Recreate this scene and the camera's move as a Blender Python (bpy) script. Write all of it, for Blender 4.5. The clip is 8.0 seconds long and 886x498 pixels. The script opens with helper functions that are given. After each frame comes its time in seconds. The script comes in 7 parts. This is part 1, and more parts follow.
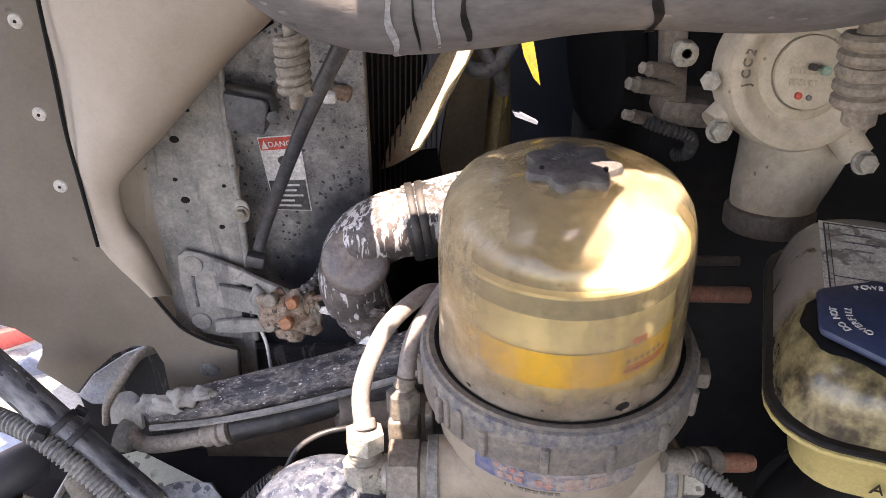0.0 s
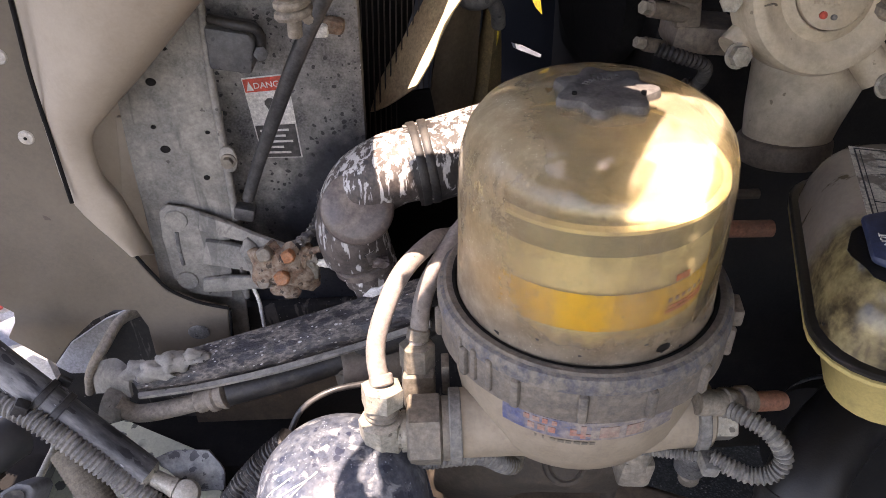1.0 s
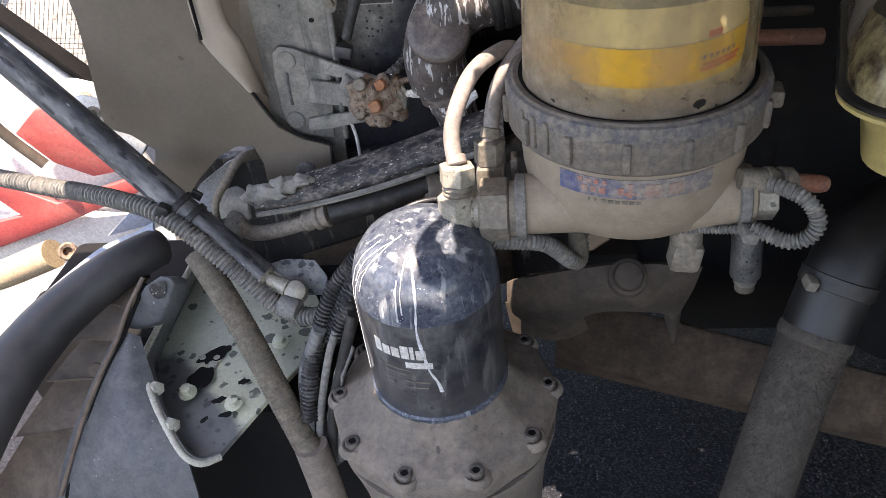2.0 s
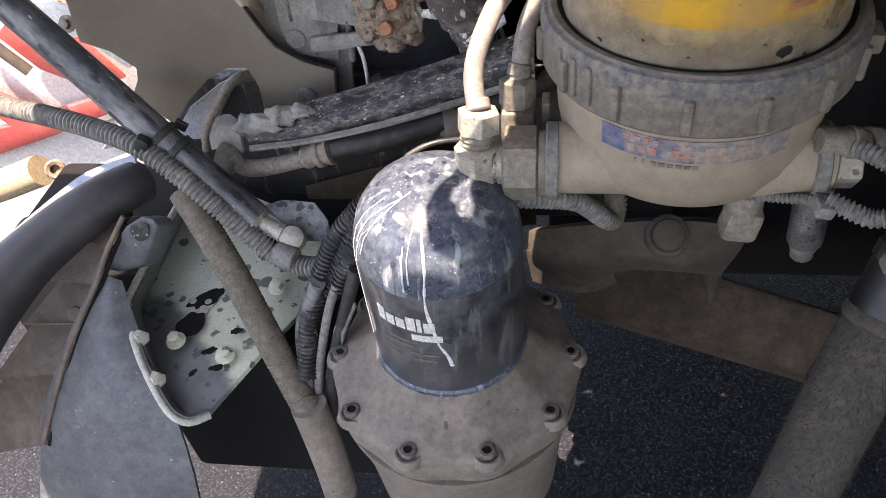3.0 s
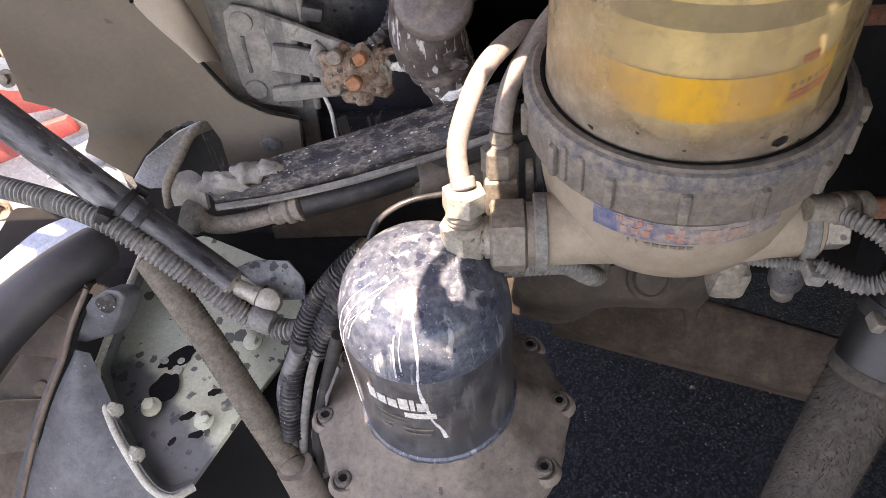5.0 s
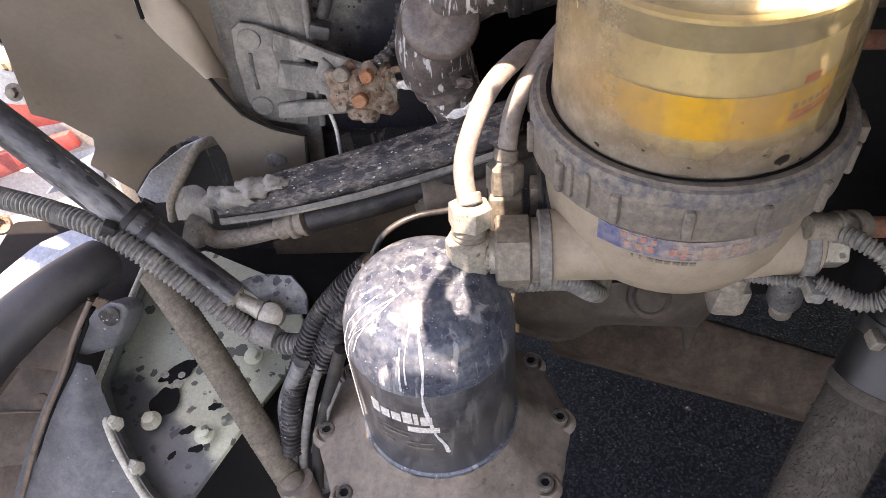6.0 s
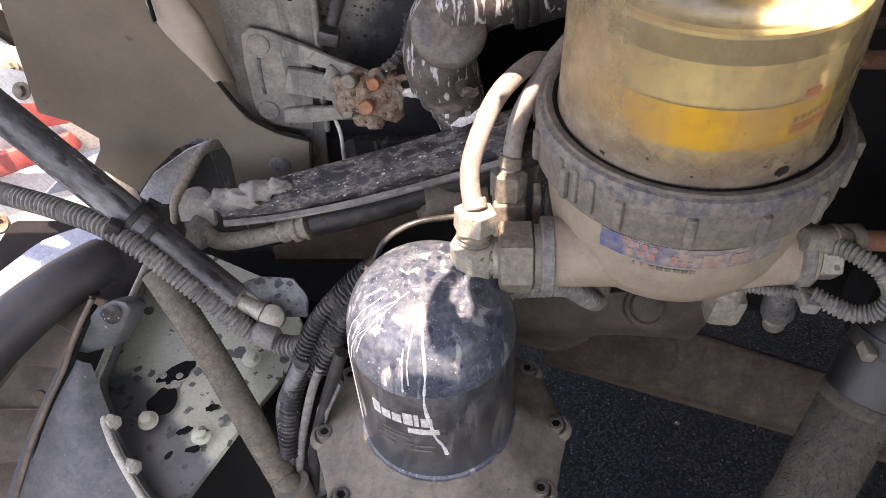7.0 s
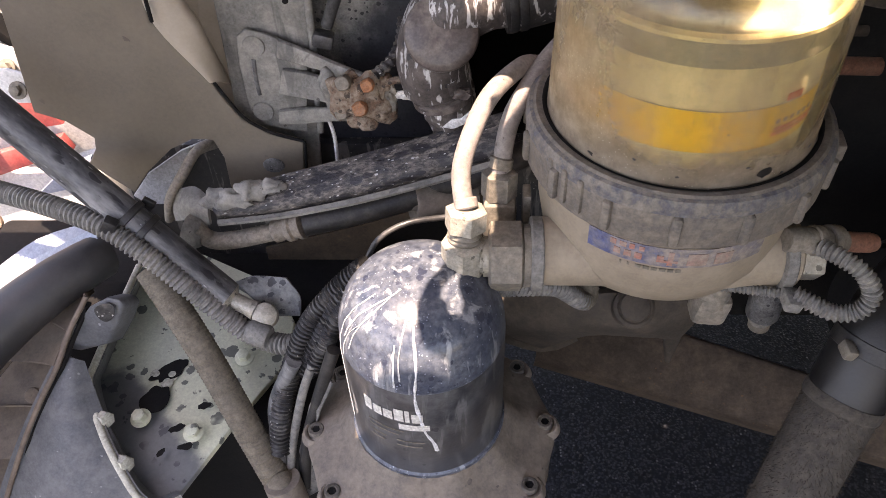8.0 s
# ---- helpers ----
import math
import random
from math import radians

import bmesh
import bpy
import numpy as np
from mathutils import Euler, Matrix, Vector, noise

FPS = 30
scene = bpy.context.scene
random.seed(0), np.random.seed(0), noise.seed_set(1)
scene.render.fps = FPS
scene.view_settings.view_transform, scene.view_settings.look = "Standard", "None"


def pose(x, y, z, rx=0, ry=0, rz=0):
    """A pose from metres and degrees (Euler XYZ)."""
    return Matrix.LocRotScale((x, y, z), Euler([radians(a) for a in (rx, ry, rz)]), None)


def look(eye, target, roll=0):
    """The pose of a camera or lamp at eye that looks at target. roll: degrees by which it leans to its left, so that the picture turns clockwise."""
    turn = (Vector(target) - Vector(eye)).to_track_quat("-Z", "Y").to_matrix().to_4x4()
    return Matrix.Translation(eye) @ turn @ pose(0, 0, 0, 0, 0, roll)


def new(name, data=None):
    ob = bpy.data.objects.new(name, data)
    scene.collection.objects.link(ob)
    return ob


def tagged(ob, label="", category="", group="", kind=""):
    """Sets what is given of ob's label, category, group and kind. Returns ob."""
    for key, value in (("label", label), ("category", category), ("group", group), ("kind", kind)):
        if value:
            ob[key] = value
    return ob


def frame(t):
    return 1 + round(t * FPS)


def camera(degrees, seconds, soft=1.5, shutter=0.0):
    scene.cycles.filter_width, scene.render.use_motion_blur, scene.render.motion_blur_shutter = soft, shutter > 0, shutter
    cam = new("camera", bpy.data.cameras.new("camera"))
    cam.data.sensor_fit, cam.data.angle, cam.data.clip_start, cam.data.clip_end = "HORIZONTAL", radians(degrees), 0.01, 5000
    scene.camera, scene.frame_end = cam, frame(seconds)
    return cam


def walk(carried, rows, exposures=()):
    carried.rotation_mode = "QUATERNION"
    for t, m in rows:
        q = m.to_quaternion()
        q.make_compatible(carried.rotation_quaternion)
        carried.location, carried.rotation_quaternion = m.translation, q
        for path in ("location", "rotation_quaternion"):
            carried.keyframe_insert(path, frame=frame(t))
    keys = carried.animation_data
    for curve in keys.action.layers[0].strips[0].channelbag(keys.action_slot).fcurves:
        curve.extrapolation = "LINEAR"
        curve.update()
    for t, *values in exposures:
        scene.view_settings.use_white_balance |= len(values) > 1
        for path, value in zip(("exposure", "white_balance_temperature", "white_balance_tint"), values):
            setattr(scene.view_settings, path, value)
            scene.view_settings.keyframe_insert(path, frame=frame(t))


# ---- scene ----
cam = camera(60.4, 8.0, soft=0.25)
PATH = [
    (0, (0.027, 0.021, 1.282), (-0.053, 1.694, 0.19), -1.6),
    (0.2, (0.019, 0.018, 1.280), (-0.036, 1.671, 0.155), -0.9),
    (0.5, (0.017, 0.019, 1.267), (-0.034, 1.655, 0.118), -0.7),
    (1, (-0.015, 0.049, 1.251), (0.008, 1.658, 0.063), -1.7),
    (1.5, (-0.027, 0.044, 1.249), (0.021, 1.651, 0.059), -4.0),
    (1.6, (-0.019, 0.019, 1.256), (-0.042, 1.611, 0.045), -5.8),
    (1.7, (-0.016, -0.026, 1.248), (-0.099, 1.559, 0.032), -7.1),
    (1.8, (-0.009, -0.07, 1.225), (-0.162, 1.505, 0.002), -7.7),
    (1.9, (-0.002, -0.097, 1.204), (-0.214, 1.469, -0.022), -7.7),
    (2, (0.009, -0.109, 1.184), (-0.24, 1.453, -0.039), -7.5),
    (2.2, (0.021, -0.111, 1.171), (-0.273, 1.417, -0.086), -6.9),
    (3.3, (-0.036, 0.046, 1.159), (-0.313, 1.39, -0.295), -7.3),
    (3.5, (-0.058, 0.069, 1.162), (-0.274, 1.396, -0.319), -7.0),
    (4, (-0.03, 0.056, 1.18), (-0.212, 1.366, -0.321), -6.8),
    (5.5, (-0.029, 0.059, 1.213), (-0.181, 1.402, -0.26), -6.9),
    (6, (-0.038, 0.05, 1.211), (-0.181, 1.416, -0.243), -5.8),
    (6.5, (-0.044, 0.043, 1.21), (-0.171, 1.415, -0.239), -4.8),
    (7, (-0.049, 0.037, 1.213), (-0.161, 1.433, -0.215), -3.5),
    (7.5, (-0.046, 0.031, 1.221), (-0.148, 1.435, -0.2), -2.8),
    (8, (-0.048, 0.026, 1.216), (-0.139, 1.435, -0.201), -2.5),
]
EXPOSURES = [(0.0, 2.90, 8200, 27), (1.0, 2.63, 8300, 28), (1.6, 2.57, 8200, 27), (2.1, 2.31, 7800, 19), (3.4, 2.61, 8300, 23), (4.0, 2.77, 8500, 25), (5.3, 2.77, 8800, 27), (8.0, 2.52, 8800, 27)]
walk(cam, [(t, look(eye, target, roll)) for t, eye, target, roll in PATH], EXPOSURES)

# ---------------------------------------------------------------- light
SUN = Vector((-0.10, -0.22, 0.97)).normalized()
world = bpy.data.worlds.new("sky")
world.use_nodes = True
scene.world = world
wn = world.node_tree.nodes
sky = wn.new("ShaderNodeTexSky")
sky.sky_type = "NISHITA"
sky.sun_disc = False
sky.sun_elevation = math.asin(SUN.z)
sky.sun_rotation = math.atan2(SUN.x, SUN.y)
world.node_tree.links.new(sky.outputs[0], wn["Background"].inputs[0])
wn["Background"].inputs[1].default_value = 0.145
sun_data = bpy.data.lights.new("sun", "SUN")
sun_data.energy = 3.7
sun_data.angle = radians(0.35)
sun_data.color = (1.0, 0.96, 0.9)
sun = new("sun", sun_data)
sun.matrix_world = look(SUN * 5, (0, 0, 0))


# ---------------------------------------------------------------- materials
def nodes_of(name):
    m = bpy.data.materials.new(name)
    m.use_nodes = True
    t = m.node_tree
    b = t.nodes["Principled BSDF"]
    return m, t, b


def coords(t):
    c = t.nodes.new("ShaderNodeTexCoord")
    return c.outputs["Object"]


def noise_node(t, vec, scale, detail=4.0, rough=0.6, distort=0.0):
    n = t.nodes.new("ShaderNodeTexNoise")
    t.links.new(vec, n.inputs["Vector"])
    n.inputs["Scale"].default_value = scale
    n.inputs["Detail"].default_value = detail
    n.inputs["Roughness"].default_value = rough
    n.inputs["Distortion"].default_value = distort
    return n.outputs["Fac"]


def ramp(t, fac, lo, hi):
    n = t.nodes.new("ShaderNodeMapRange")
    n.interpolation_type = "SMOOTHSTEP"
    t.links.new(fac, n.inputs["Value"])
    n.inputs["From Min"].default_value = lo
    n.inputs["From Max"].default_value = hi
    return n.outputs["Result"]


def mix(t, fac, a, b):
    n = t.nodes.new("ShaderNodeMix")
    n.data_type = "RGBA"
    for sock, val in ((n.inputs[0], fac), (n.inputs[6], a), (n.inputs[7], b)):
        if isinstance(val, (int, float)):
            sock.default_value = val
        elif isinstance(val, tuple):
            sock.default_value = (*val[:3], 1)
        else:
            t.links.new(val, sock)
    return n.outputs[2]


def mathn(t, op, a, b):
    n = t.nodes.new("ShaderNodeMath")
    n.operation = op
    n.use_clamp = True
    for sock, val in zip(n.inputs, (a, b)):
        if isinstance(val, (int, float)):
            sock.default_value = val
        else:
            t.links.new(val, sock)
    return n.outputs[0]


def voro(t, vec, scale, rnd=1.0):
    n = t.nodes.new("ShaderNodeTexVoronoi")
    t.links.new(vec, n.inputs["Vector"])
    n.inputs["Scale"].default_value = scale
    n.inputs["Randomness"].default_value = rnd
    return n


def up_facing(t, lo=0.2, hi=0.9):
    """How much a surface lies flat, where dust settles."""
    g = t.nodes.new("ShaderNodeNewGeometry")
    s = t.nodes.new("ShaderNodeSeparateXYZ")
    t.links.new(g.outputs["Normal"], s.inputs[0])
    return ramp(t, s.outputs["Z"], lo, hi)


def grimy(name, base, dust=(0.40, 0.33, 0.26), rough=0.6, metal=0.0, scale=18.0, dusty=0.5, settle=0.0,
          spots=None, spot_scale=90.0, spot_size=0.25, spot_amount=0.5, rough_dust=0.9, bump=0.25, grain=420.0,
          streak=None, coat=0.0, mottle=0.3, spread=0.34, micro=0.30, poured=0.0, spec=0.5, fine_streak=95.0,
          stretch=None, specks=None, speck_scale=420.0, speck_amount=0.5,
          zone=None, zone_color=(0.02, 0.02, 0.025)):
    """Paint, metal or rubber under dust: two scales of noise, settled dust, optional specks and fine relief."""
    m, t, b = nodes_of(name)
    v = coords(t)
    if stretch:
        mp = t.nodes.new("ShaderNodeMapping")
        t.links.new(v, mp.inputs["Vector"])
        mp.vector_type = "TEXTURE"
        mp.inputs["Rotation"].default_value = stretch[0]
        mp.inputs["Scale"].default_value = stretch[1]
        v = mp.outputs[0]
    big = noise_node(t, v, scale, 5.0, 0.65)
    fine = noise_node(t, v, grain, 3.0, 0.6)
    mid = noise_node(t, v, scale * 4.3, 4.0, 0.6)
    fac = ramp(t, big, 0.5 - (dusty - 0.5) - spread, 0.5 - (dusty - 0.5) + spread)
    fac = mathn(t, "MULTIPLY", fac, ramp(t, mid, 0.2, 0.62))
    if settle:
        fac = mathn(t, "ADD", fac, mathn(t, "MULTIPLY", up_facing(t), settle))
    dark = tuple(c * (1 - mottle) for c in base)
    col = mix(t, ramp(t, fine, 0.25, 0.75), dark, tuple(min(1, c * (1 + 0.8 * mottle)) for c in base))
    dcol = mix(t, ramp(t, mid, 0.25, 0.75), tuple(c * (1 - 0.6 * mottle) for c in dust), tuple(min(1, c * (1 + 0.45 * mottle)) for c in dust))
    col = mix(t, fac, col, dcol)
    if zone:
        mask = None
        for axis, lo, hi in zone:
            dp = t.nodes.new("ShaderNodeVectorMath")
            dp.operation = "DOT_PRODUCT"
            t.links.new(v, dp.inputs[0])
            dp.inputs[1].default_value = axis
            wander = t.nodes.new("ShaderNodeMath")
            wander.operation = "MULTIPLY_ADD"
            t.links.new(noise_node(t, v, scale * 2.2, 5.0, 0.65), wander.inputs[0])
            wander.inputs[1].default_value = abs(hi - lo) * 1.6
            t.links.new(dp.outputs["Value"], wander.inputs[2])
            one = ramp(t, wander.outputs[0], lo + abs(hi - lo) * 0.8, hi + abs(hi - lo) * 0.8)
            mask = one if mask is None else mathn(t, "MULTIPLY", mask, one)
        col = mix(t, mathn(t, "MULTIPLY", mask, 0.92), col, zone_color)
    if spots:
        warp = t.nodes.new("ShaderNodeVectorMath")
        warp.operation = "MULTIPLY_ADD"
        wn_ = t.nodes.new("ShaderNodeTexNoise")
        t.links.new(v, wn_.inputs["Vector"])
        wn_.inputs["Scale"].default_value = spot_scale * 0.9
        wn_.inputs["Detail"].default_value = 4.0
        wn_.inputs["Roughness"].default_value = 0.65
        t.links.new(wn_.outputs["Color"], warp.inputs[0])
        warp.inputs[1].default_value = (1.0 / spot_scale,) * 3
        t.links.new(v, warp.inputs[2])
        vo = voro(t, warp.outputs[0], spot_scale)
        sc = t.nodes.new("ShaderNodeSeparateColor")
        t.links.new(vo.outputs["Color"], sc.inputs[0])
        size = mathn(t, "MULTIPLY", mathn(t, "MULTIPLY", sc.outputs[0], sc.outputs[0]), spot_size * 2.1)
        keep = ramp(t, noise_node(t, v, scale * 1.7, 3.0), 0.62 - spot_amount * 0.4, 0.72 - spot_amount * 0.4)
        sf = mathn(t, "MULTIPLY", ramp(t, mathn(t, "SUBTRACT", size, vo.outputs["Distance"]), 0.0, 0.05), keep)
        col = mix(t, mathn(t, "MULTIPLY", sf, 0.85), col, spots)
    if streak:
        st = t.nodes.new("ShaderNodeMapping")
        t.links.new(v, st.inputs["Vector"])
        st.inputs["Scale"].default_value = (1.0, 1.0, 0.16)
        sn = noise_node(t, st.outputs[0], fine_streak, 4.0, 0.6, 0.4)
        if poured:
            sn = mathn(t, "ADD", sn, mathn(t, "MULTIPLY", up_facing(t, -0.5, 0.9), poured))
            sn = mathn(t, "MULTIPLY", sn, ramp(t, noise_node(t, v, 30.0, 3.0), 0.2, 0.45))
        sn = ramp(t, sn, 0.56, 0.64)
        col = mix(t, sn, col, streak)
    if specks:
        vs = voro(t, v, speck_scale)
        ss = t.nodes.new("ShaderNodeSeparateColor")
        t.links.new(vs.outputs["Color"], ss.inputs[0])
        size = mathn(t, "MULTIPLY", mathn(t, "POWER", ss.outputs[1], 4.0), 0.45)
        keep = ramp(t, noise_node(t, v, scale * 1.3, 4.0), 0.68 - speck_amount * 0.45, 0.80 - speck_amount * 0.45)
        col = mix(t, mathn(t, "MULTIPLY", ramp(t, mathn(t, "SUBTRACT", size, vs.outputs["Distance"]), 0.0, 0.06), keep), col, specks)
    grit = noise_node(t, v, grain * 0.45, 6.0, 0.75)
    mul = t.nodes.new("ShaderNodeVectorMath")
    mul.operation = "SCALE"
    t.links.new(col, mul.inputs[0])
    gm = t.nodes.new("ShaderNodeMapRange")
    t.links.new(grit, gm.inputs["Value"])
    gm.inputs["From Min"].default_value = 0.3
    gm.inputs["From Max"].default_value = 0.7
    gm.inputs["To Min"].default_value = 1 - micro
    gm.inputs["To Max"].default_value = 1 + micro * 0.8
    t.links.new(gm.outputs[0], mul.inputs["Scale"])
    col = mul.outputs[0]
    t.links.new(col, b.inputs["Base Color"])
    r = t.nodes.new("ShaderNodeMapRange")
    t.links.new(fac, r.inputs["Value"])
    r.inputs["To Min"].default_value = rough
    r.inputs["To Max"].default_value = rough_dust
    t.links.new(r.outputs[0], b.inputs["Roughness"])
    if metal:
        mm = t.nodes.new("ShaderNodeMapRange")
        t.links.new(fac, mm.inputs["Value"])
        mm.inputs["To Min"].default_value = metal
        mm.inputs["To Max"].default_value = 0.0
        t.links.new(mm.outputs[0], b.inputs["Metallic"])
    b.inputs["Coat Weight"].default_value = coat
    b.inputs["Specular IOR Level"].default_value = spec
    bp = t.nodes.new("ShaderNodeBump")
    bp.inputs["Strength"].default_value = bump
    bp.inputs["Distance"].default_value = 0.0008
    h = mathn(t, "ADD", fine, mathn(t, "MULTIPLY", fac, 0.6))
    t.links.new(h, bp.inputs["Height"])
    t.links.new(bp.outputs[0], b.inputs["Normal"])
    return m


M = {}
M["tan_panel"] = grimy("tan_dusty_panel", (0.131, 0.107, 0.0802), (0.167, 0.137, 0.104), 0.5, 0, 7, 0.58, bump=0.08, spots=(0.09, 0.07, 0.055), spot_scale=60, spot_size=0.11, spot_amount=0.4, mottle=0.10, micro=0.08)
M["tan_smooth"] = grimy("tan_moulded_plastic", (0.334, 0.277, 0.217), (0.38, 0.321, 0.258), 0.42, 0, 9, 0.55, bump=0.05, mottle=0.07, micro=0.05)
M["grey_dusty"] = grimy("dusty_grey_steel", (0.151, 0.149, 0.14), (0.286, 0.267, 0.235), 0.5, 0.2, 8, 0.60, bump=0.2, spots=(0.06, 0.055, 0.05), spot_scale=95, spot_size=0.10, spot_amount=0.35, specks=(0.05, 0.046, 0.042), speck_scale=260, speck_amount=0.2, streak=(0.135, 0.13, 0.12), fine_streak=42)
M["grey_dark"] = grimy("mottled_dark_steel", (0.085, 0.086, 0.088), (0.245, 0.235, 0.218), 0.42, 0.2, 12, 0.50, bump=0.3, spots=(0.018, 0.018, 0.022), spot_scale=190, spot_size=0.22, spot_amount=0.6, grain=500, mottle=0.6, spread=0.25, specks=(0.38, 0.38, 0.38), speck_scale=520, speck_amount=0.35)
M["back_plate"] = grimy("mottled_plate_with_wet_spatter", (0.111, 0.112, 0.114), (0.319, 0.305, 0.283), 0.38, 0.2, 12, 0.50, bump=0.3, spots=(0.016, 0.016, 0.020), spot_scale=190, spot_size=0.22, spot_amount=0.65, grain=500, mottle=0.6, spread=0.25, specks=(0.44, 0.45, 0.46), speck_scale=520, speck_amount=0.65, zone=(((0.872, 0.0, -0.489), -0.572, -0.540), ((0.0, 0.0, 1.0), 0.945, 0.905)), zone_color=(0.018, 0.021, 0.030))
M["black"] = grimy("black_rubber", (0.013, 0.013, 0.014), (0.10, 0.088, 0.075), 0.5, 0, 24, 0.32, bump=0.3, mottle=0.5)
# near black: holds the deep shade of gaps and backings, and oily patches
M["void"] = grimy("shade_and_grime_black", (0.006, 0.006, 0.0065), (0.019, 0.017, 0.015), 0.85, 0, 10, 0.35, bump=0.2, spec=0.22)
M["casting"] = grimy("dusty_cast_housing", (0.235, 0.19, 0.139), (0.324, 0.267, 0.202), 0.5, 0.1, 16, 0.62, settle=0.25, bump=0.15, micro=0.07, mottle=0.12, spread=0.55)
M["bracket_dark"] = grimy("dull_dark_bracket_steel", (0.050, 0.052, 0.056), (0.125, 0.122, 0.116), 0.45, 0.1, 16, 0.5, bump=0.2, mottle=0.35, spots=(0.02, 0.02, 0.024), spot_scale=140, spot_size=0.2, spot_amount=0.5)
M["ear"] = grimy("spotted_bracket_ear", (0.125, 0.135, 0.145), (0.27, 0.28, 0.26), 0.42, 0, 30, 0.5, bump=0.15, spots=(0.03, 0.033, 0.04), spot_scale=110, spot_size=0.34, spot_amount=0.85)
M["coupling"] = grimy("smooth_black_rubber", (0.007, 0.007, 0.008), (0.026, 0.023, 0.021), 0.4, 0, 18, 0.35, bump=0.15)
M["fan_brown"] = grimy("dusty_brown_blade", (0.115, 0.085, 0.052), (0.175, 0.135, 0.088), 0.5, 0, 9, 0.5, bump=0.1, mottle=0.15)
M["fin"] = grimy("dark_cooling_fin", (0.014, 0.011, 0.009), (0.032, 0.025, 0.019), 0.7, 0, 20, 0.4, bump=0.1)
M["collar"] = grimy("dusty_grey_collar", (0.107, 0.0989, 0.0903), (0.202, 0.172, 0.14), 0.5, 0, 30, 0.68, bump=0.3, spread=0.5)
M["rim_blue"] = grimy("worn_blue_rim", (0.055, 0.064, 0.088), (0.19, 0.168, 0.142), 0.45, 0, 42, 0.60, bump=0.25, spread=0.18)
M["cap"] = grimy("dusty_charcoal_plastic", (0.06, 0.058, 0.06), (0.15, 0.14, 0.13), 0.6, 0, 40, 0.5, settle=0.2, bump=0.35, spread=0.5)
M["brass"] = grimy("pale_zinc_fitting", (0.33, 0.315, 0.27), (0.34, 0.30, 0.24), 0.38, 0.4, 45, 0.5, bump=0.25, spots=(0.10, 0.09, 0.075), spot_scale=150, spot_size=0.2, spot_amount=0.5)
M["fitting_dull"] = grimy("dusty_dull_fitting", (0.143, 0.13, 0.109), (0.244, 0.21, 0.168), 0.5, 0.3, 35, 0.6, bump=0.25)
M["cream"] = grimy("cream_nylon_hose", (0.262, 0.228, 0.210), (0.185, 0.152, 0.133), 0.5, 0, 40, 0.40, bump=0.15, spots=(0.10, 0.07, 0.052), spot_scale=130, spot_size=0.16, spot_amount=0.5, mottle=0.15)
M["conduit"] = grimy("grey_corrugated_conduit", (0.102, 0.102, 0.1), (0.255, 0.24, 0.212), 0.6, 0, 40, 0.52, bump=0.25)
M["khaki"] = grimy("dusty_khaki_hose", (0.105, 0.09, 0.068), (0.16, 0.135, 0.102), 0.8, 0, 30, 0.6, bump=0.5, grain=600, mottle=0.4, spread=0.5)
M["sleeve"] = grimy("fuzzy_fabric_sleeve", (0.035, 0.030, 0.025), (0.082, 0.069, 0.056), 0.9, 0, 24, 0.5, bump=1.0, grain=380, mottle=0.55, spread=0.5)
M["sleeve_fibre"] = grimy("frayed_fibre", (0.075, 0.064, 0.052), (0.14, 0.118, 0.095), 0.9, 0, 60, 0.5, bump=0.0)
M["can"] = grimy("gloss_black_can", (0.030, 0.040, 0.066), (0.122, 0.138, 0.162), 0.32, 0, 40, 0.52, bump=0.10, spots=(0.016, 0.021, 0.042), spot_scale=120, spot_size=0.28, spot_amount=0.5, rough_dust=0.5, coat=0.4, mottle=0.35, spread=0.30, spec=0.4, streak=(0.22, 0.235, 0.255), fine_streak=80, specks=(0.30, 0.34, 0.41), speck_scale=560, speck_amount=0.5)
M["bolt_dark"] = grimy("dusty_socket_screw", (0.075, 0.068, 0.060), (0.17, 0.145, 0.12), 0.4, 0.3, 60, 0.5, bump=0.2)
M["flange"] = grimy("dusty_cast_flange", (0.125, 0.106, 0.088), (0.215, 0.178, 0.144), 0.65, 0, 18, 0.6, settle=0.12, bump=0.25, spread=0.6, micro=0.22, mottle=0.25, spots=(0.07, 0.062, 0.055), spot_scale=120, spot_size=0.14, spot_amount=0.3)
M["green"] = grimy("grey_green_painted_bracket", (0.55, 0.565, 0.425), (0.36, 0.365, 0.30), 0.42, 0, 13, 0.42, bump=0.12, spots=(0.05, 0.054, 0.058), spot_scale=80, spot_size=0.30, spot_amount=0.62, micro=0.12, mottle=0.12)
# zone paints the shade on the tray's lower left side into its colour
M["green_tray"] = grimy("bracket_tray_with_painted_shade", (0.55, 0.565, 0.425), (0.36, 0.365, 0.30), 0.42, 0, 13, 0.42, bump=0.12, spots=(0.05, 0.054, 0.058), spot_scale=80, spot_size=0.30, spot_amount=0.62, micro=0.12, mottle=0.12, zone=(((0.7, 0.72, 0.0), 0.070, 0.054), ((0.0, 1.0, 0.0), 0.505, 0.475)), zone_color=(0.095, 0.102, 0.112))
# darker copy of the bracket paint for the rim wall on that shaded side
M["green_shaded"] = grimy("bracket_flank_in_painted_shade", (0.105, 0.112, 0.118), (0.175, 0.18, 0.172), 0.45, 0, 18, 0.45, bump=0.15, spots=(0.03, 0.032, 0.036), spot_scale=90, spot_size=0.25, spot_amount=0.5)
M["liner"] = grimy("dusty_blue_grey_liner", (0.060, 0.065, 0.073), (0.135, 0.138, 0.142), 0.45, 0, 20, 0.5, bump=0.15, spots=(0.24, 0.24, 0.245), spot_scale=150, spot_size=0.12, spot_amount=0.3, spread=0.3, micro=0.18)
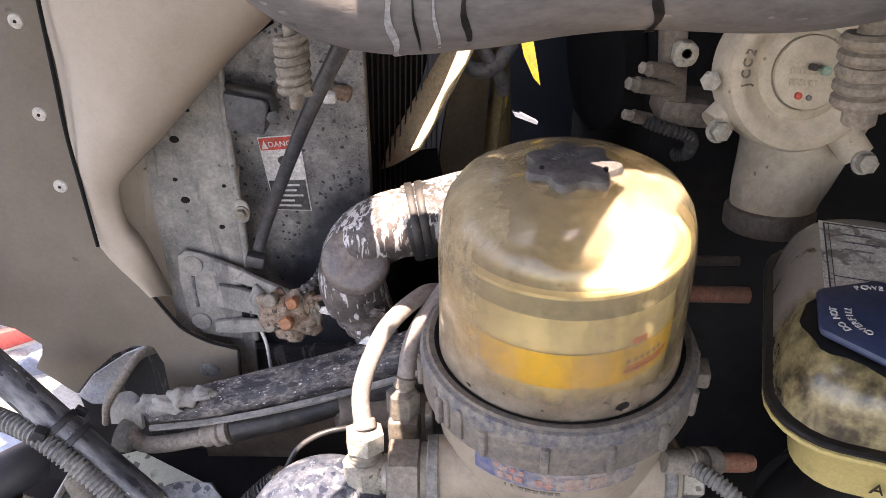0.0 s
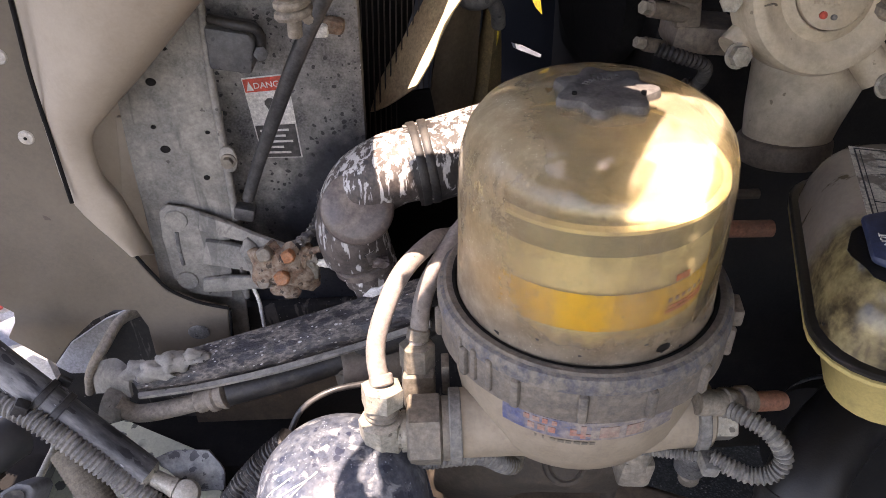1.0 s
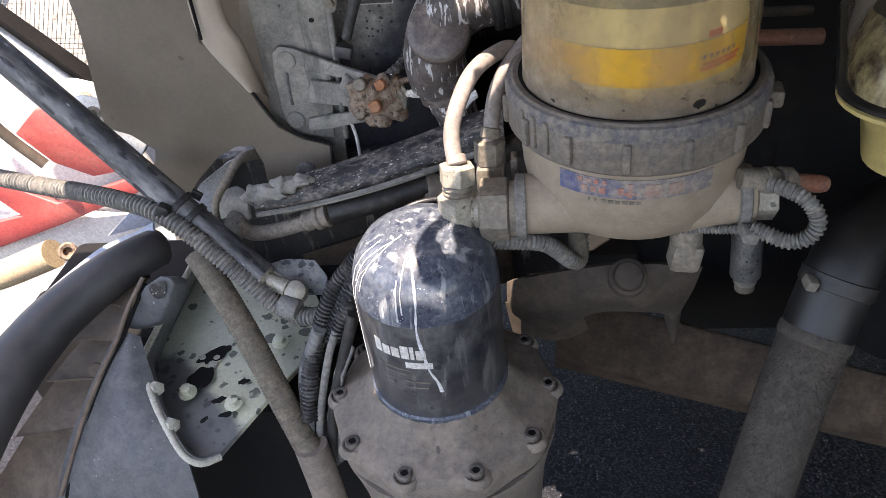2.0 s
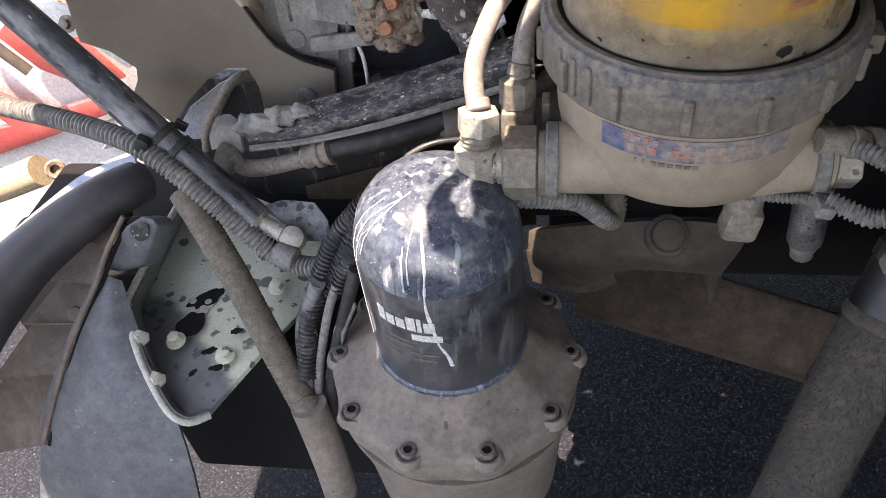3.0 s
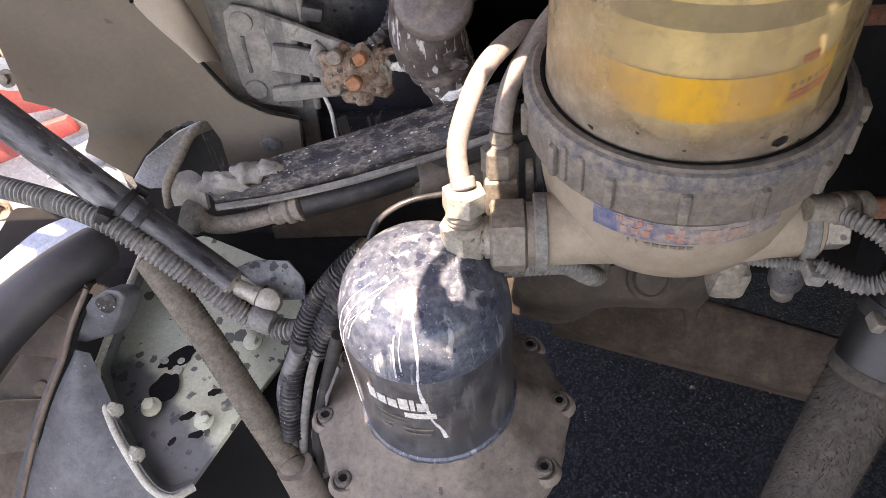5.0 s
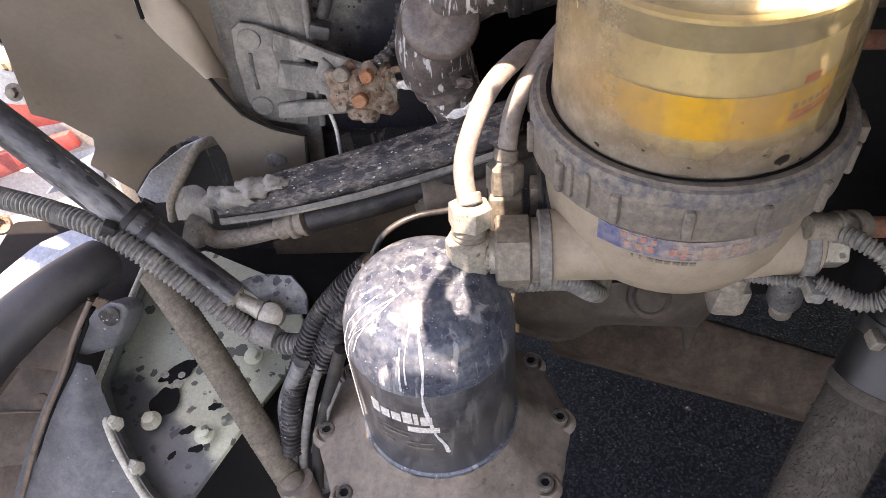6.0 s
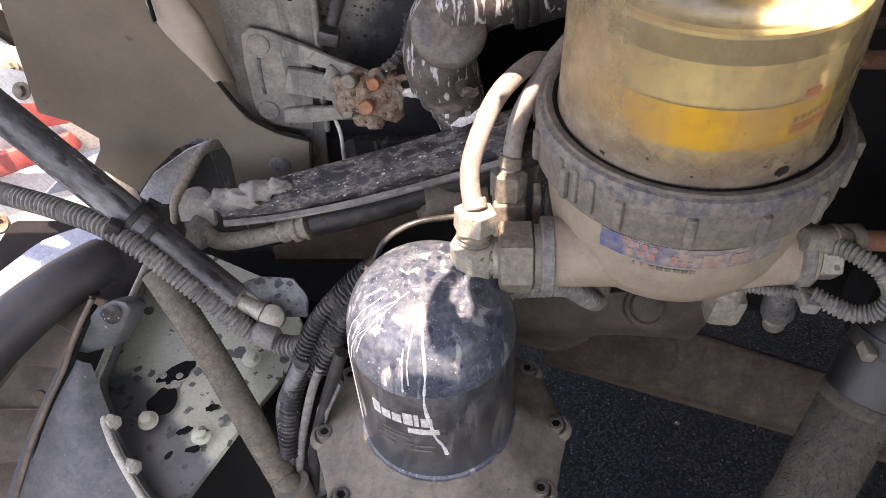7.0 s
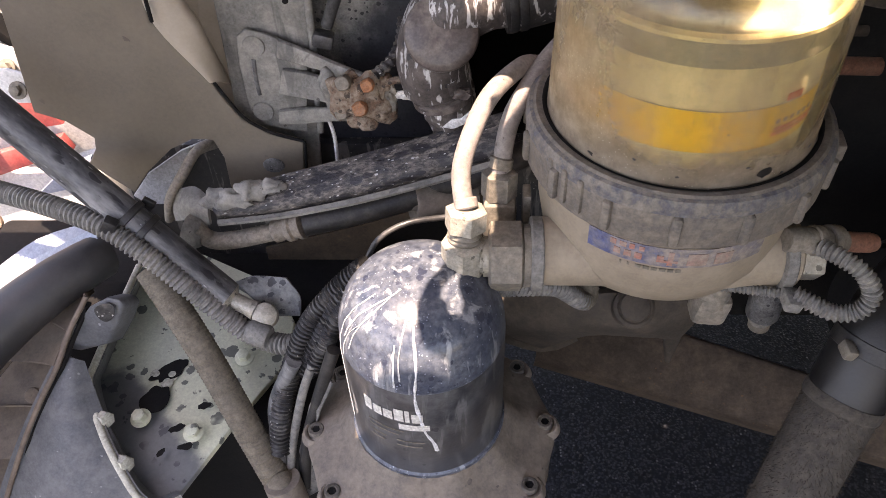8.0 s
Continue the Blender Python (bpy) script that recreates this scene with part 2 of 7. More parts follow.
M["liner_brown"] = grimy("dusty_brown_liner", (0.092, 0.068, 0.053), (0.165, 0.126, 0.097), 0.65, 0, 14, 0.6, bump=0.15, micro=0.12)
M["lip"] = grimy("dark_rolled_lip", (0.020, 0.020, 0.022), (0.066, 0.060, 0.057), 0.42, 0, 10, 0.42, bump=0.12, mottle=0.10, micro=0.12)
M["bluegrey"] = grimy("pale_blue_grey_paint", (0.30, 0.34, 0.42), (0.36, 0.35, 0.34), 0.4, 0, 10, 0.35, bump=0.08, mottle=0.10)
M["strut"] = grimy("scuffed_dark_strut", (0.04, 0.0424, 0.048), (0.216, 0.214, 0.21), 0.28, 0.2, 26, 0.53, bump=0.25, mottle=0.35, spread=0.20, spots=(0.014, 0.014, 0.018), spot_scale=150, spot_size=0.34, spot_amount=0.5, stretch=((0, 0.735, -0.36), (3.0, 1.0, 1.0)), specks=(0.40, 0.40, 0.41), speck_scale=420, speck_amount=0.4)
M["splashed"] = grimy("black_arm_with_pale_splashes", (0.013, 0.012, 0.014), (0.168, 0.148, 0.13), 0.42, 0, 95, 0.50, bump=0.9, spots=(0.010, 0.009, 0.013), spot_scale=120, spot_size=0.40, spot_amount=0.75, mottle=0.6, spread=0.12, stretch=((0, -0.30, 0), (2.0, 1.0, 1.0)), specks=(0.42, 0.41, 0.39), speck_scale=420, speck_amount=0.6, micro=0.4)
M["elbow"] = grimy("brown_hose_with_white_streaks", (0.050, 0.040, 0.037), (0.115, 0.096, 0.087), 0.42, 0, 18, 0.5, bump=0.3, streak=(0.46, 0.45, 0.445), spots=(0.022, 0.022, 0.026), spot_scale=130, spot_size=0.25, spot_amount=0.5, mottle=0.6, poured=0.10, fine_streak=190)
M["boot"] = grimy("wrinkled_boot_with_white_runs", (0.050, 0.042, 0.040), (0.16, 0.138, 0.126), 0.42, 0, 26, 0.5, bump=0.6, streak=(0.60, 0.59, 0.59), mottle=0.6, poured=0.26, fine_streak=120)
M["elbow_sleeve"] = grimy("black_sleeve_with_white_drips", (0.014, 0.013, 0.014), (0.060, 0.053, 0.050), 0.4, 0, 24, 0.45, bump=0.4, streak=(0.40, 0.395, 0.39), mottle=0.5, poured=0.09, fine_streak=230)
M["elbow_plain"] = grimy("smooth_brown_rubber", (0.095, 0.074, 0.066), (0.205, 0.172, 0.155), 0.32, 0, 34, 0.45, bump=0.15, mottle=0.25, spread=0.10)
M["rust"] = grimy("rusty_hinge", (0.15, 0.082, 0.050), (0.235, 0.185, 0.142), 0.85, 0, 55, 0.58, bump=0.9, grain=300, mottle=0.4, spread=0.14, spots=(0.04, 0.03, 0.024), spot_scale=150, spot_size=0.3, spot_amount=0.5)
M["orange"] = grimy("orange_rust_washer", (0.36, 0.13, 0.05), (0.25, 0.17, 0.12), 0.8, 0, 80, 0.45, bump=0.4)
M["beam_pale"] = grimy("dusty_brown_axle", (0.036, 0.026, 0.019), (0.088, 0.064, 0.046), 0.8, 0, 9, 0.55, bump=0.3, spots=(0.10, 0.058, 0.03), spot_scale=170, spot_size=0.12, spot_amount=0.4, spec=0.25)
M["beam"] = grimy("dusty_brown_beam", (0.035, 0.028, 0.021), (0.085, 0.066, 0.05), 0.75, 0, 8, 0.6, bump=0.3)
M["red"] = grimy("red_paint", (0.43, 0.075, 0.07), (0.45, 0.18, 0.15), 0.35, 0, 9, 0.3, bump=0.05, coat=0.3, mottle=0.10)
M["white"] = grimy("white_paint", (0.72, 0.71, 0.69), (0.60, 0.56, 0.5), 0.4, 0, 10, 0.3, bump=0.05, mottle=0.10)
M["blueplastic"] = grimy("navy_plastic_cap", (0.024, 0.038, 0.090), (0.075, 0.083, 0.11), 0.5, 0, 30, 0.28, bump=0.15, mottle=0.10)
M["copper"] = grimy("dull_copper_tube", (0.293, 0.13, 0.0845), (0.221, 0.143, 0.111), 0.45, 0.3, 30, 0.4, bump=0.1)
M["reservoir"] = grimy("yellowed_reservoir_plastic", (0.45, 0.355, 0.14), (0.14, 0.105, 0.05), 0.32, 0, 22, 0.30, bump=0.08, rough_dust=0.5, mottle=0.10, spread=0.2, micro=0.08)
M["reservoir_top"] = grimy("oil_stained_reservoir_top", (0.32, 0.258, 0.13), (0.032, 0.024, 0.016), 0.17, 0, 13, 0.56, bump=0.05, rough_dust=0.24, mottle=0.10, spread=0.14, micro=0.10, streak=(0.11, 0.085, 0.05), fine_streak=40, zone=(((0.31, 0.95, 0.0), 0.505, 0.535),), zone_color=(0.32, 0.275, 0.232))
M["grimy_black"] = grimy("oily_black_grime", (0.010, 0.009, 0.008), (0.035, 0.03, 0.022), 0.28, 0, 40, 0.3, bump=0.2)
M["paper"] = grimy("stained_paper", (0.70, 0.65, 0.55), (0.20, 0.165, 0.135), 0.5, 0, 24, 0.36, bump=0.05, spread=0.14, streak=(0.24, 0.2, 0.16), fine_streak=60)
M["green_ink"] = grimy("green_ink", (0.03, 0.22, 0.10), (0.05, 0.12, 0.08), 0.6, 0, 40, 0.3, bump=0.02)
M["yellow"] = grimy("yellow_fan_paint", (0.62, 0.44, 0.02), (0.30, 0.25, 0.12), 0.5, 0, 14, 0.35, bump=0.1)
M["yellow_dull"] = grimy("dusty_yellow_blade", (0.26, 0.185, 0.075), (0.17, 0.13, 0.075), 0.55, 0, 14, 0.5, bump=0.1)
M["navy"] = grimy("dark_navy_shroud", (0.0039, 0.0065, 0.0117), (0.0143, 0.0182, 0.0247), 0.45, 0, 9, 0.35, bump=0.15)
M["splash_white"] = grimy("dried_white_paint", (0.62, 0.62, 0.63), (0.5, 0.5, 0.5), 0.6, 0, 60, 0.3, bump=0.2)
M["paint_green"] = grimy("pale_green_paint_dot", (0.22, 0.33, 0.25), (0.30, 0.33, 0.27), 0.5, 0, 60, 0.3, bump=0.05)
M["valve"] = grimy("brown_dusty_valve", (0.10, 0.080, 0.064), (0.18, 0.147, 0.118), 0.55, 0.1, 30, 0.55, bump=0.3)
M["drips"] = grimy("black_web_with_pale_drips", (0.010, 0.010, 0.012), (0.045, 0.041, 0.037), 0.5, 0, 22, 0.42, bump=0.3, streak=(0.115, 0.108, 0.10), fine_streak=75, specks=(0.30, 0.29, 0.28), speck_scale=420, speck_amount=0.5)
M["signwhite"] = grimy("sign_white", (0.62, 0.6, 0.56), (0.4, 0.37, 0.33), 0.5, 0, 40, 0.3, bump=0.05)
M["signred"] = grimy("sign_red", (0.55, 0.06, 0.035), (0.4, 0.15, 0.1), 0.5, 0, 40, 0.3, bump=0.05)
M["signblack"] = grimy("sign_black", (0.03, 0.03, 0.03), (0.16, 0.15, 0.14), 0.5, 0, 40, 0.4, bump=0.05)
M["signblue"] = grimy("faded_blue_label", (0.05, 0.075, 0.19), (0.27, 0.23, 0.19), 0.5, 0, 22, 0.55, bump=0.05, spread=0.25)
M["signorange"] = grimy("faded_red_print", (0.42, 0.12, 0.085), (0.29, 0.23, 0.19), 0.5, 0, 45, 0.55, bump=0.05)
M["label_faded"] = grimy("worn_grey_blue_label", (0.13, 0.125, 0.155), (0.29, 0.245, 0.20), 0.5, 0, 30, 0.62, bump=0.05, spread=0.3)
M["print_faint"] = grimy("nearly_gone_red_print", (0.30, 0.17, 0.14), (0.28, 0.23, 0.19), 0.5, 0, 45, 0.6, bump=0.05, spread=0.3)
M["label_red"] = grimy("red_label_print", (0.80, 0.11, 0.015), (0.85, 0.22, 0.02), 0.6, 0, 60, 0.4, bump=0.0, mottle=0.1)
M["label_yellow"] = grimy("yellow_filter_label", (1.0, 0.56, 0.002), (0.96, 0.53, 0.006), 0.6, 0, 25, 0.3, bump=0.0, mottle=0.05, micro=0.04)
M["media"] = grimy("pale_filter_media", (0.84, 0.70, 0.41), (0.74, 0.60, 0.34), 0.8, 0, 20, 0.35, bump=0.05, mottle=0.06, micro=0.05)
M["media_dark"] = grimy("grey_filter_endcap", (0.27, 0.238, 0.155), (0.46, 0.40, 0.265), 0.35, 0, 14, 0.46, bump=0.1, mottle=0.15, spread=0.2)


def asphalt():
    """Dark coarse asphalt: uneven stones, a scatter of pale chips and flecks, damp patches."""
    m, t, b = nodes_of("coarse_dark_asphalt")
    v = coords(t)
    vo = voro(t, v, 210.0)
    sep = t.nodes.new("ShaderNodeSeparateColor")
    t.links.new(vo.outputs["Color"], sep.inputs[0])
    stone = mix(t, sep.outputs[1], (0.009, 0.011, 0.0165), (0.026, 0.029, 0.038))
    patch = ramp(t, noise_node(t, v, 5.0, 5.0), 0.3, 0.7)
    col = mix(t, mathn(t, "MULTIPLY", patch, 0.55), stone, (0.007, 0.0085, 0.013))
    col = mix(t, ramp(t, vo.outputs["Distance"], 0.42, 0.62), col, (0.005, 0.006, 0.009))
    flecks = ramp(t, noise_node(t, v, 250.0, 3.0, 0.6, 1.2), 0.66, 0.74)
    col = mix(t, flecks, col, (0.085, 0.09, 0.10))
    chip = mathn(t, "MULTIPLY", ramp(t, sep.outputs[0], 0.93, 0.99), ramp(t, vo.outputs["Distance"], 0.45, 0.25))
    col = mix(t, chip, col, (0.085, 0.088, 0.098))
    t.links.new(col, b.inputs["Base Color"])
    b.inputs["Roughness"].default_value = 0.6
    b.inputs["Specular IOR Level"].default_value = 0.25
    bp = t.nodes.new("ShaderNodeBump")
    bp.inputs["Strength"].default_value = 0.5
    bp.inputs["Distance"].default_value = 0.004
    bp.invert = True
    t.links.new(mathn(t, "ADD", vo.outputs["Distance"], noise_node(t, v, 60.0, 4.0)), bp.inputs["Height"])
    t.links.new(bp.outputs[0], b.inputs["Normal"])
    return m


M["screw"] = grimy("pale_worn_screw", (0.486, 0.459, 0.419), (0.405, 0.351, 0.284), 0.5, 0.2, 60, 0.5, bump=0.2)
M["rim_pale"] = grimy("worn_pale_green_edge", (0.46, 0.45, 0.37), (0.30, 0.29, 0.245), 0.55, 0, 30, 0.45, bump=0.2)
M["rubble"] = grimy("pale_rubble", (0.36, 0.34, 0.30), (0.07, 0.062, 0.052), 0.9, 0, 40, 0.45, bump=0.6, mottle=0.5, spread=0.1)
M["grip_tan"] = grimy("tan_worn_cover", (0.42, 0.325, 0.20), (0.25, 0.195, 0.13), 0.55, 0, 14, 0.45, bump=0.15)
M["duct"] = grimy("grey_duct_rubber", (0.115, 0.108, 0.106), (0.215, 0.2, 0.19), 0.45, 0, 26, 0.5, bump=0.3, micro=0.14, mottle=0.2, spread=0.3, spots=(0.05, 0.046, 0.046), spot_scale=55, spot_size=0.16, spot_amount=0.4, stretch=((0, 0, 0), (2.5, 1.0, 1.0)), specks=(0.33, 0.31, 0.29), speck_scale=190, speck_amount=0.3)
M["rod"] = grimy("dark_steel_rod", (0.030, 0.031, 0.034), (0.11, 0.105, 0.10), 0.3, 0.2, 30, 0.4, bump=0.2, mottle=0.4, spread=0.3)
M["housing"] = grimy("tan_cast_housing", (0.40, 0.335, 0.245), (0.52, 0.445, 0.34), 0.5, 0.1, 16, 0.62, settle=0.25, bump=0.15, micro=0.10, mottle=0.14, spread=0.45, spots=(0.22, 0.18, 0.13), spot_scale=110, spot_size=0.14, spot_amount=0.35)
M["spring"] = grimy("dusty_brown_spring", (0.16, 0.135, 0.11), (0.27, 0.23, 0.185), 0.55, 0.1, 60, 0.6, bump=0.25)
M["plate_pale"] = grimy("pale_blue_grey_plate", (0.30, 0.305, 0.325), (0.36, 0.35, 0.33), 0.5, 0, 16, 0.45, bump=0.1)
M["harness"] = grimy("dirty_black_conduit", (0.014, 0.014, 0.015), (0.15, 0.14, 0.125), 0.5, 0, 38, 0.40, bump=0.3, mottle=0.5, spread=0.16, spots=(0.34, 0.33, 0.31), spot_scale=300, spot_size=0.2, spot_amount=0.35)
M["can_body"] = grimy("dusty_black_can_side", (0.017, 0.019, 0.025), (0.092, 0.092, 0.094), 0.28, 0, 14, 0.55, bump=0.10, spots=(0.012, 0.013, 0.018), spot_scale=120, spot_size=0.24, spot_amount=0.45, rough_dust=0.42, coat=0.45, mottle=0.35, spread=0.3, streak=(0.12, 0.12, 0.122), fine_streak=75)
M["asphalt"] = asphalt()


def clear_cover():
    """Yellowed clear plastic: partly glassy, partly hazed by a film of dirt that thickens towards the foot."""
    m, t, b = nodes_of("yellowed_clear_plastic")
    v = coords(t)
    b.inputs["Base Color"].default_value = (0.99, 0.955, 0.81, 1)
    b.inputs["Roughness"].default_value = 0.05
    b.inputs["Transmission Weight"].default_value = 1.0
    b.inputs["IOR"].default_value = 1.42
    film = t.nodes.new("ShaderNodeBsdfDiffuse")
    sep = t.nodes.new("ShaderNodeSeparateXYZ")
    t.links.new(v, sep.inputs[0])
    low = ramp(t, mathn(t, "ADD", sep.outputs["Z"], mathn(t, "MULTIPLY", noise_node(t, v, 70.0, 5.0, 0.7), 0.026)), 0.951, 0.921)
    flat = up_facing(t, 0.25, 0.9)
    grime = ramp(t, noise_node(t, v, 60.0, 5.0, 0.7), 0.35, 0.65)
    tint = mix(t, grime, (0.36, 0.275, 0.19), (0.58, 0.465, 0.335))
    warm = ramp(t, noise_node(t, v, 21.0, 3.0), 0.5, 0.7)
    tint = mix(t, mathn(t, "MULTIPLY", warm, 0.38), tint, (0.42, 0.25, 0.11))
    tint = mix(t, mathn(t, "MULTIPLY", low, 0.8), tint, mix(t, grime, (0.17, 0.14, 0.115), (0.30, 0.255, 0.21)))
    tint = mix(t, mathn(t, "MULTIPLY", flat, 0.5), tint, (0.64, 0.585, 0.44))
    flecks = ramp(t, voro(t, v, 330.0).outputs["Distance"], 0.17, 0.07)
    fleck_zone = ramp(t, noise_node(t, v, 24.0, 4.0), 0.38, 0.55)
    flecks = mathn(t, "MULTIPLY", flecks, fleck_zone)
    tint = mix(t, flecks, tint, (0.66, 0.60, 0.50))
    t.links.new(tint, film.inputs["Color"])
    trans = t.nodes.new("ShaderNodeBsdfTranslucent")
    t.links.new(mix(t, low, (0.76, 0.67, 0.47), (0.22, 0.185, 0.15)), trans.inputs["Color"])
    both = t.nodes.new("ShaderNodeMixShader")
    both.inputs[0].default_value = 0.35
    t.links.new(film.outputs[0], both.inputs[1])
    t.links.new(trans.outputs[0], both.inputs[2])
    smear = t.nodes.new("ShaderNodeMapping")
    t.links.new(v, smear.inputs["Vector"])
    smear.inputs["Scale"].default_value = (1.0, 1.0, 0.3)
    haze = ramp(t, noise_node(t, smear.outputs[0], 26.0, 4.0, 0.6), 0.42, 0.68)
    blot = ramp(t, noise_node(t, v, 85.0, 6.0, 0.75), 0.46, 0.70)
    wisp = ramp(t, noise_node(t, v, 210.0, 4.0, 0.7, 1.5), 0.55, 0.72)
    edge = mathn(t, "MULTIPLY", ramp(t, sep.outputs["X"], 0.070, 0.018), 0.34)
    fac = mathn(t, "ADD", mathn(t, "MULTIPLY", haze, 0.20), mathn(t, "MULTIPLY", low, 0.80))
    fac = mathn(t, "ADD", fac, mathn(t, "MULTIPLY", blot, 0.12))
    fac = mathn(t, "ADD", fac, mathn(t, "MULTIPLY", flecks, 0.28))
    fac = mathn(t, "ADD", fac, mathn(t, "MULTIPLY", wisp, 0.13))
    fac = mathn(t, "ADD", fac, edge)
    fac = mathn(t, "ADD", fac, mathn(t, "MULTIPLY", flat, 0.13))
    fac = mathn(t, "ADD", fac, 0.035)
    out = t.nodes.new("ShaderNodeMixShader")
    t.links.new(fac, out.inputs[0])
    t.links.new(b.outputs[0], out.inputs[1])
    t.links.new(both.outputs[0], out.inputs[2])
    t.links.new(out.outputs[0], t.nodes["Material Output"].inputs["Surface"])
    return m


M["cover"] = clear_cover()


# ---------------------------------------------------------------- mesh helpers
def shade(me, angle=40):
    for p in me.polygons:
        p.use_smooth = True
    me.set_sharp_from_angle(angle=radians(angle))


def part(name, bm, material, parent=None, label="", angle=40):
    me = bpy.data.meshes.new(name)
    bm.normal_update()
    bm.to_mesh(me)
    bm.free()
    shade(me, angle)
    me.materials.append(M[material])
    ob = new(name, me)
    if parent:
        ob.parent = parent
        base = parent.matrix_basis.copy()
        if parent.parent:
            base = parent.parent.matrix_basis @ parent.matrix_parent_inverse @ base
        ob.matrix_parent_inverse = base.inverted()
    if label:
        ob["label"] = label
    return ob


def thing(name, at, label, category, group="", kind=""):
    ob = new(name)
    ob.location = at
    ob.matrix_basis = Matrix.Translation(at)
    ob.empty_display_size = 0.02
    return tagged(ob, label, category, group, kind)


def solo(name, bm, material, label, category, group="", kind="", angle=40):
    return tagged(part(name, bm, material, angle=angle), label, category, group, kind)


def along(a, b):
    """A matrix whose z axis runs from a to b, standing at a."""
    a, b = Vector(a), Vector(b)
    return Matrix.Translation(a) @ (b - a).to_track_quat("Z", "Y").to_matrix().to_4x4()


def grid_faces(bm, rings, closed_u=True, caps=True):
    vs = [[bm.verts.new(p) for p in ring] for ring in rings]
    n = len(vs[0])
    for a, b in zip(vs, vs[1:]):
        for i in range(n if closed_u else n - 1):
            j = (i + 1) % n
            bm.faces.new((a[i], a[j], b[j], b[i]))
    if caps and closed_u:
        bm.faces.new(list(reversed(vs[0])))
        bm.faces.new(vs[-1])
    return vs


def lathe(profile, m=Matrix(), seg=40, bm=None, caps=True, wobble=None):
    """A turned shape: (radius, height) pairs about the z axis of m."""
    bm = bm or bmesh.new()
    rings = []
    for r, h in profile:
        ring = []
        for i in range(seg):
            a = 2 * math.pi * i / seg
            rr = r + (wobble(a, h) if wobble else 0)
            ring.append(m @ Vector((rr * math.cos(a), rr * math.sin(a), h)))
        rings.append(ring)
    grid_faces(bm, rings, True, caps)
    bmesh.ops.recalc_face_normals(bm, faces=bm.faces)
    return bm


def spline(pts, step=0.006):
    """Points at even steps along a smooth line through pts."""
    p = [Vector(q) for q in pts]
    p = [2 * p[0] - p[1]] + p + [2 * p[-1] - p[-2]]
    out = []
    for i in range(1, len(p) - 2):
        n = max(2, int((p[i + 1] - p[i]).length / step))
        for k in range(n):
            s = k / n
            a, b, c, d = p[i - 1], p[i], p[i + 1], p[i + 2]
            out.append(0.5 * (2 * b + (c - a) * s + (2 * a - 5 * b + 4 * c - d) * s * s + (3 * b - a - 3 * c + d) * s ** 3))
    out.append(p[-2])
    return out


def tube(pts, r, seg=14, step=0.006, bm=None, ribs=None, flat=1.0):
    """A pipe along a smooth line. ribs: (pitch, depth) of a corrugated wall; r may be a pair for a taper."""
    bm = bm or bmesh.new()
    line = spline(pts, min(step, ribs[0] / 4) if ribs else step)
    rings, up, s = [], None, 0.0
    total = sum((b - a).length for a, b in zip(line, line[1:]))
    for i, p in enumerate(line):
        d = (line[min(i + 1, len(line) - 1)] - line[max(i - 1, 0)]).normalized()
        if up is None:
            up = d.orthogonal().normalized()
        up = (up - d * up.dot(d)).normalized()
        side = d.cross(up)
        if i:
            s += (p - line[i - 1]).length
        rr = r if not isinstance(r, tuple) else r[0] + (r[1] - r[0]) * s / total
        if ribs:
            rr += ribs[1] * (0.5 + 0.5 * math.tanh(2.2 * math.cos(2 * math.pi * s / ribs[0])))
        rings.append([p + rr * (math.cos(2 * math.pi * k / seg) * up + flat * math.sin(2 * math.pi * k / seg) * side) for k in range(seg)])
    grid_faces(bm, rings)
    bmesh.ops.recalc_face_normals(bm, faces=bm.faces)
    return bm


def lump(at, size, seed, bm=None):
    """An uneven clod: a ball pushed about by noise."""
    bm2 = bmesh.new()
    bmesh.ops.create_icosphere(bm2, subdivisions=3, radius=1.0)
    for v in bm2.verts:
        k = 1 + 0.55 * noise.noise(v.co * 1.4 + Vector((seed, 0, 0))) + 0.25 * noise.noise(v.co * 3.5 + Vector((0, seed, 0)))
        v.co = Vector((v.co.x * size[0], v.co.y * size[1], v.co.z * size[2])) * k + Vector(at)
    return merge(bm, bm2)


def hexa(m, r, h, bm=None, chamfer=0.12, sides=6):
    """A hexagon nut or bolt head with chamfered rims, standing on m."""
    bm = bm or bmesh.new()
    c = r * chamfer
    rings = []
    for rr, hh in ((r - c, 0), (r, c * 0.6), (r, h - c * 0.6), (r - c, h)):
        rings.append([m @ Vector((rr * math.cos(2 * math.pi * i / sides), rr * math.sin(2 * math.pi * i / sides), hh)) for i in range(sides)])
    grid_faces(bm, rings)
    bmesh.ops.recalc_face_normals(bm, faces=bm.faces)
    return bm


def box(m, size, bevel=0.002, bm=None, segs=2):
    bm2 = bmesh.new()
    bmesh.ops.create_cube(bm2, size=1.0)
    for v in bm2.verts:
        v.co = Vector((v.co.x * size[0], v.co.y * size[1], v.co.z * size[2]))
    if bevel:
        bmesh.ops.bevel(bm2, geom=list(bm2.edges), offset=bevel, segments=segs, affect="EDGES", profile=0.5)
    bm2.transform(m)
    return merge(bm, bm2)


def merge(bm, other):
    if bm is None:
        return other
    me = bpy.data.meshes.new("joined")
    other.to_mesh(me)
    other.free()
    bm.from_mesh(me)
    bpy.data.meshes.remove(me)
    return bm


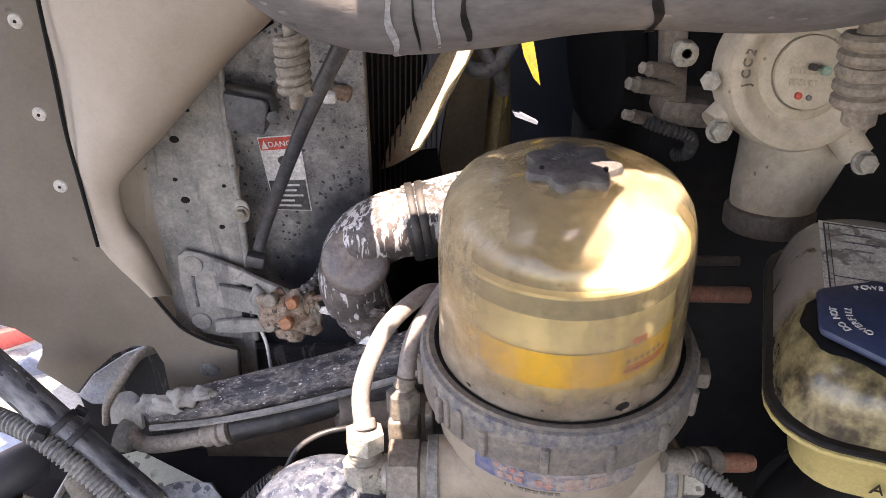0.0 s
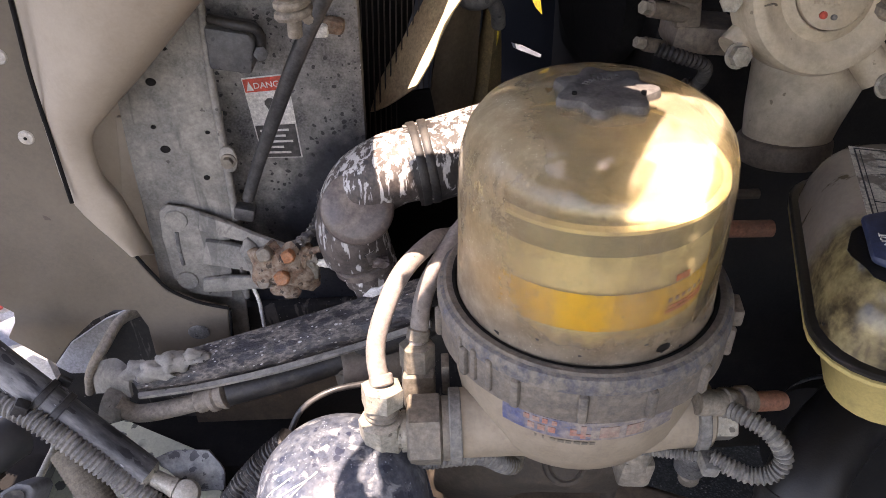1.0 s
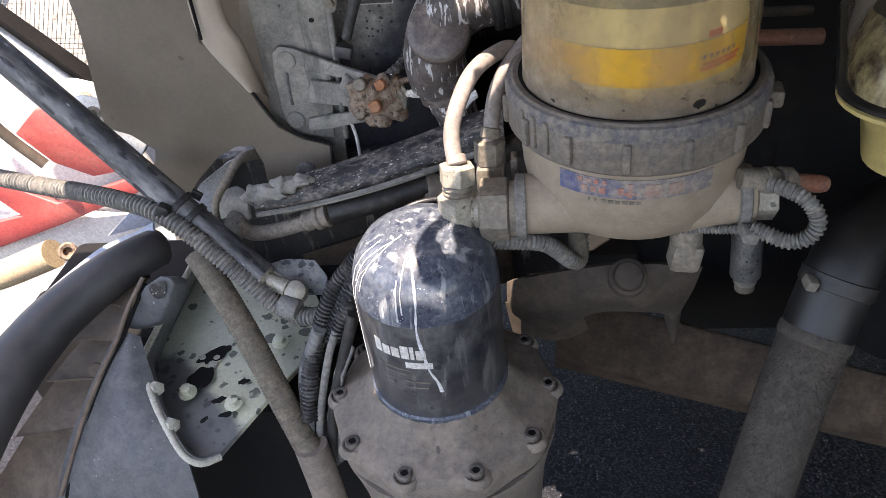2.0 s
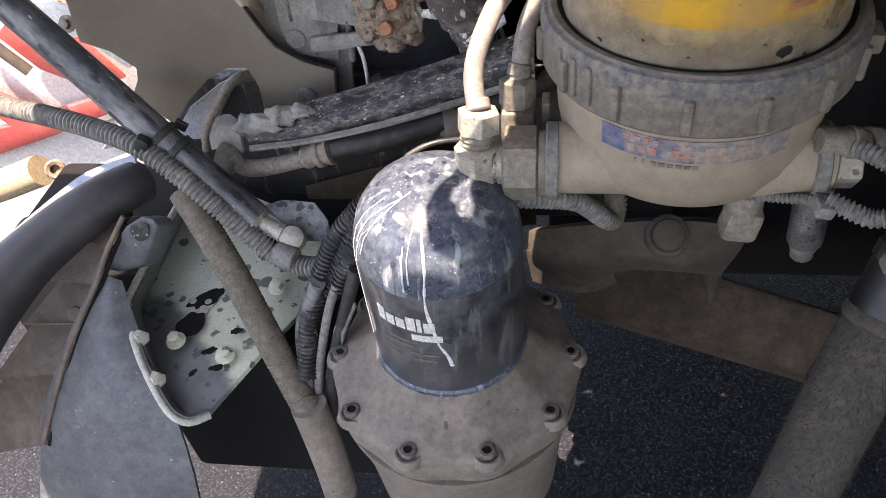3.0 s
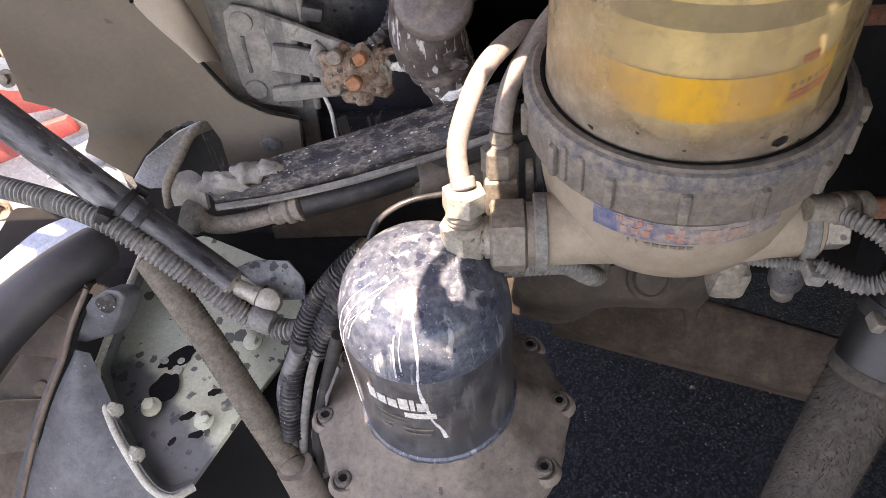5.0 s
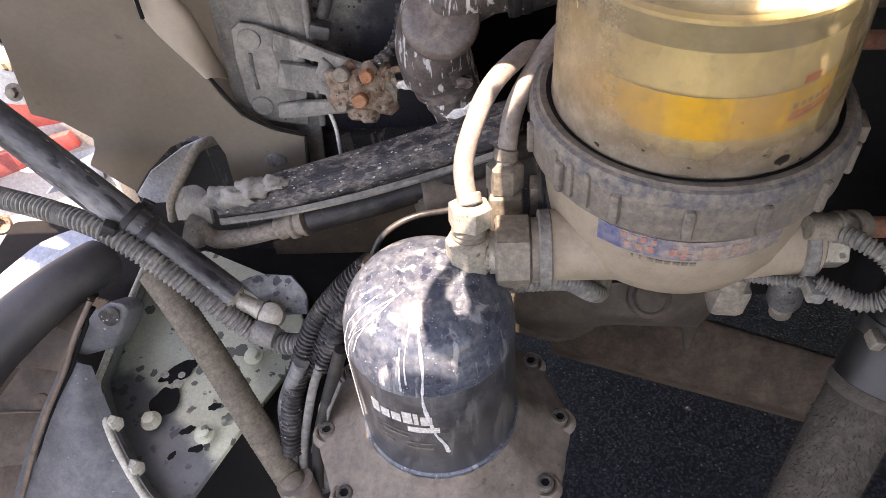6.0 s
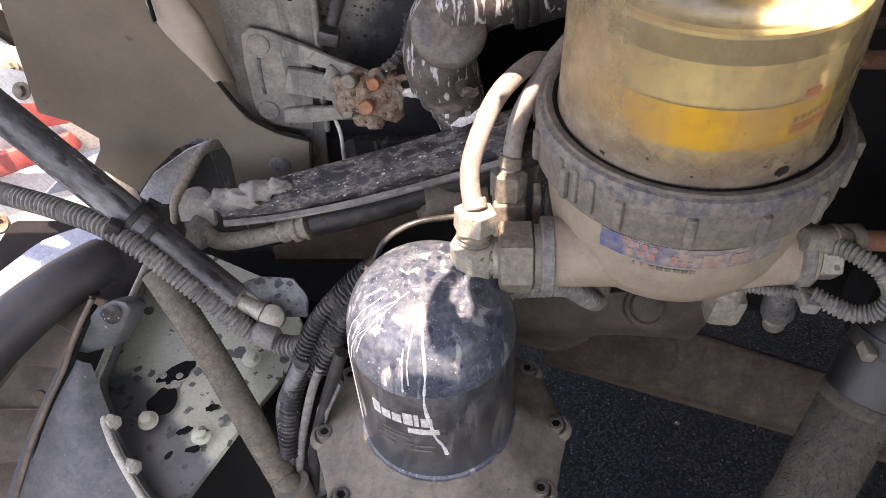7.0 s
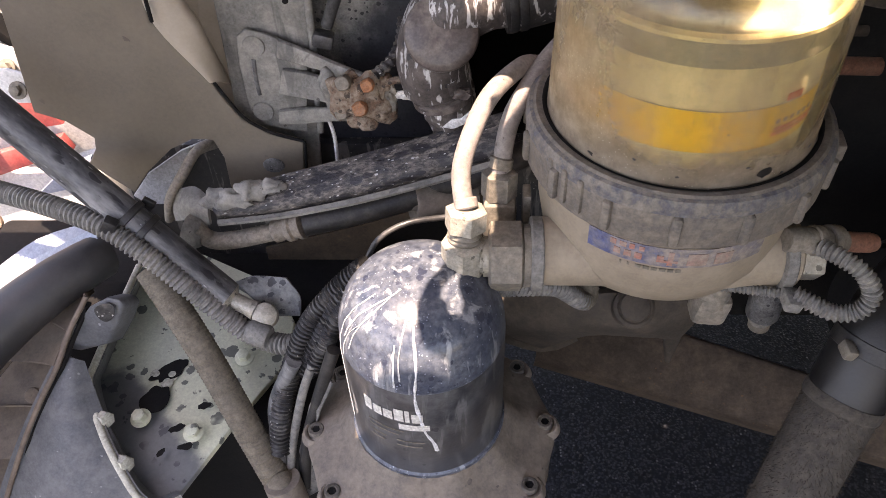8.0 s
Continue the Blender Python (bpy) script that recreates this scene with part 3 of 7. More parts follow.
def slab(outline, thick, away, bevel=0.0015, bm=None, rounds=0):
    """A plate: a flat outline of points in space, given depth along away, with softened rims."""
    bm2 = bmesh.new()
    pts = [Vector(p) for p in outline]
    for _ in range(rounds):
        pts = [q for i, p in enumerate(pts) for q in (p.lerp(pts[i - 1], 0.25), p.lerp(pts[(i + 1) % len(pts)], 0.25))]
    f = bm2.faces.new([bm2.verts.new(p) for p in pts])
    got = bmesh.ops.extrude_face_region(bm2, geom=[f])
    moved = [v for v in got["geom"] if isinstance(v, bmesh.types.BMVert)]
    bmesh.ops.translate(bm2, verts=moved, vec=Vector(away).normalized() * thick)
    bmesh.ops.recalc_face_normals(bm2, faces=bm2.faces)
    if bevel:
        bmesh.ops.bevel(bm2, geom=[e for e in bm2.edges if e.calc_face_angle(0) > 0.6], offset=bevel, segments=2, affect="EDGES", profile=0.5)
    return merge(bm, bm2)


def sheet(rows, thick, bm=None, fine=3):
    """A bent sheet through rows of points (equal counts), smoothed both ways, given thickness away from the viewer's side."""
    bm2 = bmesh.new()
    rows = [[Vector(p) for p in r] for r in rows]

    def smooth(line):
        p = [2 * line[0] - line[1]] + line + [2 * line[-1] - line[-2]]
        out = []
        for i in range(1, len(p) - 2):
            a, b, c, d = p[i - 1:i + 3]
            for k in range(fine):
                s = k / fine
                out.append(0.5 * (2 * b + (c - a) * s + (2 * a - 5 * b + 4 * c - d) * s * s + (3 * b - a - 3 * c + d) * s ** 3))
        return out + [p[-2]]
    rows = [smooth(r) for r in rows]
    cols = [smooth([r[i] for r in rows]) for i in range(len(rows[0]))]
    front = [[bm2.verts.new(p) for p in c] for c in cols]
    for a, b in zip(front, front[1:]):
        for i in range(len(a) - 1):
            bm2.faces.new((a[i], a[i + 1], b[i + 1], b[i]))
    bmesh.ops.recalc_face_normals(bm2, faces=bm2.faces)
    bmesh.ops.solidify(bm2, geom=list(bm2.faces), thickness=thick)
    return merge(bm, bm2)


def bolt(name, at, to, r, h, material, parent, washer=0.0, label=""):
    """A hexagon bolt head, seated at one point and facing another, with a washer if wanted."""
    m = along(at, to)
    bm = hexa(m @ Matrix.Translation((0, 0, 0.0015 if washer else 0)), r, h)
    if washer:
        lathe([(washer, 0), (washer, 0.0015), (washer * 0.8, 0.002)], m, 20, bm)
    return part(name, bm, material, parent, label)


def words(name, text, m, size, material, parent, depth=0.0004, align="CENTER"):
    """Raised lettering in the built-in font, turned into a mesh."""
    cu = bpy.data.curves.new(name, "FONT")
    cu.body, cu.size, cu.extrude, cu.align_x, cu.align_y = text, size, depth, align, "CENTER"
    tmp = bpy.data.objects.new(name, cu)
    scene.collection.objects.link(tmp)
    me = bpy.data.meshes.new_from_object(tmp.evaluated_get(bpy.context.evaluated_depsgraph_get()))
    bpy.data.objects.remove(tmp)
    bpy.data.curves.remove(cu)
    bm = bmesh.new()
    bm.from_mesh(me)
    bpy.data.meshes.remove(me)
    bm.transform(m)
    return part(name, bm, material, parent)



# ---------------------------------------------------------------- ground and closing walls
bm = bmesh.new()
bmesh.ops.create_grid(bm, x_segments=8, y_segments=8, size=60)
solo("ground", bm, "asphalt", "coarse dark grey asphalt in the truck's shade", "asphalt ground", kind="structure")

# ---------------------------------------------------------------- fuel filter
CX, CY = 0.091, 0.474
filt = thing("fuel_filter", (CX, CY, 0.79), "dusty fuel filter with yellowed clear cover and ribbed collar", "fuel filter")
at_c = Matrix.Translation((CX, CY, 0))
outer = [(0.0905, 0.897), (0.0905, 0.908), (0.0895, 0.945), (0.0891, 0.985), (0.0884, 1.002), (0.0867, 1.0145), (0.0829, 1.0262), (0.0757, 1.0362), (0.062, 1.0440), (0.043, 1.0490), (0.020, 1.0510)]
inner = [(r - 0.0035, z - (0.003 if z > 1.02 else 0)) for r, z in reversed(outer)]
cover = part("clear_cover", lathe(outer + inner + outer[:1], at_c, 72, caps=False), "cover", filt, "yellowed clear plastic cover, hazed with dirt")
cover.visible_shadow = False
# cartridge inside the cover
elem = part("filter_element", lathe([(0.060, 0.90), (0.0795, 0.902), (0.0795, 0.986), (0.078, 0.987)], at_c, 48), "media", filt, "pale pleated filter element")
part("element_label", lathe([(0.0803, 0.929), (0.0803, 0.9585)], at_c, 48, caps=False), "label_yellow", elem, "bright yellow printed band")
part("element_endcap", lathe([(0.079, 0.986), (0.0815, 0.987), (0.0815, 1.003), (0.077, 1.006), (0.02, 1.007)], at_c, 48), "media_dark", elem, "grey end cap")


def patch_on(r, a0, a1, z0, z1, n=8, thick=0.0004, c=(CX, CY)):
    """A thin printed patch wrapped on an upright cylinder; angles in degrees from the viewer's side, positive to the right."""
    bm = bmesh.new()
    rings = []
    for z in (z0, z1):
        rings.append([(c[0] + r * math.sin(radians(a0 + (a1 - a0) * i / n)), c[1] - r * math.cos(radians(a0 + (a1 - a0) * i / n)), z) for i in range(n + 1)])
    grid_faces(bm, rings, closed_u=False)
    bmesh.ops.recalc_face_normals(bm, faces=bm.faces)
    bmesh.ops.solidify(bm, geom=list(bm.faces), thickness=thick)
    return bm


part("printed_line", patch_on(0.0807, 25, 50, 0.9362, 0.9386), "label_red", elem, "red printed bar")
part("printed_line", patch_on(0.0807, 26, 53, 0.9398, 0.9418), "label_red", elem, "red printed bar")
for k in range(6):
    part("printed_line", patch_on(0.0805, 26 + 4 * k, 28.0 + 4 * k, 0.9445, 0.9475, 2), "signorange", elem, "faint dark printed block")
part("printed_line", patch_on(0.0807, 28, 36, 0.9600, 0.9650), "label_red", elem, "red printed bar")
part("label_seam", lathe([(0.0806, 0.9583), (0.0806, 0.9590)], at_c, 48, caps=False), "media_dark", elem)
part("element_rim", lathe([(0.0775, 1.003), (0.0829, 1.003), (0.0829, 1.0055), (0.0775, 1.006)], at_c, 48, caps=False), "media", elem, "pale upper rim of the end cap")


def blob_on(r, a, z, ra, rz, seed, lean=0.0):
    """An uneven spot on an upright cylinder about the filter's axis: centre angle and height, half sizes in metres."""
    bm = bmesh.new()
    mid = bm.verts.new((CX + (r + 0.0006) * math.sin(radians(a)), CY - (r + 0.0006) * math.cos(radians(a)), z))
    ring = []
    for i in range(16):
        q = 2 * math.pi * i / 16
        k = 1 + 0.7 * noise.noise((math.cos(q) * 1.3 + seed, math.sin(q) * 1.3, seed * 0.7))
        aa = a + math.degrees((ra * k * math.cos(q) + lean * rz * math.sin(q)) / r)
        ring.append(bm.verts.new((CX + r * math.sin(radians(aa)), CY - r * math.cos(radians(aa)), z + rz * k * math.sin(q))))
    for i in range(16):
        bm.faces.new((mid, ring[i], ring[(i + 1) % 16]))
    bmesh.ops.recalc_face_normals(bm, faces=bm.faces)
    return bm


for a, z, ra, rz, sd in ((22.2, 0.915, 0.0048, 0.0036, 1), (60, 0.911, 0.0035, 0.003, 2), (-29, 0.9228, 0.0012, 0.0010, 3), (-12, 0.9165, 0.001, 0.0009, 4), (2.4, 0.949, 0.0007, 0.0006, 5), (40, 0.9265, 0.001, 0.001, 6), (14, 0.923, 0.0016, 0.0008, 7), (-48, 0.913, 0.002, 0.0014, 8), (48, 0.9185, 0.0028, 0.0014, 9), (32, 0.9105, 0.002, 0.0012, 10)):
    part("grime_mark", blob_on(0.0907, a, z, ra, rz, sd), "grimy_black", cover, "dark grime mark")

part("foot_gap", lathe([(0.0908, 0.9085), (0.0925, 0.9098), (0.0942, 0.9098)], at_c, 72, caps=False), "void", filt, "black gap at the foot of the cover")
# threaded collar with ribs, one mesh for the ring and one for each rib
part("collar_rim", lathe([(0.1005, 0.9088), (0.1030, 0.9078), (0.1052, 0.9025), (0.1052, 0.8975)], at_c, 72, caps=False), "rim_blue", filt, "worn blue-grey collar edge")
collar = part("collar", lathe([(0.0915, 0.905), (0.0935, 0.909), (0.0985, 0.910), (0.1025, 0.907), (0.1045, 0.901), (0.1045, 0.872), (0.1015, 0.868), (0.094, 0.866)], at_c, 72), "collar", filt, "dusty grey-blue ribbed collar")
for k in range(15):
    a = radians(-99.2 + 24 * k)
    m = Matrix.Translation((CX + 0.1045 * math.cos(a), CY + 0.1045 * math.sin(a), 0.8855)) @ Matrix.Rotation(a, 4, "Z")
    part("rib", box(m, (0.0080, 0.0066, 0.024), 0.0022), "collar", collar, "worn grip rib")
for a in (-142, -134.5, -150):
    m = Matrix.Translation((CX + 0.1045 * math.cos(radians(a)), CY + 0.1045 * math.sin(radians(a)), 0.889)) @ Matrix.Rotation(radians(a), 4, "Z")
    part("rib", box(m, (0.0050, 0.0050, 0.028), 0.0020), "collar", collar, "worn grip rib")
for a in (-8,):
    m = Matrix.Translation((CX + 0.108 * math.cos(radians(a)), CY + 0.108 * math.sin(radians(a)), 0.884)) @ Matrix.Rotation(radians(a), 4, "Z")
    part("lug", box(m, (0.014, 0.022, 0.015), 0.003), "collar", collar)
# bowl and cross barrel
bowl = part("bowl", lathe([(0.094, 0.867), (0.0938, 0.850), (0.0925, 0.832), (0.089, 0.812), (0.080, 0.793), (0.063, 0.780), (0.040, 0.774), (0.0, 0.773)], at_c, 56), "casting", filt, "dusty cast bowl")
BY, BZ = 0.430, 0.808
barrel = lathe([(0.0235, 0.0), (0.026, 0.002), (0.026, 0.045), (0.029, 0.07), (0.031, 0.10), (0.029, 0.13), (0.026, 0.155), (0.026, 0.186), (0.0235, 0.188)], along((-0.003, BY, BZ), (0.3, BY, BZ)), 32)
part("barrel", barrel, "casting", filt, "dusty cast cross barrel")
# faded label across the bowl: plain shapes only


def skin(a0, a1, z0, z1, off=0.0006, n=8):
    """A thin patch that follows the bowl between two heights."""
    prof = [(0.094, 0.867), (0.0938, 0.850), (0.0925, 0.832), (0.089, 0.812), (0.080, 0.793)]

    def rad(z):
        for (r1, z1_), (r0, z0_) in zip(prof, prof[1:]):
            if z >= z0_:
                return r0 + (r1 - r0) * (z - z0_) / (z1_ - z0_)
        return prof[-1][0]
    bm = bmesh.new()
    rings = []
    for k in range(7):
        z = z0 + (z1 - z0) * k / 6
        r = rad(z) + off
        rings.append([(CX + r * math.sin(radians(a0 + (a1 - a0) * i / n)), CY - r * math.cos(radians(a0 + (a1 - a0) * i / n)), z) for i in range(n + 1)])
    grid_faces(bm, rings, closed_u=False)
    bmesh.ops.recalc_face_normals(bm, faces=bm.faces)
    bmesh.ops.solidify(bm, geom=list(bm.faces), thickness=0.0003)
    return bm


badge = part("label", skin(-42, -4, 0.8425, 0.8600), "signblue", filt, "faded blue label with worn red print")
part("faded_end", skin(-4, 33, 0.8425, 0.8600), "label_faded", badge, "worn grey-blue end of the label")
for k, (w_, top) in enumerate(((2.6, 0.8585), (2.9, 0.8582), (2.3, 0.8585), (2.2, 0.8582))):
    part("print_bar", skin(-32 + 4.0 * k, -32 + w_ + 4.0 * k, 0.8540, top, 0.0009, 2), "signorange", badge)
for k, w_ in enumerate((2.9, 3.0, 3.1)):
    part("print_bar", skin(-30 + 4.3 * k, -30 + w_ + 4.3 * k, 0.8462, 0.8518, 0.0009, 2), "signorange", badge)
for a0, a1, z0, z1 in ((-12.5, -4.0, 0.8468, 0.8490), (-8.2, -6.0, 0.8440, 0.8570), (-12.5, -9.8, 0.8490, 0.8530), (-0.5, 7.5, 0.8450, 0.8560), (10.5, 18, 0.8450, 0.8555)):
    part("print_bar", skin(a0, a1, z0, z1, 0.0009, 3), "signorange" if a0 < -2 else "print_faint", badge, "large faded red figure shape")
for k, w_ in enumerate((0.9, 0.9, 2.4, 2.6, 2.4, 2.6, 2.4, 2.2)):
    part("print_bar", skin(-27 + 3.3 * k, -27 + w_ + 3.3 * k, 0.8372, 0.8402, 0.0005, 2), "fitting_dull", badge, "small dark maker's mark bar")
# lobed vent cap on the cover
capm = Matrix.Translation((CX + 0.001, CY - 0.002, 0))
cap = part("vent_cap", lathe([(0.026, 1.040), (0.0285, 1.042), (0.0298, 1.0515), (0.0285, 1.0545), (0.0245, 1.0558), (0.018, 1.0560), (0.0175, 1.0552), (0.0, 1.0550)], capm, 84, wobble=lambda a, h: (0.0036 * math.cos(7 * a + 0.6) if h > 1.0402 and h < 1.0559 else 0)), "cap", filt, "charcoal lobed vent cap")
for a in (205, 330):
    part("cap_mark", lathe([(0.0018, 1.0545), (0.0016, 1.0572)], capm @ Matrix.Translation((0.023 * math.cos(radians(a)), 0.023 * math.sin(radians(a)), 0)), 10), "void", cap)
for k in range(7):
    a = radians(70 + 14 * k)
    part("cap_lettering", box(capm @ Matrix.Translation((0.0125 * math.cos(a), 0.0125 * math.sin(a), 1.0552)) @ Matrix.Rotation(a, 4, "Z"), (0.0038, 0.0018, 0.0012), 0.0003), "cap", cap, "worn raised mark")
# left end: strap ring, hexagon adapter, elbow and hose nut
part("adapter", hexa(along((-0.040, BY - 0.004, BZ - 0.002), (-0.012, BY - 0.004, BZ - 0.002)), 0.0275, 0.026), "fitting_dull", filt, "dusty hexagon adapter")
part("adapter_collar", lathe([(0.024, 0), (0.024, 0.006)], along((-0.014, BY - 0.003, BZ - 0.002), (0, BY - 0.003, BZ - 0.002)), 28), "fitting_dull", filt)
part("strap", lathe([(0.0275, 0), (0.0285, 0.001), (0.0285, 0.008), (0.0275, 0.009)], along((-0.009, BY - 0.002, BZ - 0.001), (1, BY - 0.002, BZ - 0.001)), 36), "conduit", filt, "grey clamp strap")
elb = hexa(along((-0.0585, 0.421, 0.794), (-0.0585, 0.424, 0.84)), 0.0165, 0.032, chamfer=0.25, sides=8)
tube([(-0.0585, 0.422, 0.811), (-0.045, 0.424, 0.809), (-0.036, 0.426, 0.807)], 0.0135, 16, bm=elb)
part("elbow_fitting", elb, "brass", filt, "pale forged elbow fitting")
part("elbow_ring", lathe([(0.0155, 0), (0.0155, 0.005)], along((-0.044, 0.424, 0.808), (-0.03, 0.424, 0.808)), 20), "brass", filt)
part("hose_thread", lathe([(0.012, 0.0), (0.0128, 0.002), (0.0115, 0.004), (0.0128, 0.006), (0.0115, 0.009)], along((-0.0578, 0.4245, 0.825), (-0.056, 0.431, 0.86)), 20), "fitting_dull", filt)
part("hose_nut", hexa(along((-0.0570, 0.4265, 0.834), (-0.055, 0.434, 0.87)), 0.0155, 0.0170), "brass", filt, "pale hexagon hose nut")
# second fitting behind it
part("rear_elbow", box(Matrix.Translation((-0.031, 0.474, 0.806)), (0.026, 0.026, 0.036), 0.004), "fitting_dull", filt, "dusty dull elbow")
part("rear_nut", hexa(along((-0.0315, 0.476, 0.822), (-0.031, 0.482, 0.855)), 0.0140, 0.022), "fitting_dull", filt)
part("rear_lock_tab", box(Matrix.Translation((-0.010, 0.474, 0.815)), (0.006, 0.016, 0.03), 0.001), "fitting_dull", filt)
# right end: flange strap, nut, hose barb with red cap
part("strap", lathe([(0.0275, 0), (0.0288, 0.001), (0.0288, 0.008), (0.0275, 0.009)], along((0.170, BY - 0.002, BZ), (1, BY - 0.002, BZ)), 36), "conduit", filt, "grey clamp strap")
part("end_nut", hexa(along((0.181, BY - 0.004, BZ), (0.3, BY - 0.004, BZ)), 0.019, 0.021), "brass", filt, "pale hexagon end plug")
barb = part("hose_barb", lathe([(0.008, 0), (0.0098, 0.004), (0.0098, 0.022), (0.0112, 0.023), (0.0112, 0.029), (0.0092, 0.030), (0.0092, 0.036), (0.0112, 0.037), (0.0112, 0.043), (0.0092, 0.044), (0.0092, 0.050)], along((0.168, 0.416, 0.834), (0.246, 0.435, 0.812)), 28), "fitting_dull", filt, "ribbed dusty hose barb")
part("barb_clamp", lathe([(0.0112, 0), (0.0120, 0.001), (0.0120, 0.010), (0.0112, 0.011)], along((0.2015, 0.4242, 0.8245), (0.246, 0.435, 0.812)), 28), "fitting_dull", filt)
part("red_cap", lathe([(0.0076, 0), (0.0076, 0.026), (0.0066, 0.031), (0.0, 0.032)], along((0.214, 0.4272, 0.821), (0.246, 0.435, 0.812)), 20), "copper", filt, "dusty brick-red rubber end cap")

# hoses that leave the filter
ch = thing("cream_hose", (-0.0562, 0.4295, 0.842), "pale cream nylon hose curving up behind the fuel filter", "hose", "cream hoses at the filter")
part("nylon_tube", tube([(-0.0562, 0.4295, 0.842), (-0.060, 0.447, 0.868), (-0.053, 0.462, 0.891), (-0.039, 0.487, 0.908), (-0.015, 0.525, 0.908), (0.014, 0.565, 0.897), (0.07, 0.60, 0.985)], 0.0071, 18), "cream", ch, "cream nylon tube")
part("ferrule", lathe([(0.0076, 0), (0.0086, 0.001), (0.0086, 0.007), (0.0076, 0.008)], along((-0.0558, 0.431, 0.8495), (-0.060, 0.447, 0.868)), 20), "cream", ch, "pale ferrule")
ch = thing("cream_hose", (-0.0312, 0.480, 0.838), "cream nylon hose partly in shadow beside the fuel filter", "hose", "cream hoses at the filter")
part("nylon_tube", tube([(-0.0312, 0.480, 0.838), (-0.0290, 0.488, 0.852), (-0.0265, 0.494, 0.868), (-0.0215, 0.500, 0.884), (-0.0100, 0.510, 0.901), (0.010, 0.540, 0.912), (0.06, 0.60, 0.93)], 0.0072, 18), "cream", ch, "cream nylon tube")
part("ferrule", lathe([(0.0074, 0), (0.0090, 0.001), (0.0090, 0.009), (0.0074, 0.010)], along((-0.0310, 0.4835, 0.843), (-0.0290, 0.488, 0.852)), 20), "fitting_dull", ch, "dull ferrule")
loop = thing("corrugated_hose", (0.177, 0.395, 0.80), "grey corrugated hose bent in a loop beside the filter", "conduit")
part("ribbed_tube", tube([(0.190, 0.418, 0.828), (0.201, 0.402, 0.832), (0.214, 0.388, 0.829), (0.2215, 0.380, 0.816), (0.216, 0.377, 0.803), (0.203, 0.380, 0.797), (0.190, 0.386, 0.799), (0.178, 0.394, 0.801)], 0.0050, 16, ribs=(0.0036, 0.0019)), "conduit", loop, "ribbed grey tube")
part("thin_tube", tube([(0.180, 0.394, 0.800), (0.165, 0.402, 0.794), (0.14, 0.412, 0.788), (0.10, 0.425, 0.781)], 0.0030, 12, ribs=(0.003, 0.0012)), "conduit", loop, "thin ribbed tube")
part("clip", box(Matrix.Translation((0.176, 0.392, 0.797)) @ Matrix.Rotation(0.2, 4, "Y"), (0.012, 0.018, 0.010), 0.002), "conduit", loop, "pale retaining clip")
low_c = thing("corrugated_hose", (-0.03, 0.42, 0.785), "grey corrugated wiring hose under the filter barrel", "conduit")
part("ribbed_tube", tube([(-0.05, 0.45, 0.79), (-0.039, 0.425, 0.786), (-0.031, 0.423, 0.776), (-0.010, 0.430, 0.768), (0.016, 0.440, 0.756), (0.046, 0.460, 0.719), (0.05, 0.50, 0.745)], 0.0064, 16, ribs=(0.0042, 0.0018)), "conduit", low_c, "ribbed grey tube")
part("taped_end", tube([(0.024, 0.447, 0.745), (0.046, 0.460, 0.719), (0.045, 0.49, 0.748)], 0.0085, 14), "khaki", low_c, "taped end")

# ---------------------------------------------------------------- air dryer
DX, DY = -0.0913, 0.4046
dryer = thing("air_dryer", (DX, DY, 0.5), "black spin-on air dryer can with white paint splashes", "air dryer")
at_d = Matrix.Translation((DX, DY, 0))
can = part("canister", lathe([(0.0635, 0.628), (0.0654, 0.631), (0.0654, 0.747), (0.0653, 0.7505)], at_d, 72), "can_body", dryer, "dusty black can side", angle=60)
part("dome", lathe([(0.0640, 0.7485), (0.0654, 0.750), (0.0654, 0.752), (0.0640, 0.767), (0.0590, 0.783), (0.0500, 0.796), (0.0360, 0.806), (0.0200, 0.811), (0.0, 0.8125)], at_d, 72), "can", dryer, "gloss black dome with white paint splashes", angle=60)
part("seam", lathe([(0.0654, 0.630), (0.0672, 0.631), (0.0672, 0.635), (0.0654, 0.637)], at_d, 72), "can", can)
letters = (-41, -33.5, -25.5, -17.5, -10, -5.5)
for k, a0 in enumerate(letters):
    part("maker_mark", patch_on(0.0657, a0, a0 + (6.2, 6.6, 6.6, 6.4, 3.0, 7.5)[k], 0.7135, (0.7285, 0.7245, 0.7245, 0.7285, 0.7285, 0.7245)[k], c=(DX, DY)), "signwhite", can, "white block of a worn maker's mark")
part("maker_mark", patch_on(0.0657, -15, 6, 0.7025, 0.7095, c=(DX, DY)), "signwhite", can, "white crescent bar")
for z, a0, a1 in ((0.698, -40, -12), (0.692, -40, -16), (0.684, -39, -26), (0.684, -18, 2), (0.677, -18, 0), (0.677, -39, -28)):
    part("small_print", patch_on(0.0656, a0, a1, z, z + 0.0011, c=(DX, DY)), "fitting_dull", can, "fine grey print bar")


def flange_edge(a, h):
    return 0.0020 * math.cos(10 * (a - radians(3))) if h > 0.56 else 0.0


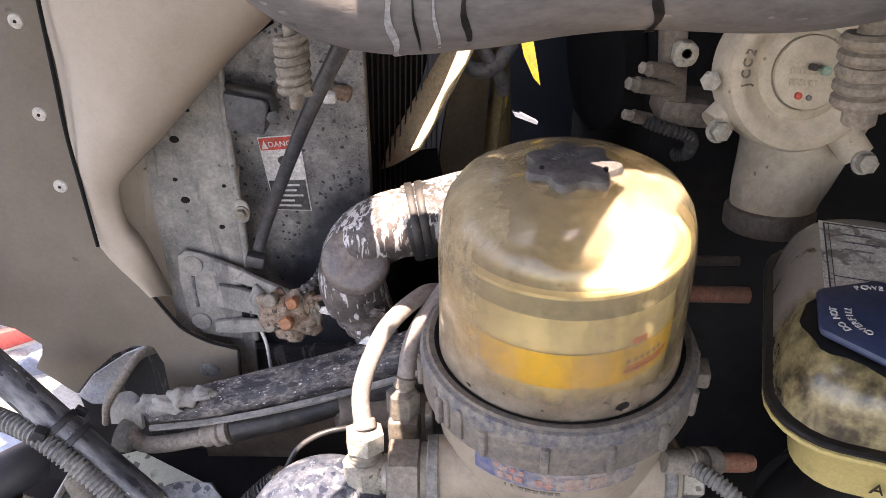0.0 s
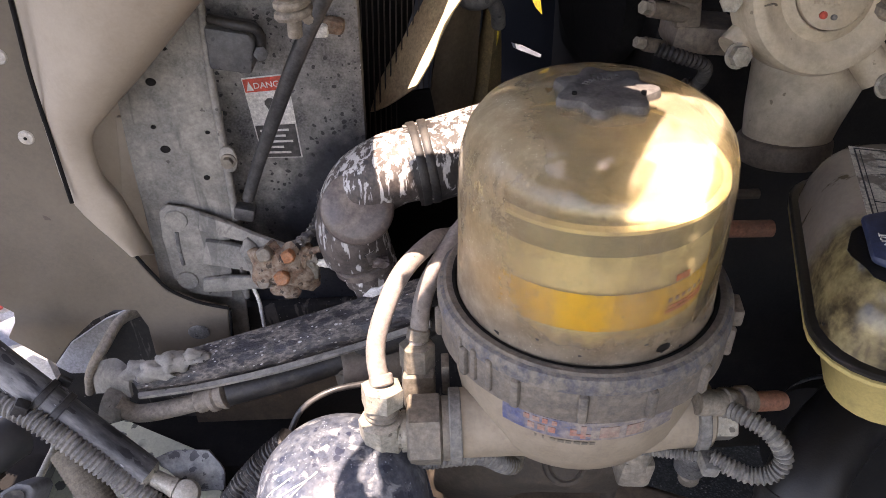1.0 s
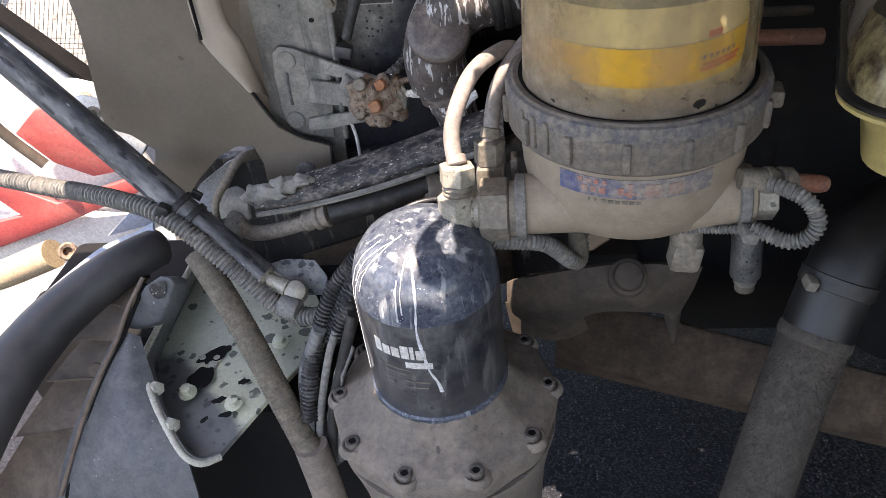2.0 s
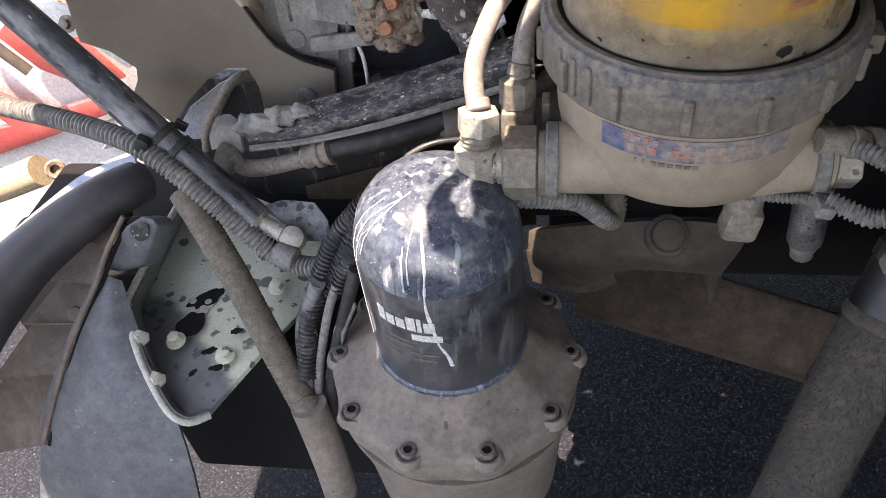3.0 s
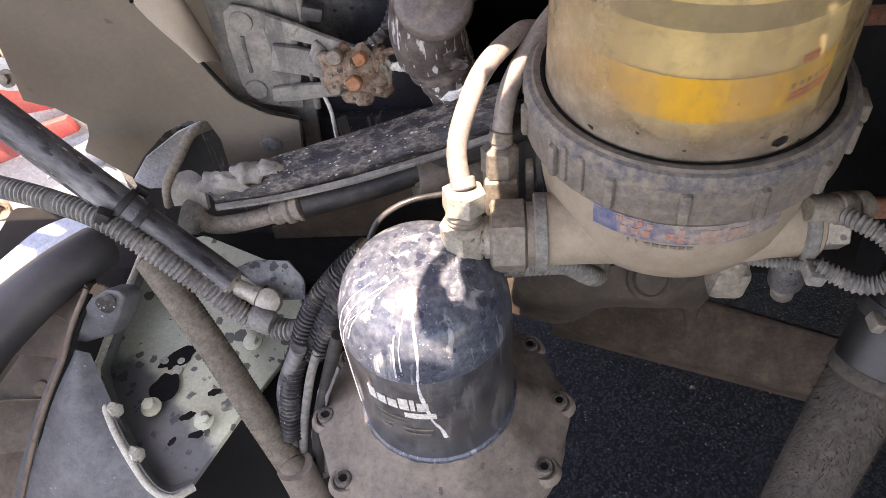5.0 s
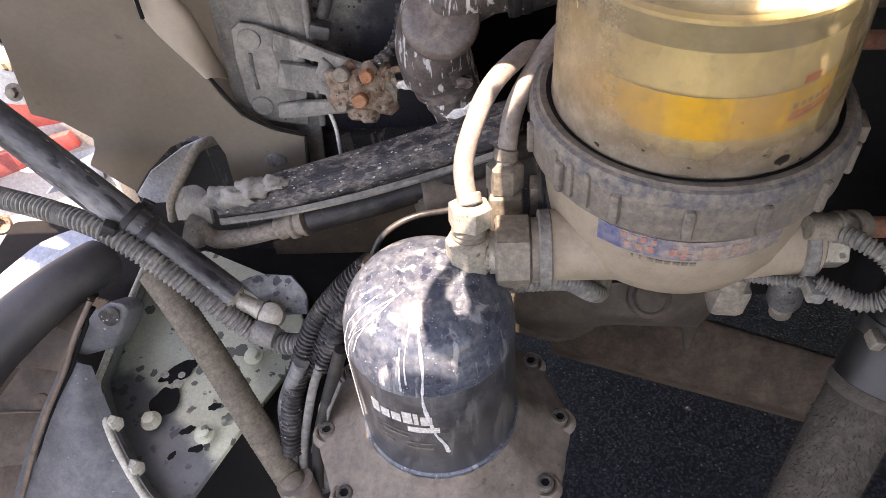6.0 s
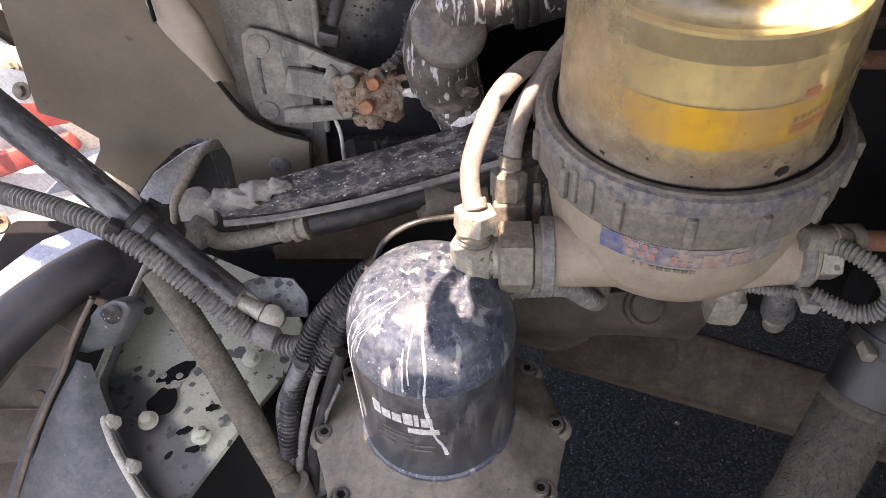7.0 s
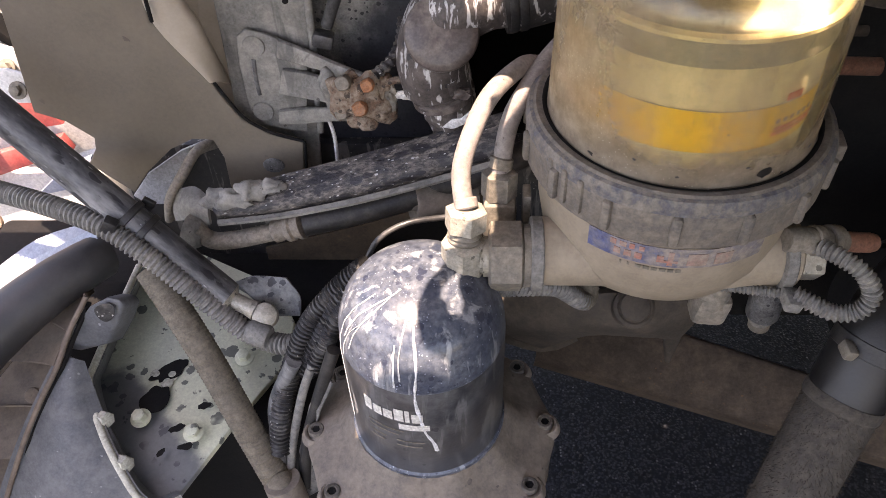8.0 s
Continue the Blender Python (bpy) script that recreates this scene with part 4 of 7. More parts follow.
part("flange", lathe([(0.100, 0.566), (0.1115, 0.571), (0.1135, 0.588), (0.1120, 0.596), (0.1065, 0.601), (0.094, 0.606), (0.080, 0.615), (0.071, 0.627), (0.0665, 0.632), (0.0, 0.633)], at_d, 100, wobble=flange_edge), "flange", dryer, "dusty cast flange")
part("base", lathe([(0.080, 0.40), (0.094, 0.42), (0.100, 0.50), (0.108, 0.545), (0.112, 0.560), (0.112, 0.566)], at_d, 56), "flange", dryer, "dusty cast base")
for k in range(10):
    a = radians(3 + 36 * k)
    m = Matrix.Translation((DX + 0.1055 * math.cos(a), DY + 0.1055 * math.sin(a), 0.597))
    b_ = part("boss", lathe([(0.0150, -0.003), (0.0128, 0.0030), (0.0110, 0.0046), (0.0094, 0.0040), (0.0090, 0.0020), (0.0, 0.0020)], m, 24), "flange", dryer)
    part("bolt_head", lathe([(0.0074, 0.002), (0.0074, 0.0080), (0.0066, 0.0092), (0.0042, 0.0092), (0.0038, 0.0075), (0.0, 0.0075)], m, 20), "bolt_dark", b_, "dark dusty socket screw")
    part("socket", lathe([(0.0037, 0.0072), (0.0037, 0.0079), (0.0, 0.0079)], m, 6), "void", b_, "dark hexagon socket")


def can_point(a, s):
    """A point on the can at an angle and a way s down from the crown (metres along the profile)."""
    prof = [(0.0, 0.8125), (0.020, 0.811), (0.036, 0.806), (0.050, 0.796), (0.059, 0.783), (0.064, 0.767), (0.0654, 0.752), (0.0654, 0.63)]
    for (r0, z0), (r1, z1) in zip(prof, prof[1:]):
        step = math.hypot(r1 - r0, z1 - z0)
        if s <= step:
            f = s / step
            r, z = r0 + (r1 - r0) * f, z0 + (z1 - z0) * f
            break
        s -= step
    a = radians(a)
    return Vector((DX + (r + 0.0004) * math.sin(a), DY - (r + 0.0004) * math.cos(a), z + 0.0003))


def drip(track, width):
    """A run of paint down the can: (angle, way) stations and a half width in metres."""
    line = spline([(a, s_ * 1000, 0) for a, s_ in track], 3.0)
    bm = bmesh.new()
    rings = []
    for i, q in enumerate(line):
        w = width * (0.75 + 0.5 * noise.noise((q.y * 0.13, width * 900, 0)))
        s_ = max(q.y / 1000, 0.004)
        da = math.degrees(w / min(0.0654, s_ + 0.004))
        c = can_point(q.x, s_)
        up = (c - Vector((DX, DY, 0.70))).normalized() * 0.0006
        rings.append([can_point(q.x - da, s_), c + up, can_point(q.x + da, s_)])
    grid_faces(bm, rings, closed_u=False)
    bmesh.ops.recalc_face_normals(bm, faces=bm.faces)
    return bm


for track, w in (([(-2, 0.045), (0, 0.075), (-2, 0.11), (1, 0.14), (3, 0.155)], 0.0022), ([(3, 0.155), (8, 0.17), (10, 0.182)], 0.0026), ([(-60, 0.035), (-66, 0.06), (-68, 0.10), (-66, 0.19)], 0.0009), ([(-35, 0.02), (-55, 0.05), (-62, 0.08)], 0.0014), ([(-40, 0.03), (-50, 0.06), (-54, 0.085)], 0.001), ([(-16, 0.06), (-15, 0.098)], 0.0013), ([(-27, 0.086), (-27, 0.098)], 0.0022), ([(-10, 0.04), (-12, 0.07), (-11, 0.09)], 0.001), ([(-46, 0.05), (-58, 0.075), (-62, 0.1)], 0.0008)):
    part("paint_run", drip(track, w * 0.72), "splash_white", can, "white paint run")

# ---------------------------------------------------------------- left side panels and radiator upright
AWAY = (0, 1, 0)
pa = [(-0.599, 0.620, 0.950), (-0.692, 0.620, 0.804), (-0.474, 0.620, 0.803), (-0.447, 0.620, 0.792), (-0.426, 0.620, 0.772), (-0.430, 0.620, 0.758), (-0.443, 0.620, 0.739), (-0.408, 0.620, 0.701), (-0.385, 0.620, 0.729), (-0.354, 0.620, 0.757), (-0.328, 0.620, 0.770), (-0.308, 0.620, 0.769), (-0.302, 0.620, 0.747), (-0.304, 0.620, 0.710), (-0.293, 0.620, 0.671), (-0.228, 0.620, 0.695), (-0.219, 0.620, 0.765), (-0.249, 0.620, 0.775), (-0.273, 0.620, 0.792), (-0.285, 0.620, 0.815), (-0.301, 0.620, 0.854), (-0.322, 0.620, 0.888), (-0.332, 0.620, 0.895), (-0.327, 0.620, 1.010), (-0.317, 0.620, 1.113), (-0.311, 0.620, 1.177)]
pa[0], pa[1] = (-0.452, 0.62, 1.20), (-0.456, 0.62, 0.93)
side = thing("splash_panel", (-0.38, 0.62, 0.72), "tan dust-coated splash panel with screws and a cut-out", "panel")
part("sheet", slab(pa, 0.008, AWAY, 0.002), "tan_panel", side, "tan dusty sheet")
for px in ((-0.345, 0.620, 1.030), (-0.348, 0.620, 0.960), (-0.339, 0.620, 1.110)):
    at = Vector(px)
    bmw = lathe([(0.0066, 0), (0.0058, 0.0015), (0.0030, 0.0024), (0.0016, 0.002), (0.0012, 0.0002), (0.0, 0.0002)], along(at, at - Vector((0, 1, 0))), 24)
    part("screw", bmw, "screw", side, "pale round screw cap")
    part("screw_recess", lathe([(0.0015, 0.0021), (0.0013, 0.0026), (0.0, 0.0026)], along(at, at - Vector((0, 1, 0))), 10), "void", side)
bl = Vector((-0.253, 0.620, 0.738))
part("rubber_plug", lathe([(0.0088, 0), (0.0084, 0.0015), (0.005, 0.002), (0.0, 0.001)], along(bl, bl - Vector((0, 1, 0))) @ Matrix.Scale(1.25, 4, (1, 0, 0)), 24), "grey_dark", side, "dark oval plug")

part("edge_gap", tube([(-0.298, 0.617, 0.857), (-0.281, 0.617, 0.819), (-0.269, 0.617, 0.797), (-0.246, 0.617, 0.780), (-0.217, 0.617, 0.770)], 0.0016, 8), "void", side, "dark gap along the panel edge")
part("edge_gap", tube([(-0.216, 0.617, 0.769), (-0.220, 0.617, 0.735), (-0.225, 0.617, 0.697)], 0.0014, 8), "void", side)
mould = thing("moulded_shroud", (-0.25, 0.60, 0.84), "smooth tan moulded plastic shroud with a rounded lower corner", "shroud")
rows = [
    [(-0.309, 0.625, 1.180), (-0.258, 0.585, 1.186), (-0.179, 0.570, 1.187), (-0.103, 0.575, 1.185), (-0.068, 0.600, 1.180), (-0.069, 0.660, 1.169)],
    [(-0.315, 0.625, 1.125), (-0.275, 0.590, 1.134), (-0.208, 0.572, 1.138), (-0.151, 0.575, 1.136), (-0.125, 0.595, 1.126), (-0.137, 0.660, 1.104)],
    [(-0.317, 0.625, 1.074), (-0.283, 0.595, 1.084), (-0.240, 0.580, 1.089), (-0.200, 0.582, 1.092), (-0.171, 0.600, 1.086), (-0.185, 0.660, 1.065)],
    [(-0.325, 0.625, 1.008), (-0.300, 0.600, 1.019), (-0.275, 0.590, 1.024), (-0.257, 0.590, 1.025), (-0.244, 0.605, 1.016), (-0.262, 0.660, 0.991)],
    [(-0.328, 0.623, 0.982), (-0.313, 0.606, 0.988), (-0.297, 0.600, 0.992), (-0.280, 0.602, 0.991), (-0.271, 0.613, 0.987), (-0.288, 0.652, 0.972)],
    [(-0.329, 0.622, 0.951), (-0.320, 0.612, 0.956), (-0.311, 0.607, 0.959), (-0.302, 0.609, 0.961), (-0.296, 0.618, 0.960), (-0.312, 0.648, 0.950)],
    [(-0.330, 0.622, 0.911), (-0.322, 0.614, 0.914), (-0.314, 0.611, 0.916), (-0.305, 0.612, 0.917), (-0.299, 0.619, 0.917), (-0.314, 0.648, 0.908)],
    [(-0.319, 0.616, 0.886), (-0.312, 0.612, 0.889), (-0.304, 0.611, 0.891), (-0.296, 0.613, 0.892), (-0.290, 0.619, 0.892), (-0.304, 0.650, 0.882)],
    [(-0.291, 0.616, 0.842), (-0.290, 0.615, 0.840), (-0.289, 0.617, 0.838), (-0.288, 0.622, 0.834), (-0.288, 0.634, 0.826), (-0.289, 0.651, 0.812)],
]
part("shell", sheet(rows, 0.003), "tan_smooth", mould, "smooth tan moulded shell", angle=70)

part("edge_gap", tube([(-0.303, 0.606, 1.179), (-0.309, 0.606, 1.117), (-0.314, 0.606, 1.067), (-0.319, 0.606, 1.017), (-0.321, 0.606, 0.962), (-0.323, 0.606, 0.904)], 0.0018, 8), "void", mould, "dark gap along the panel joint")

rad_ = thing("radiator_upright", (-0.16, 0.67, 0.6), "grey dusty steel upright with bolt holes beside the radiator", "steel upright")
outline = [(-0.139, 0.645, 1.099), (-0.193, 0.645, 1.066), (-0.276, 0.645, 0.984), (-0.280, 0.645, 0.930), (-0.282, 0.645, 0.873), (-0.286, 0.645, 0.800), (-0.299, 0.645, 0.677), (-0.215, 0.645, 0.678), (-0.199, 0.645, 0.863), (-0.194, 0.645, 0.998), (-0.187, 0.645, 1.066), (-0.143, 0.645, 1.108)]
part("front_plate", slab(outline, 0.006, AWAY, 0.0015), "grey_dusty", rad_, "dusty grey front plate")
part("flange_edge", tube([(-0.188, 0.642, 1.072), (-0.193, 0.642, 0.999), (-0.195, 0.642, 0.935), (-0.198, 0.642, 0.865), (-0.205, 0.642, 0.763)], 0.0035, 10), "grey_dusty", rad_)
outline = [(-0.187, 0.676, 1.128), (-0.065, 0.676, 1.126), (-0.070, 0.676, 1.066), (-0.074, 0.676, 0.919), (-0.107, 0.676, 0.630), (-0.257, 0.676, 0.629), (-0.198, 0.676, 1.055)]
part("back_plate", slab(outline, 0.02, AWAY, 0.002), "back_plate", rad_, "dark mottled back plate")
for px, r in (((-0.244, 0.645, 0.994), 0.0042), ((-0.247, 0.645, 0.931), 0.0042), ((-0.252, 0.645, 0.953), 0.0022), ((-0.207, 0.645, 0.946), 0.002), ((-0.217, 0.645, 0.901), 0.0028), ((-0.226, 0.645, 1.022), 0.0018)):
    at = Vector(px)
    part("hole", lathe([(r, 0), (r * 0.9, 0.0012), (0.0, 0.0008)], along(at, at - Vector((0, 1, 0))) @ Matrix.Scale(0.85, 4) @ Matrix.Scale(1.25, 4, (1, 0, 0)), 16), "void", rad_)
at = Vector((-0.192, 0.640, 0.922))
part("stud_plate", slab([at + Vector((-0.006, 0, 0.013)), at + Vector((0.005, 0, 0.013)), at + Vector((0.008, 0, 0)), at + Vector((0.004, 0, -0.012)), at + Vector((-0.005, 0, -0.012)), at + Vector((-0.008, 0, 0))], 0.003, (0, -1, 0), 0.0008, rounds=1), "grey_dusty", rad_)
bolt("bolt", at - Vector((0, 0.003, 0)), at - Vector((0, 1, 0)), 0.0050, 0.006, "fitting_dull", rad_, 0.0068)
# dark box bracket above the warning sign
part("box_bracket", slab([(-0.188, 0.632, 1.043), (-0.190, 0.632, 1.008), (-0.157, 0.632, 1.002), (-0.150, 0.632, 1.030), (-0.154, 0.632, 1.036)], 0.035, AWAY, 0.003), "bracket_dark", rad_, "boxy dusty bracket")
part("bracket_wire", tube([(-0.184, 0.640, 1.047), (-0.163, 0.630, 1.045), (-0.149, 0.630, 1.042), (-0.145, 0.635, 1.033), (-0.150, 0.645, 1.011)], 0.004, 10), "black", rad_, "black bent wire")
rb = Vector((-0.149, 0.640, 1.018))
bolt("bolt", rb, rb - Vector((-0.3, 1, -0.2)), 0.006, 0.008, "bracket_dark", rad_)
rb = Vector((-0.091, 0.668, 1.028))
part("rusty_clip", box(Matrix.Translation(rb) @ Matrix.Rotation(0.2, 4, "Y"), (0.018, 0.014, 0.013), 0.004), "rust", rad_, "rusty clip")
rb = Vector((-0.101, 0.660, 1.027))
part("clip_tip", box(Matrix.Translation(rb), (0.012, 0.01, 0.01), 0.002), "signwhite", rad_)

part("inner_flank", slab([(-0.322, 0.664, 0.990), (-0.262, 0.664, 0.990), (-0.241, 0.664, 0.934), (-0.283, 0.664, 0.735), (-0.308, 0.664, 0.778), (-0.321, 0.664, 0.818), (-0.328, 0.664, 0.860)], 0.006, AWAY, 0.001), "tan_smooth", rad_, "tan inner flank")
part("inner_foot", slab([(-0.288, 0.660, 0.956), (-0.196, 0.660, 0.956), (-0.232, 0.660, 0.748), (-0.298, 0.660, 0.764), (-0.317, 0.660, 0.809)], 0.006, AWAY, 0.001), "tan_smooth", rad_, "tan inner flank")
# warning sign on the back plate
sign = thing("warning_sign", (-0.158, 0.674, 0.942), "worn white warning sticker headed DANGER in red", "sign")
s_tl, s_bl, s_br, s_tr = [Vector(p) for p in ((-0.177, 0.674, 0.982), (-0.171, 0.674, 0.903), (-0.134, 0.674, 0.902), (-0.137, 0.674, 0.985))]


def on_sign(u, v, lift=0.0):
    p = s_tl.lerp(s_tr, u).lerp(s_bl.lerp(s_br, u), v)
    return p - Vector((0, lift, 0))


def sign_patch(u0, u1, v0, v1, lift):
    return slab([on_sign(u0, v0, lift), on_sign(u1, v0, lift), on_sign(u1, v1, lift), on_sign(u0, v1, lift)], 0.0004, (0, -1, 0), 0)


part("backing", sign_patch(0, 1, 0, 1, 0.0), "signwhite", sign)
part("red_band", sign_patch(0.02, 0.98, 0.015, 0.17, 0.0006), "signred", sign, "red heading band")
part("black_field", sign_patch(0.03, 0.97, 0.58, 0.985, 0.0006), "signblack", sign, "black text field")
ux = (s_tr - s_tl).normalized()
vy = (s_tl - s_bl).normalized()
tm = Matrix((ux.to_4d(), vy.to_4d(), ux.cross(vy).to_4d(), (0, 0, 0, 1))).transposed()
for i in range(3):
    tm[3][i] = 0
tm = tm.copy()
tm.translation = on_sign(0.62, 0.10, 0.0013)
words("heading", "DANGER", tm, 0.0078, "signwhite", sign)
part("triangle", slab([on_sign(0.06, 0.15, 0.0011), on_sign(0.22, 0.15, 0.0011), on_sign(0.14, 0.04, 0.0011)], 0.0003, (0, -1, 0), 0), "signwhite", sign)
part("pictogram", slab([on_sign(0.35, 0.30, 0.0008), on_sign(0.52, 0.24, 0.0008), on_sign(0.66, 0.30, 0.0008), on_sign(0.60, 0.42, 0.0008), on_sign(0.66, 0.52, 0.0008), on_sign(0.50, 0.56, 0.0008), on_sign(0.40, 0.50, 0.0008), on_sign(0.46, 0.40, 0.0008)], 0.0003, (0, -1, 0), 0, rounds=1), "signblack", sign, "black pictogram shape")
for k in range(5):
    part("text_bar", sign_patch(0.12, (0.8, 0.7, 0.85, 0.6, 0.75)[k], 0.63 + 0.07 * k, 0.655 + 0.07 * k, 0.0012), "signwhite", sign)

# rod in front of the sign, coil spring hanging above it
rod = thing("bonnet_rod", (-0.183, 0.630, 0.873), "slim dark steel rod with a crimped socket end", "rod")
part("shaft", tube([(-0.076, 0.612, 1.092), (-0.116, 0.620, 1.022), (-0.161, 0.630, 0.930), (-0.181, 0.633, 0.884)], (0.0072, 0.0055), 14), "rod", rod, "dark scuffed shaft")
part("socket", box(Matrix.Translation((-0.186, 0.634, 0.870)) @ Matrix.Rotation(0.25, 4, "Y"), (0.019, 0.014, 0.014), 0.003), "rod", rod)
spring = thing("coil_spring", (-0.102, 0.530, 1.080), "dusty tan coil spring hanging from a hook", "spring")
a, b = Vector((-0.099, 0.530, 1.082)), Vector((-0.096, 0.525, 1.125))
part("core", tube([a + (a - b) * 0.25, a, b, b + (b - a) * 0.4, b + (b - a) * 0.9, (-0.085, 0.476, 1.20), (-0.06, 0.476, 1.175)], 0.0048, 12), "spring", spring)
d = (b - a)
coil = []
for i in range(6 * 16 + 1):
    s = i / 96
    ang = 2 * math.pi * 6 * s
    coil.append(a + d * s + Vector((0.0090 * math.cos(ang), 0.0090 * math.sin(ang), 0)))
part("coil", tube(coil, 0.0036, 8, 0.01), "spring", spring, "thick dusty coil")

# ---------------------------------------------------------------- hinge bracket with rust
hinge = thing("hinge_bracket", (-0.198, 0.630, 0.832), "dusty three-armed hinge bracket with rusty orange ends", "bracket")
part("plate", slab([(-0.265, 0.640, 0.872), (-0.256, 0.640, 0.879), (-0.238, 0.640, 0.874), (-0.203, 0.640, 0.857), (-0.217, 0.640, 0.767), (-0.236, 0.640, 0.770), (-0.258, 0.640, 0.775), (-0.269, 0.640, 0.795), (-0.269, 0.640, 0.842)], 0.004, (0, -1, 0), 0.0015), "grey_dusty", hinge, "dusty hinge plate")
for q in ([(-0.227, 0.636, 0.871), (-0.202, 0.633, 0.861), (-0.177, 0.622, 0.856), (-0.149, 0.610, 0.851), (-0.150, 0.610, 0.840), (-0.180, 0.622, 0.837), (-0.180, 0.622, 0.845), (-0.205, 0.633, 0.847), (-0.231, 0.636, 0.853)],
          [(-0.228, 0.636, 0.841), (-0.206, 0.633, 0.838), (-0.180, 0.622, 0.838), (-0.153, 0.611, 0.841), (-0.156, 0.611, 0.813), (-0.189, 0.622, 0.805), (-0.189, 0.622, 0.814), (-0.210, 0.633, 0.813), (-0.236, 0.636, 0.814)],
          [(-0.240, 0.636, 0.795), (-0.213, 0.633, 0.799), (-0.184, 0.622, 0.807), (-0.153, 0.610, 0.818), (-0.154, 0.610, 0.802), (-0.186, 0.622, 0.793), (-0.215, 0.633, 0.783), (-0.242, 0.636, 0.780)]):
    part("arm", slab(q, 0.006, (0, -1, 0), 0.0015), "grey_dusty", hinge, "flat dusty arm")
for px in ((-0.251, 0.636, 0.863), (-0.256, 0.636, 0.792)):
    at = Vector(px)
    part("rivet", lathe([(0.0105, 0), (0.0098, 0.0016), (0.0085, 0.0012), (0.0, 0.0014)], along(at, at - Vector((0, 1, 0))), 24), "grey_dusty", hinge)
part("slot", tube([(-0.254, 0.636, 0.849), (-0.256, 0.636, 0.829), (-0.256, 0.636, 0.811)], 0.0020, 8), "strut", hinge)
for px, sz, sd, mt in (((-0.165, 0.606, 0.830), (0.020, 0.012, 0.022), 3, "rust"), ((-0.147, 0.604, 0.828), (0.020, 0.013, 0.022), 7, "rust"), ((-0.135, 0.606, 0.814), (0.014, 0.010, 0.014), 11, "rust"), ((-0.153, 0.602, 0.808), (0.014, 0.010, 0.010), 17, "rust"), ((-0.180, 0.616, 0.832), (0.014, 0.008, 0.016), 21, "grey_dusty"), ((-0.132, 0.606, 0.841), (0.010, 0.008, 0.012), 27, "rust")):
    part("crust", lump(px, sz, sd), mt, hinge, "rust-crusted knuckle", angle=60)
for px, r, mt in (((-0.166, 0.596, 0.849), 0.0072, "fitting_dull"), ((-0.144, 0.590, 0.850), 0.0062, "orange"), ((-0.153, 0.590, 0.826), 0.0072, "orange"), ((-0.172, 0.599, 0.815), 0.0062, "fitting_dull")):
    at = Vector(px)
    part("pin_head", lathe([(r, -0.004), (r, 0.003), (r * 0.8, 0.005), (0.0, 0.0055)], along(at, at - Vector((0, 1, -0.4))), 9, wobble=lambda a, h: 0.0005 * math.sin(5 * a)), mt, hinge, "orange rusted pin head" if mt == "orange" else "")
part("tag_wire", tube([(-0.135, 0.600, 0.829), (-0.131, 0.600, 0.843), (-0.120, 0.600, 0.849), (-0.107, 0.600, 0.847), (-0.096, 0.600, 0.844)], 0.0032, 8), "rust", hinge)
part("tag_clip", lump((-0.125, 0.600, 0.831), (0.005, 0.004, 0.011), 31), "fitting_dull", hinge, "pale crusted clip")
part("tag_clip", lump((-0.113, 0.600, 0.834), (0.009, 0.004, 0.005), 33), "signwhite", hinge, "white plastic clip")
solo("cable", tube([(-0.138, 0.600, 0.854), (-0.123, 0.610, 0.863), (-0.116, 0.625, 0.873), (-0.114, 0.640, 0.886)], 0.0044, 10, ribs=(0.006, 0.0012)), "splashed", "thin dirty cable beside the hinge", "cable")
solo("cable", tube([(-0.190, 0.620, 0.793), (-0.187, 0.620, 0.774), (-0.189, 0.625, 0.738)], 0.002, 8), "signwhite", "thin pale paint-coated cable below the hinge", "cable")

# ---------------------------------------------------------------- elbow coolant hose
eh = thing("elbow_hose", (-0.087, 0.600, 0.880), "brown rubber elbow hose streaked with white paint", "hose")
part("bend", tube([(-0.084, 0.603, 0.845), (-0.087, 0.600, 0.874), (-0.074, 0.600, 0.910), (-0.047, 0.600, 0.929), (-0.022, 0.605, 0.931), (0.003, 0.610, 0.932)], 0.031, 28), "elbow", eh, "white-streaked brown rubber bend", angle=70)
part("sleeve", tube([(-0.031, 0.604, 0.929), (-0.012, 0.607, 0.932), (0.039, 0.620, 0.940), (0.059, 0.625, 0.942)], 0.0345, 28), "elbow_sleeve", eh, "white-streaked outer sleeve", angle=70)
for p0, p1 in (((-0.029, 0.604, 0.930), (-0.012, 0.607, 0.932)), ((-0.020, 0.606, 0.931), (-0.005, 0.608, 0.933))):
    part("hose_clamp", lathe([(0.0352, 0), (0.0358, 0.001), (0.0358, 0.006), (0.0352, 0.007)], along(p0, p1), 32), "black", eh, "dark worm clamp")
part("end_disc", lathe([(0.028, -0.016), (0.0305, -0.006), (0.0300, 0.002), (0.0285, 0.0036), (0.022, 0.0046), (0.012, 0.0052), (0.0, 0.0054)], along((-0.077, 0.572, 0.909), (-0.075, 0.420, 0.996)), 40), "elbow_plain", eh, "smooth brown rubber end disc", angle=70)
part("boot", lathe([(0.029, -0.012), (0.0285, 0.0), (0.0255, 0.010), (0.0270, 0.014), (0.0240, 0.022), (0.0250, 0.028), (0.0215, 0.040), (0.0205, 0.075)], along((-0.082, 0.603, 0.848), (-0.067, 0.606, 0.779)), 36, wobble=lambda a, h: 0.0022 * math.sin(3 * a + 110 * h) + 0.0012 * math.sin(7 * a - 60 * h)), "boot", eh, "wrinkled boot streaked with paint", angle=60)
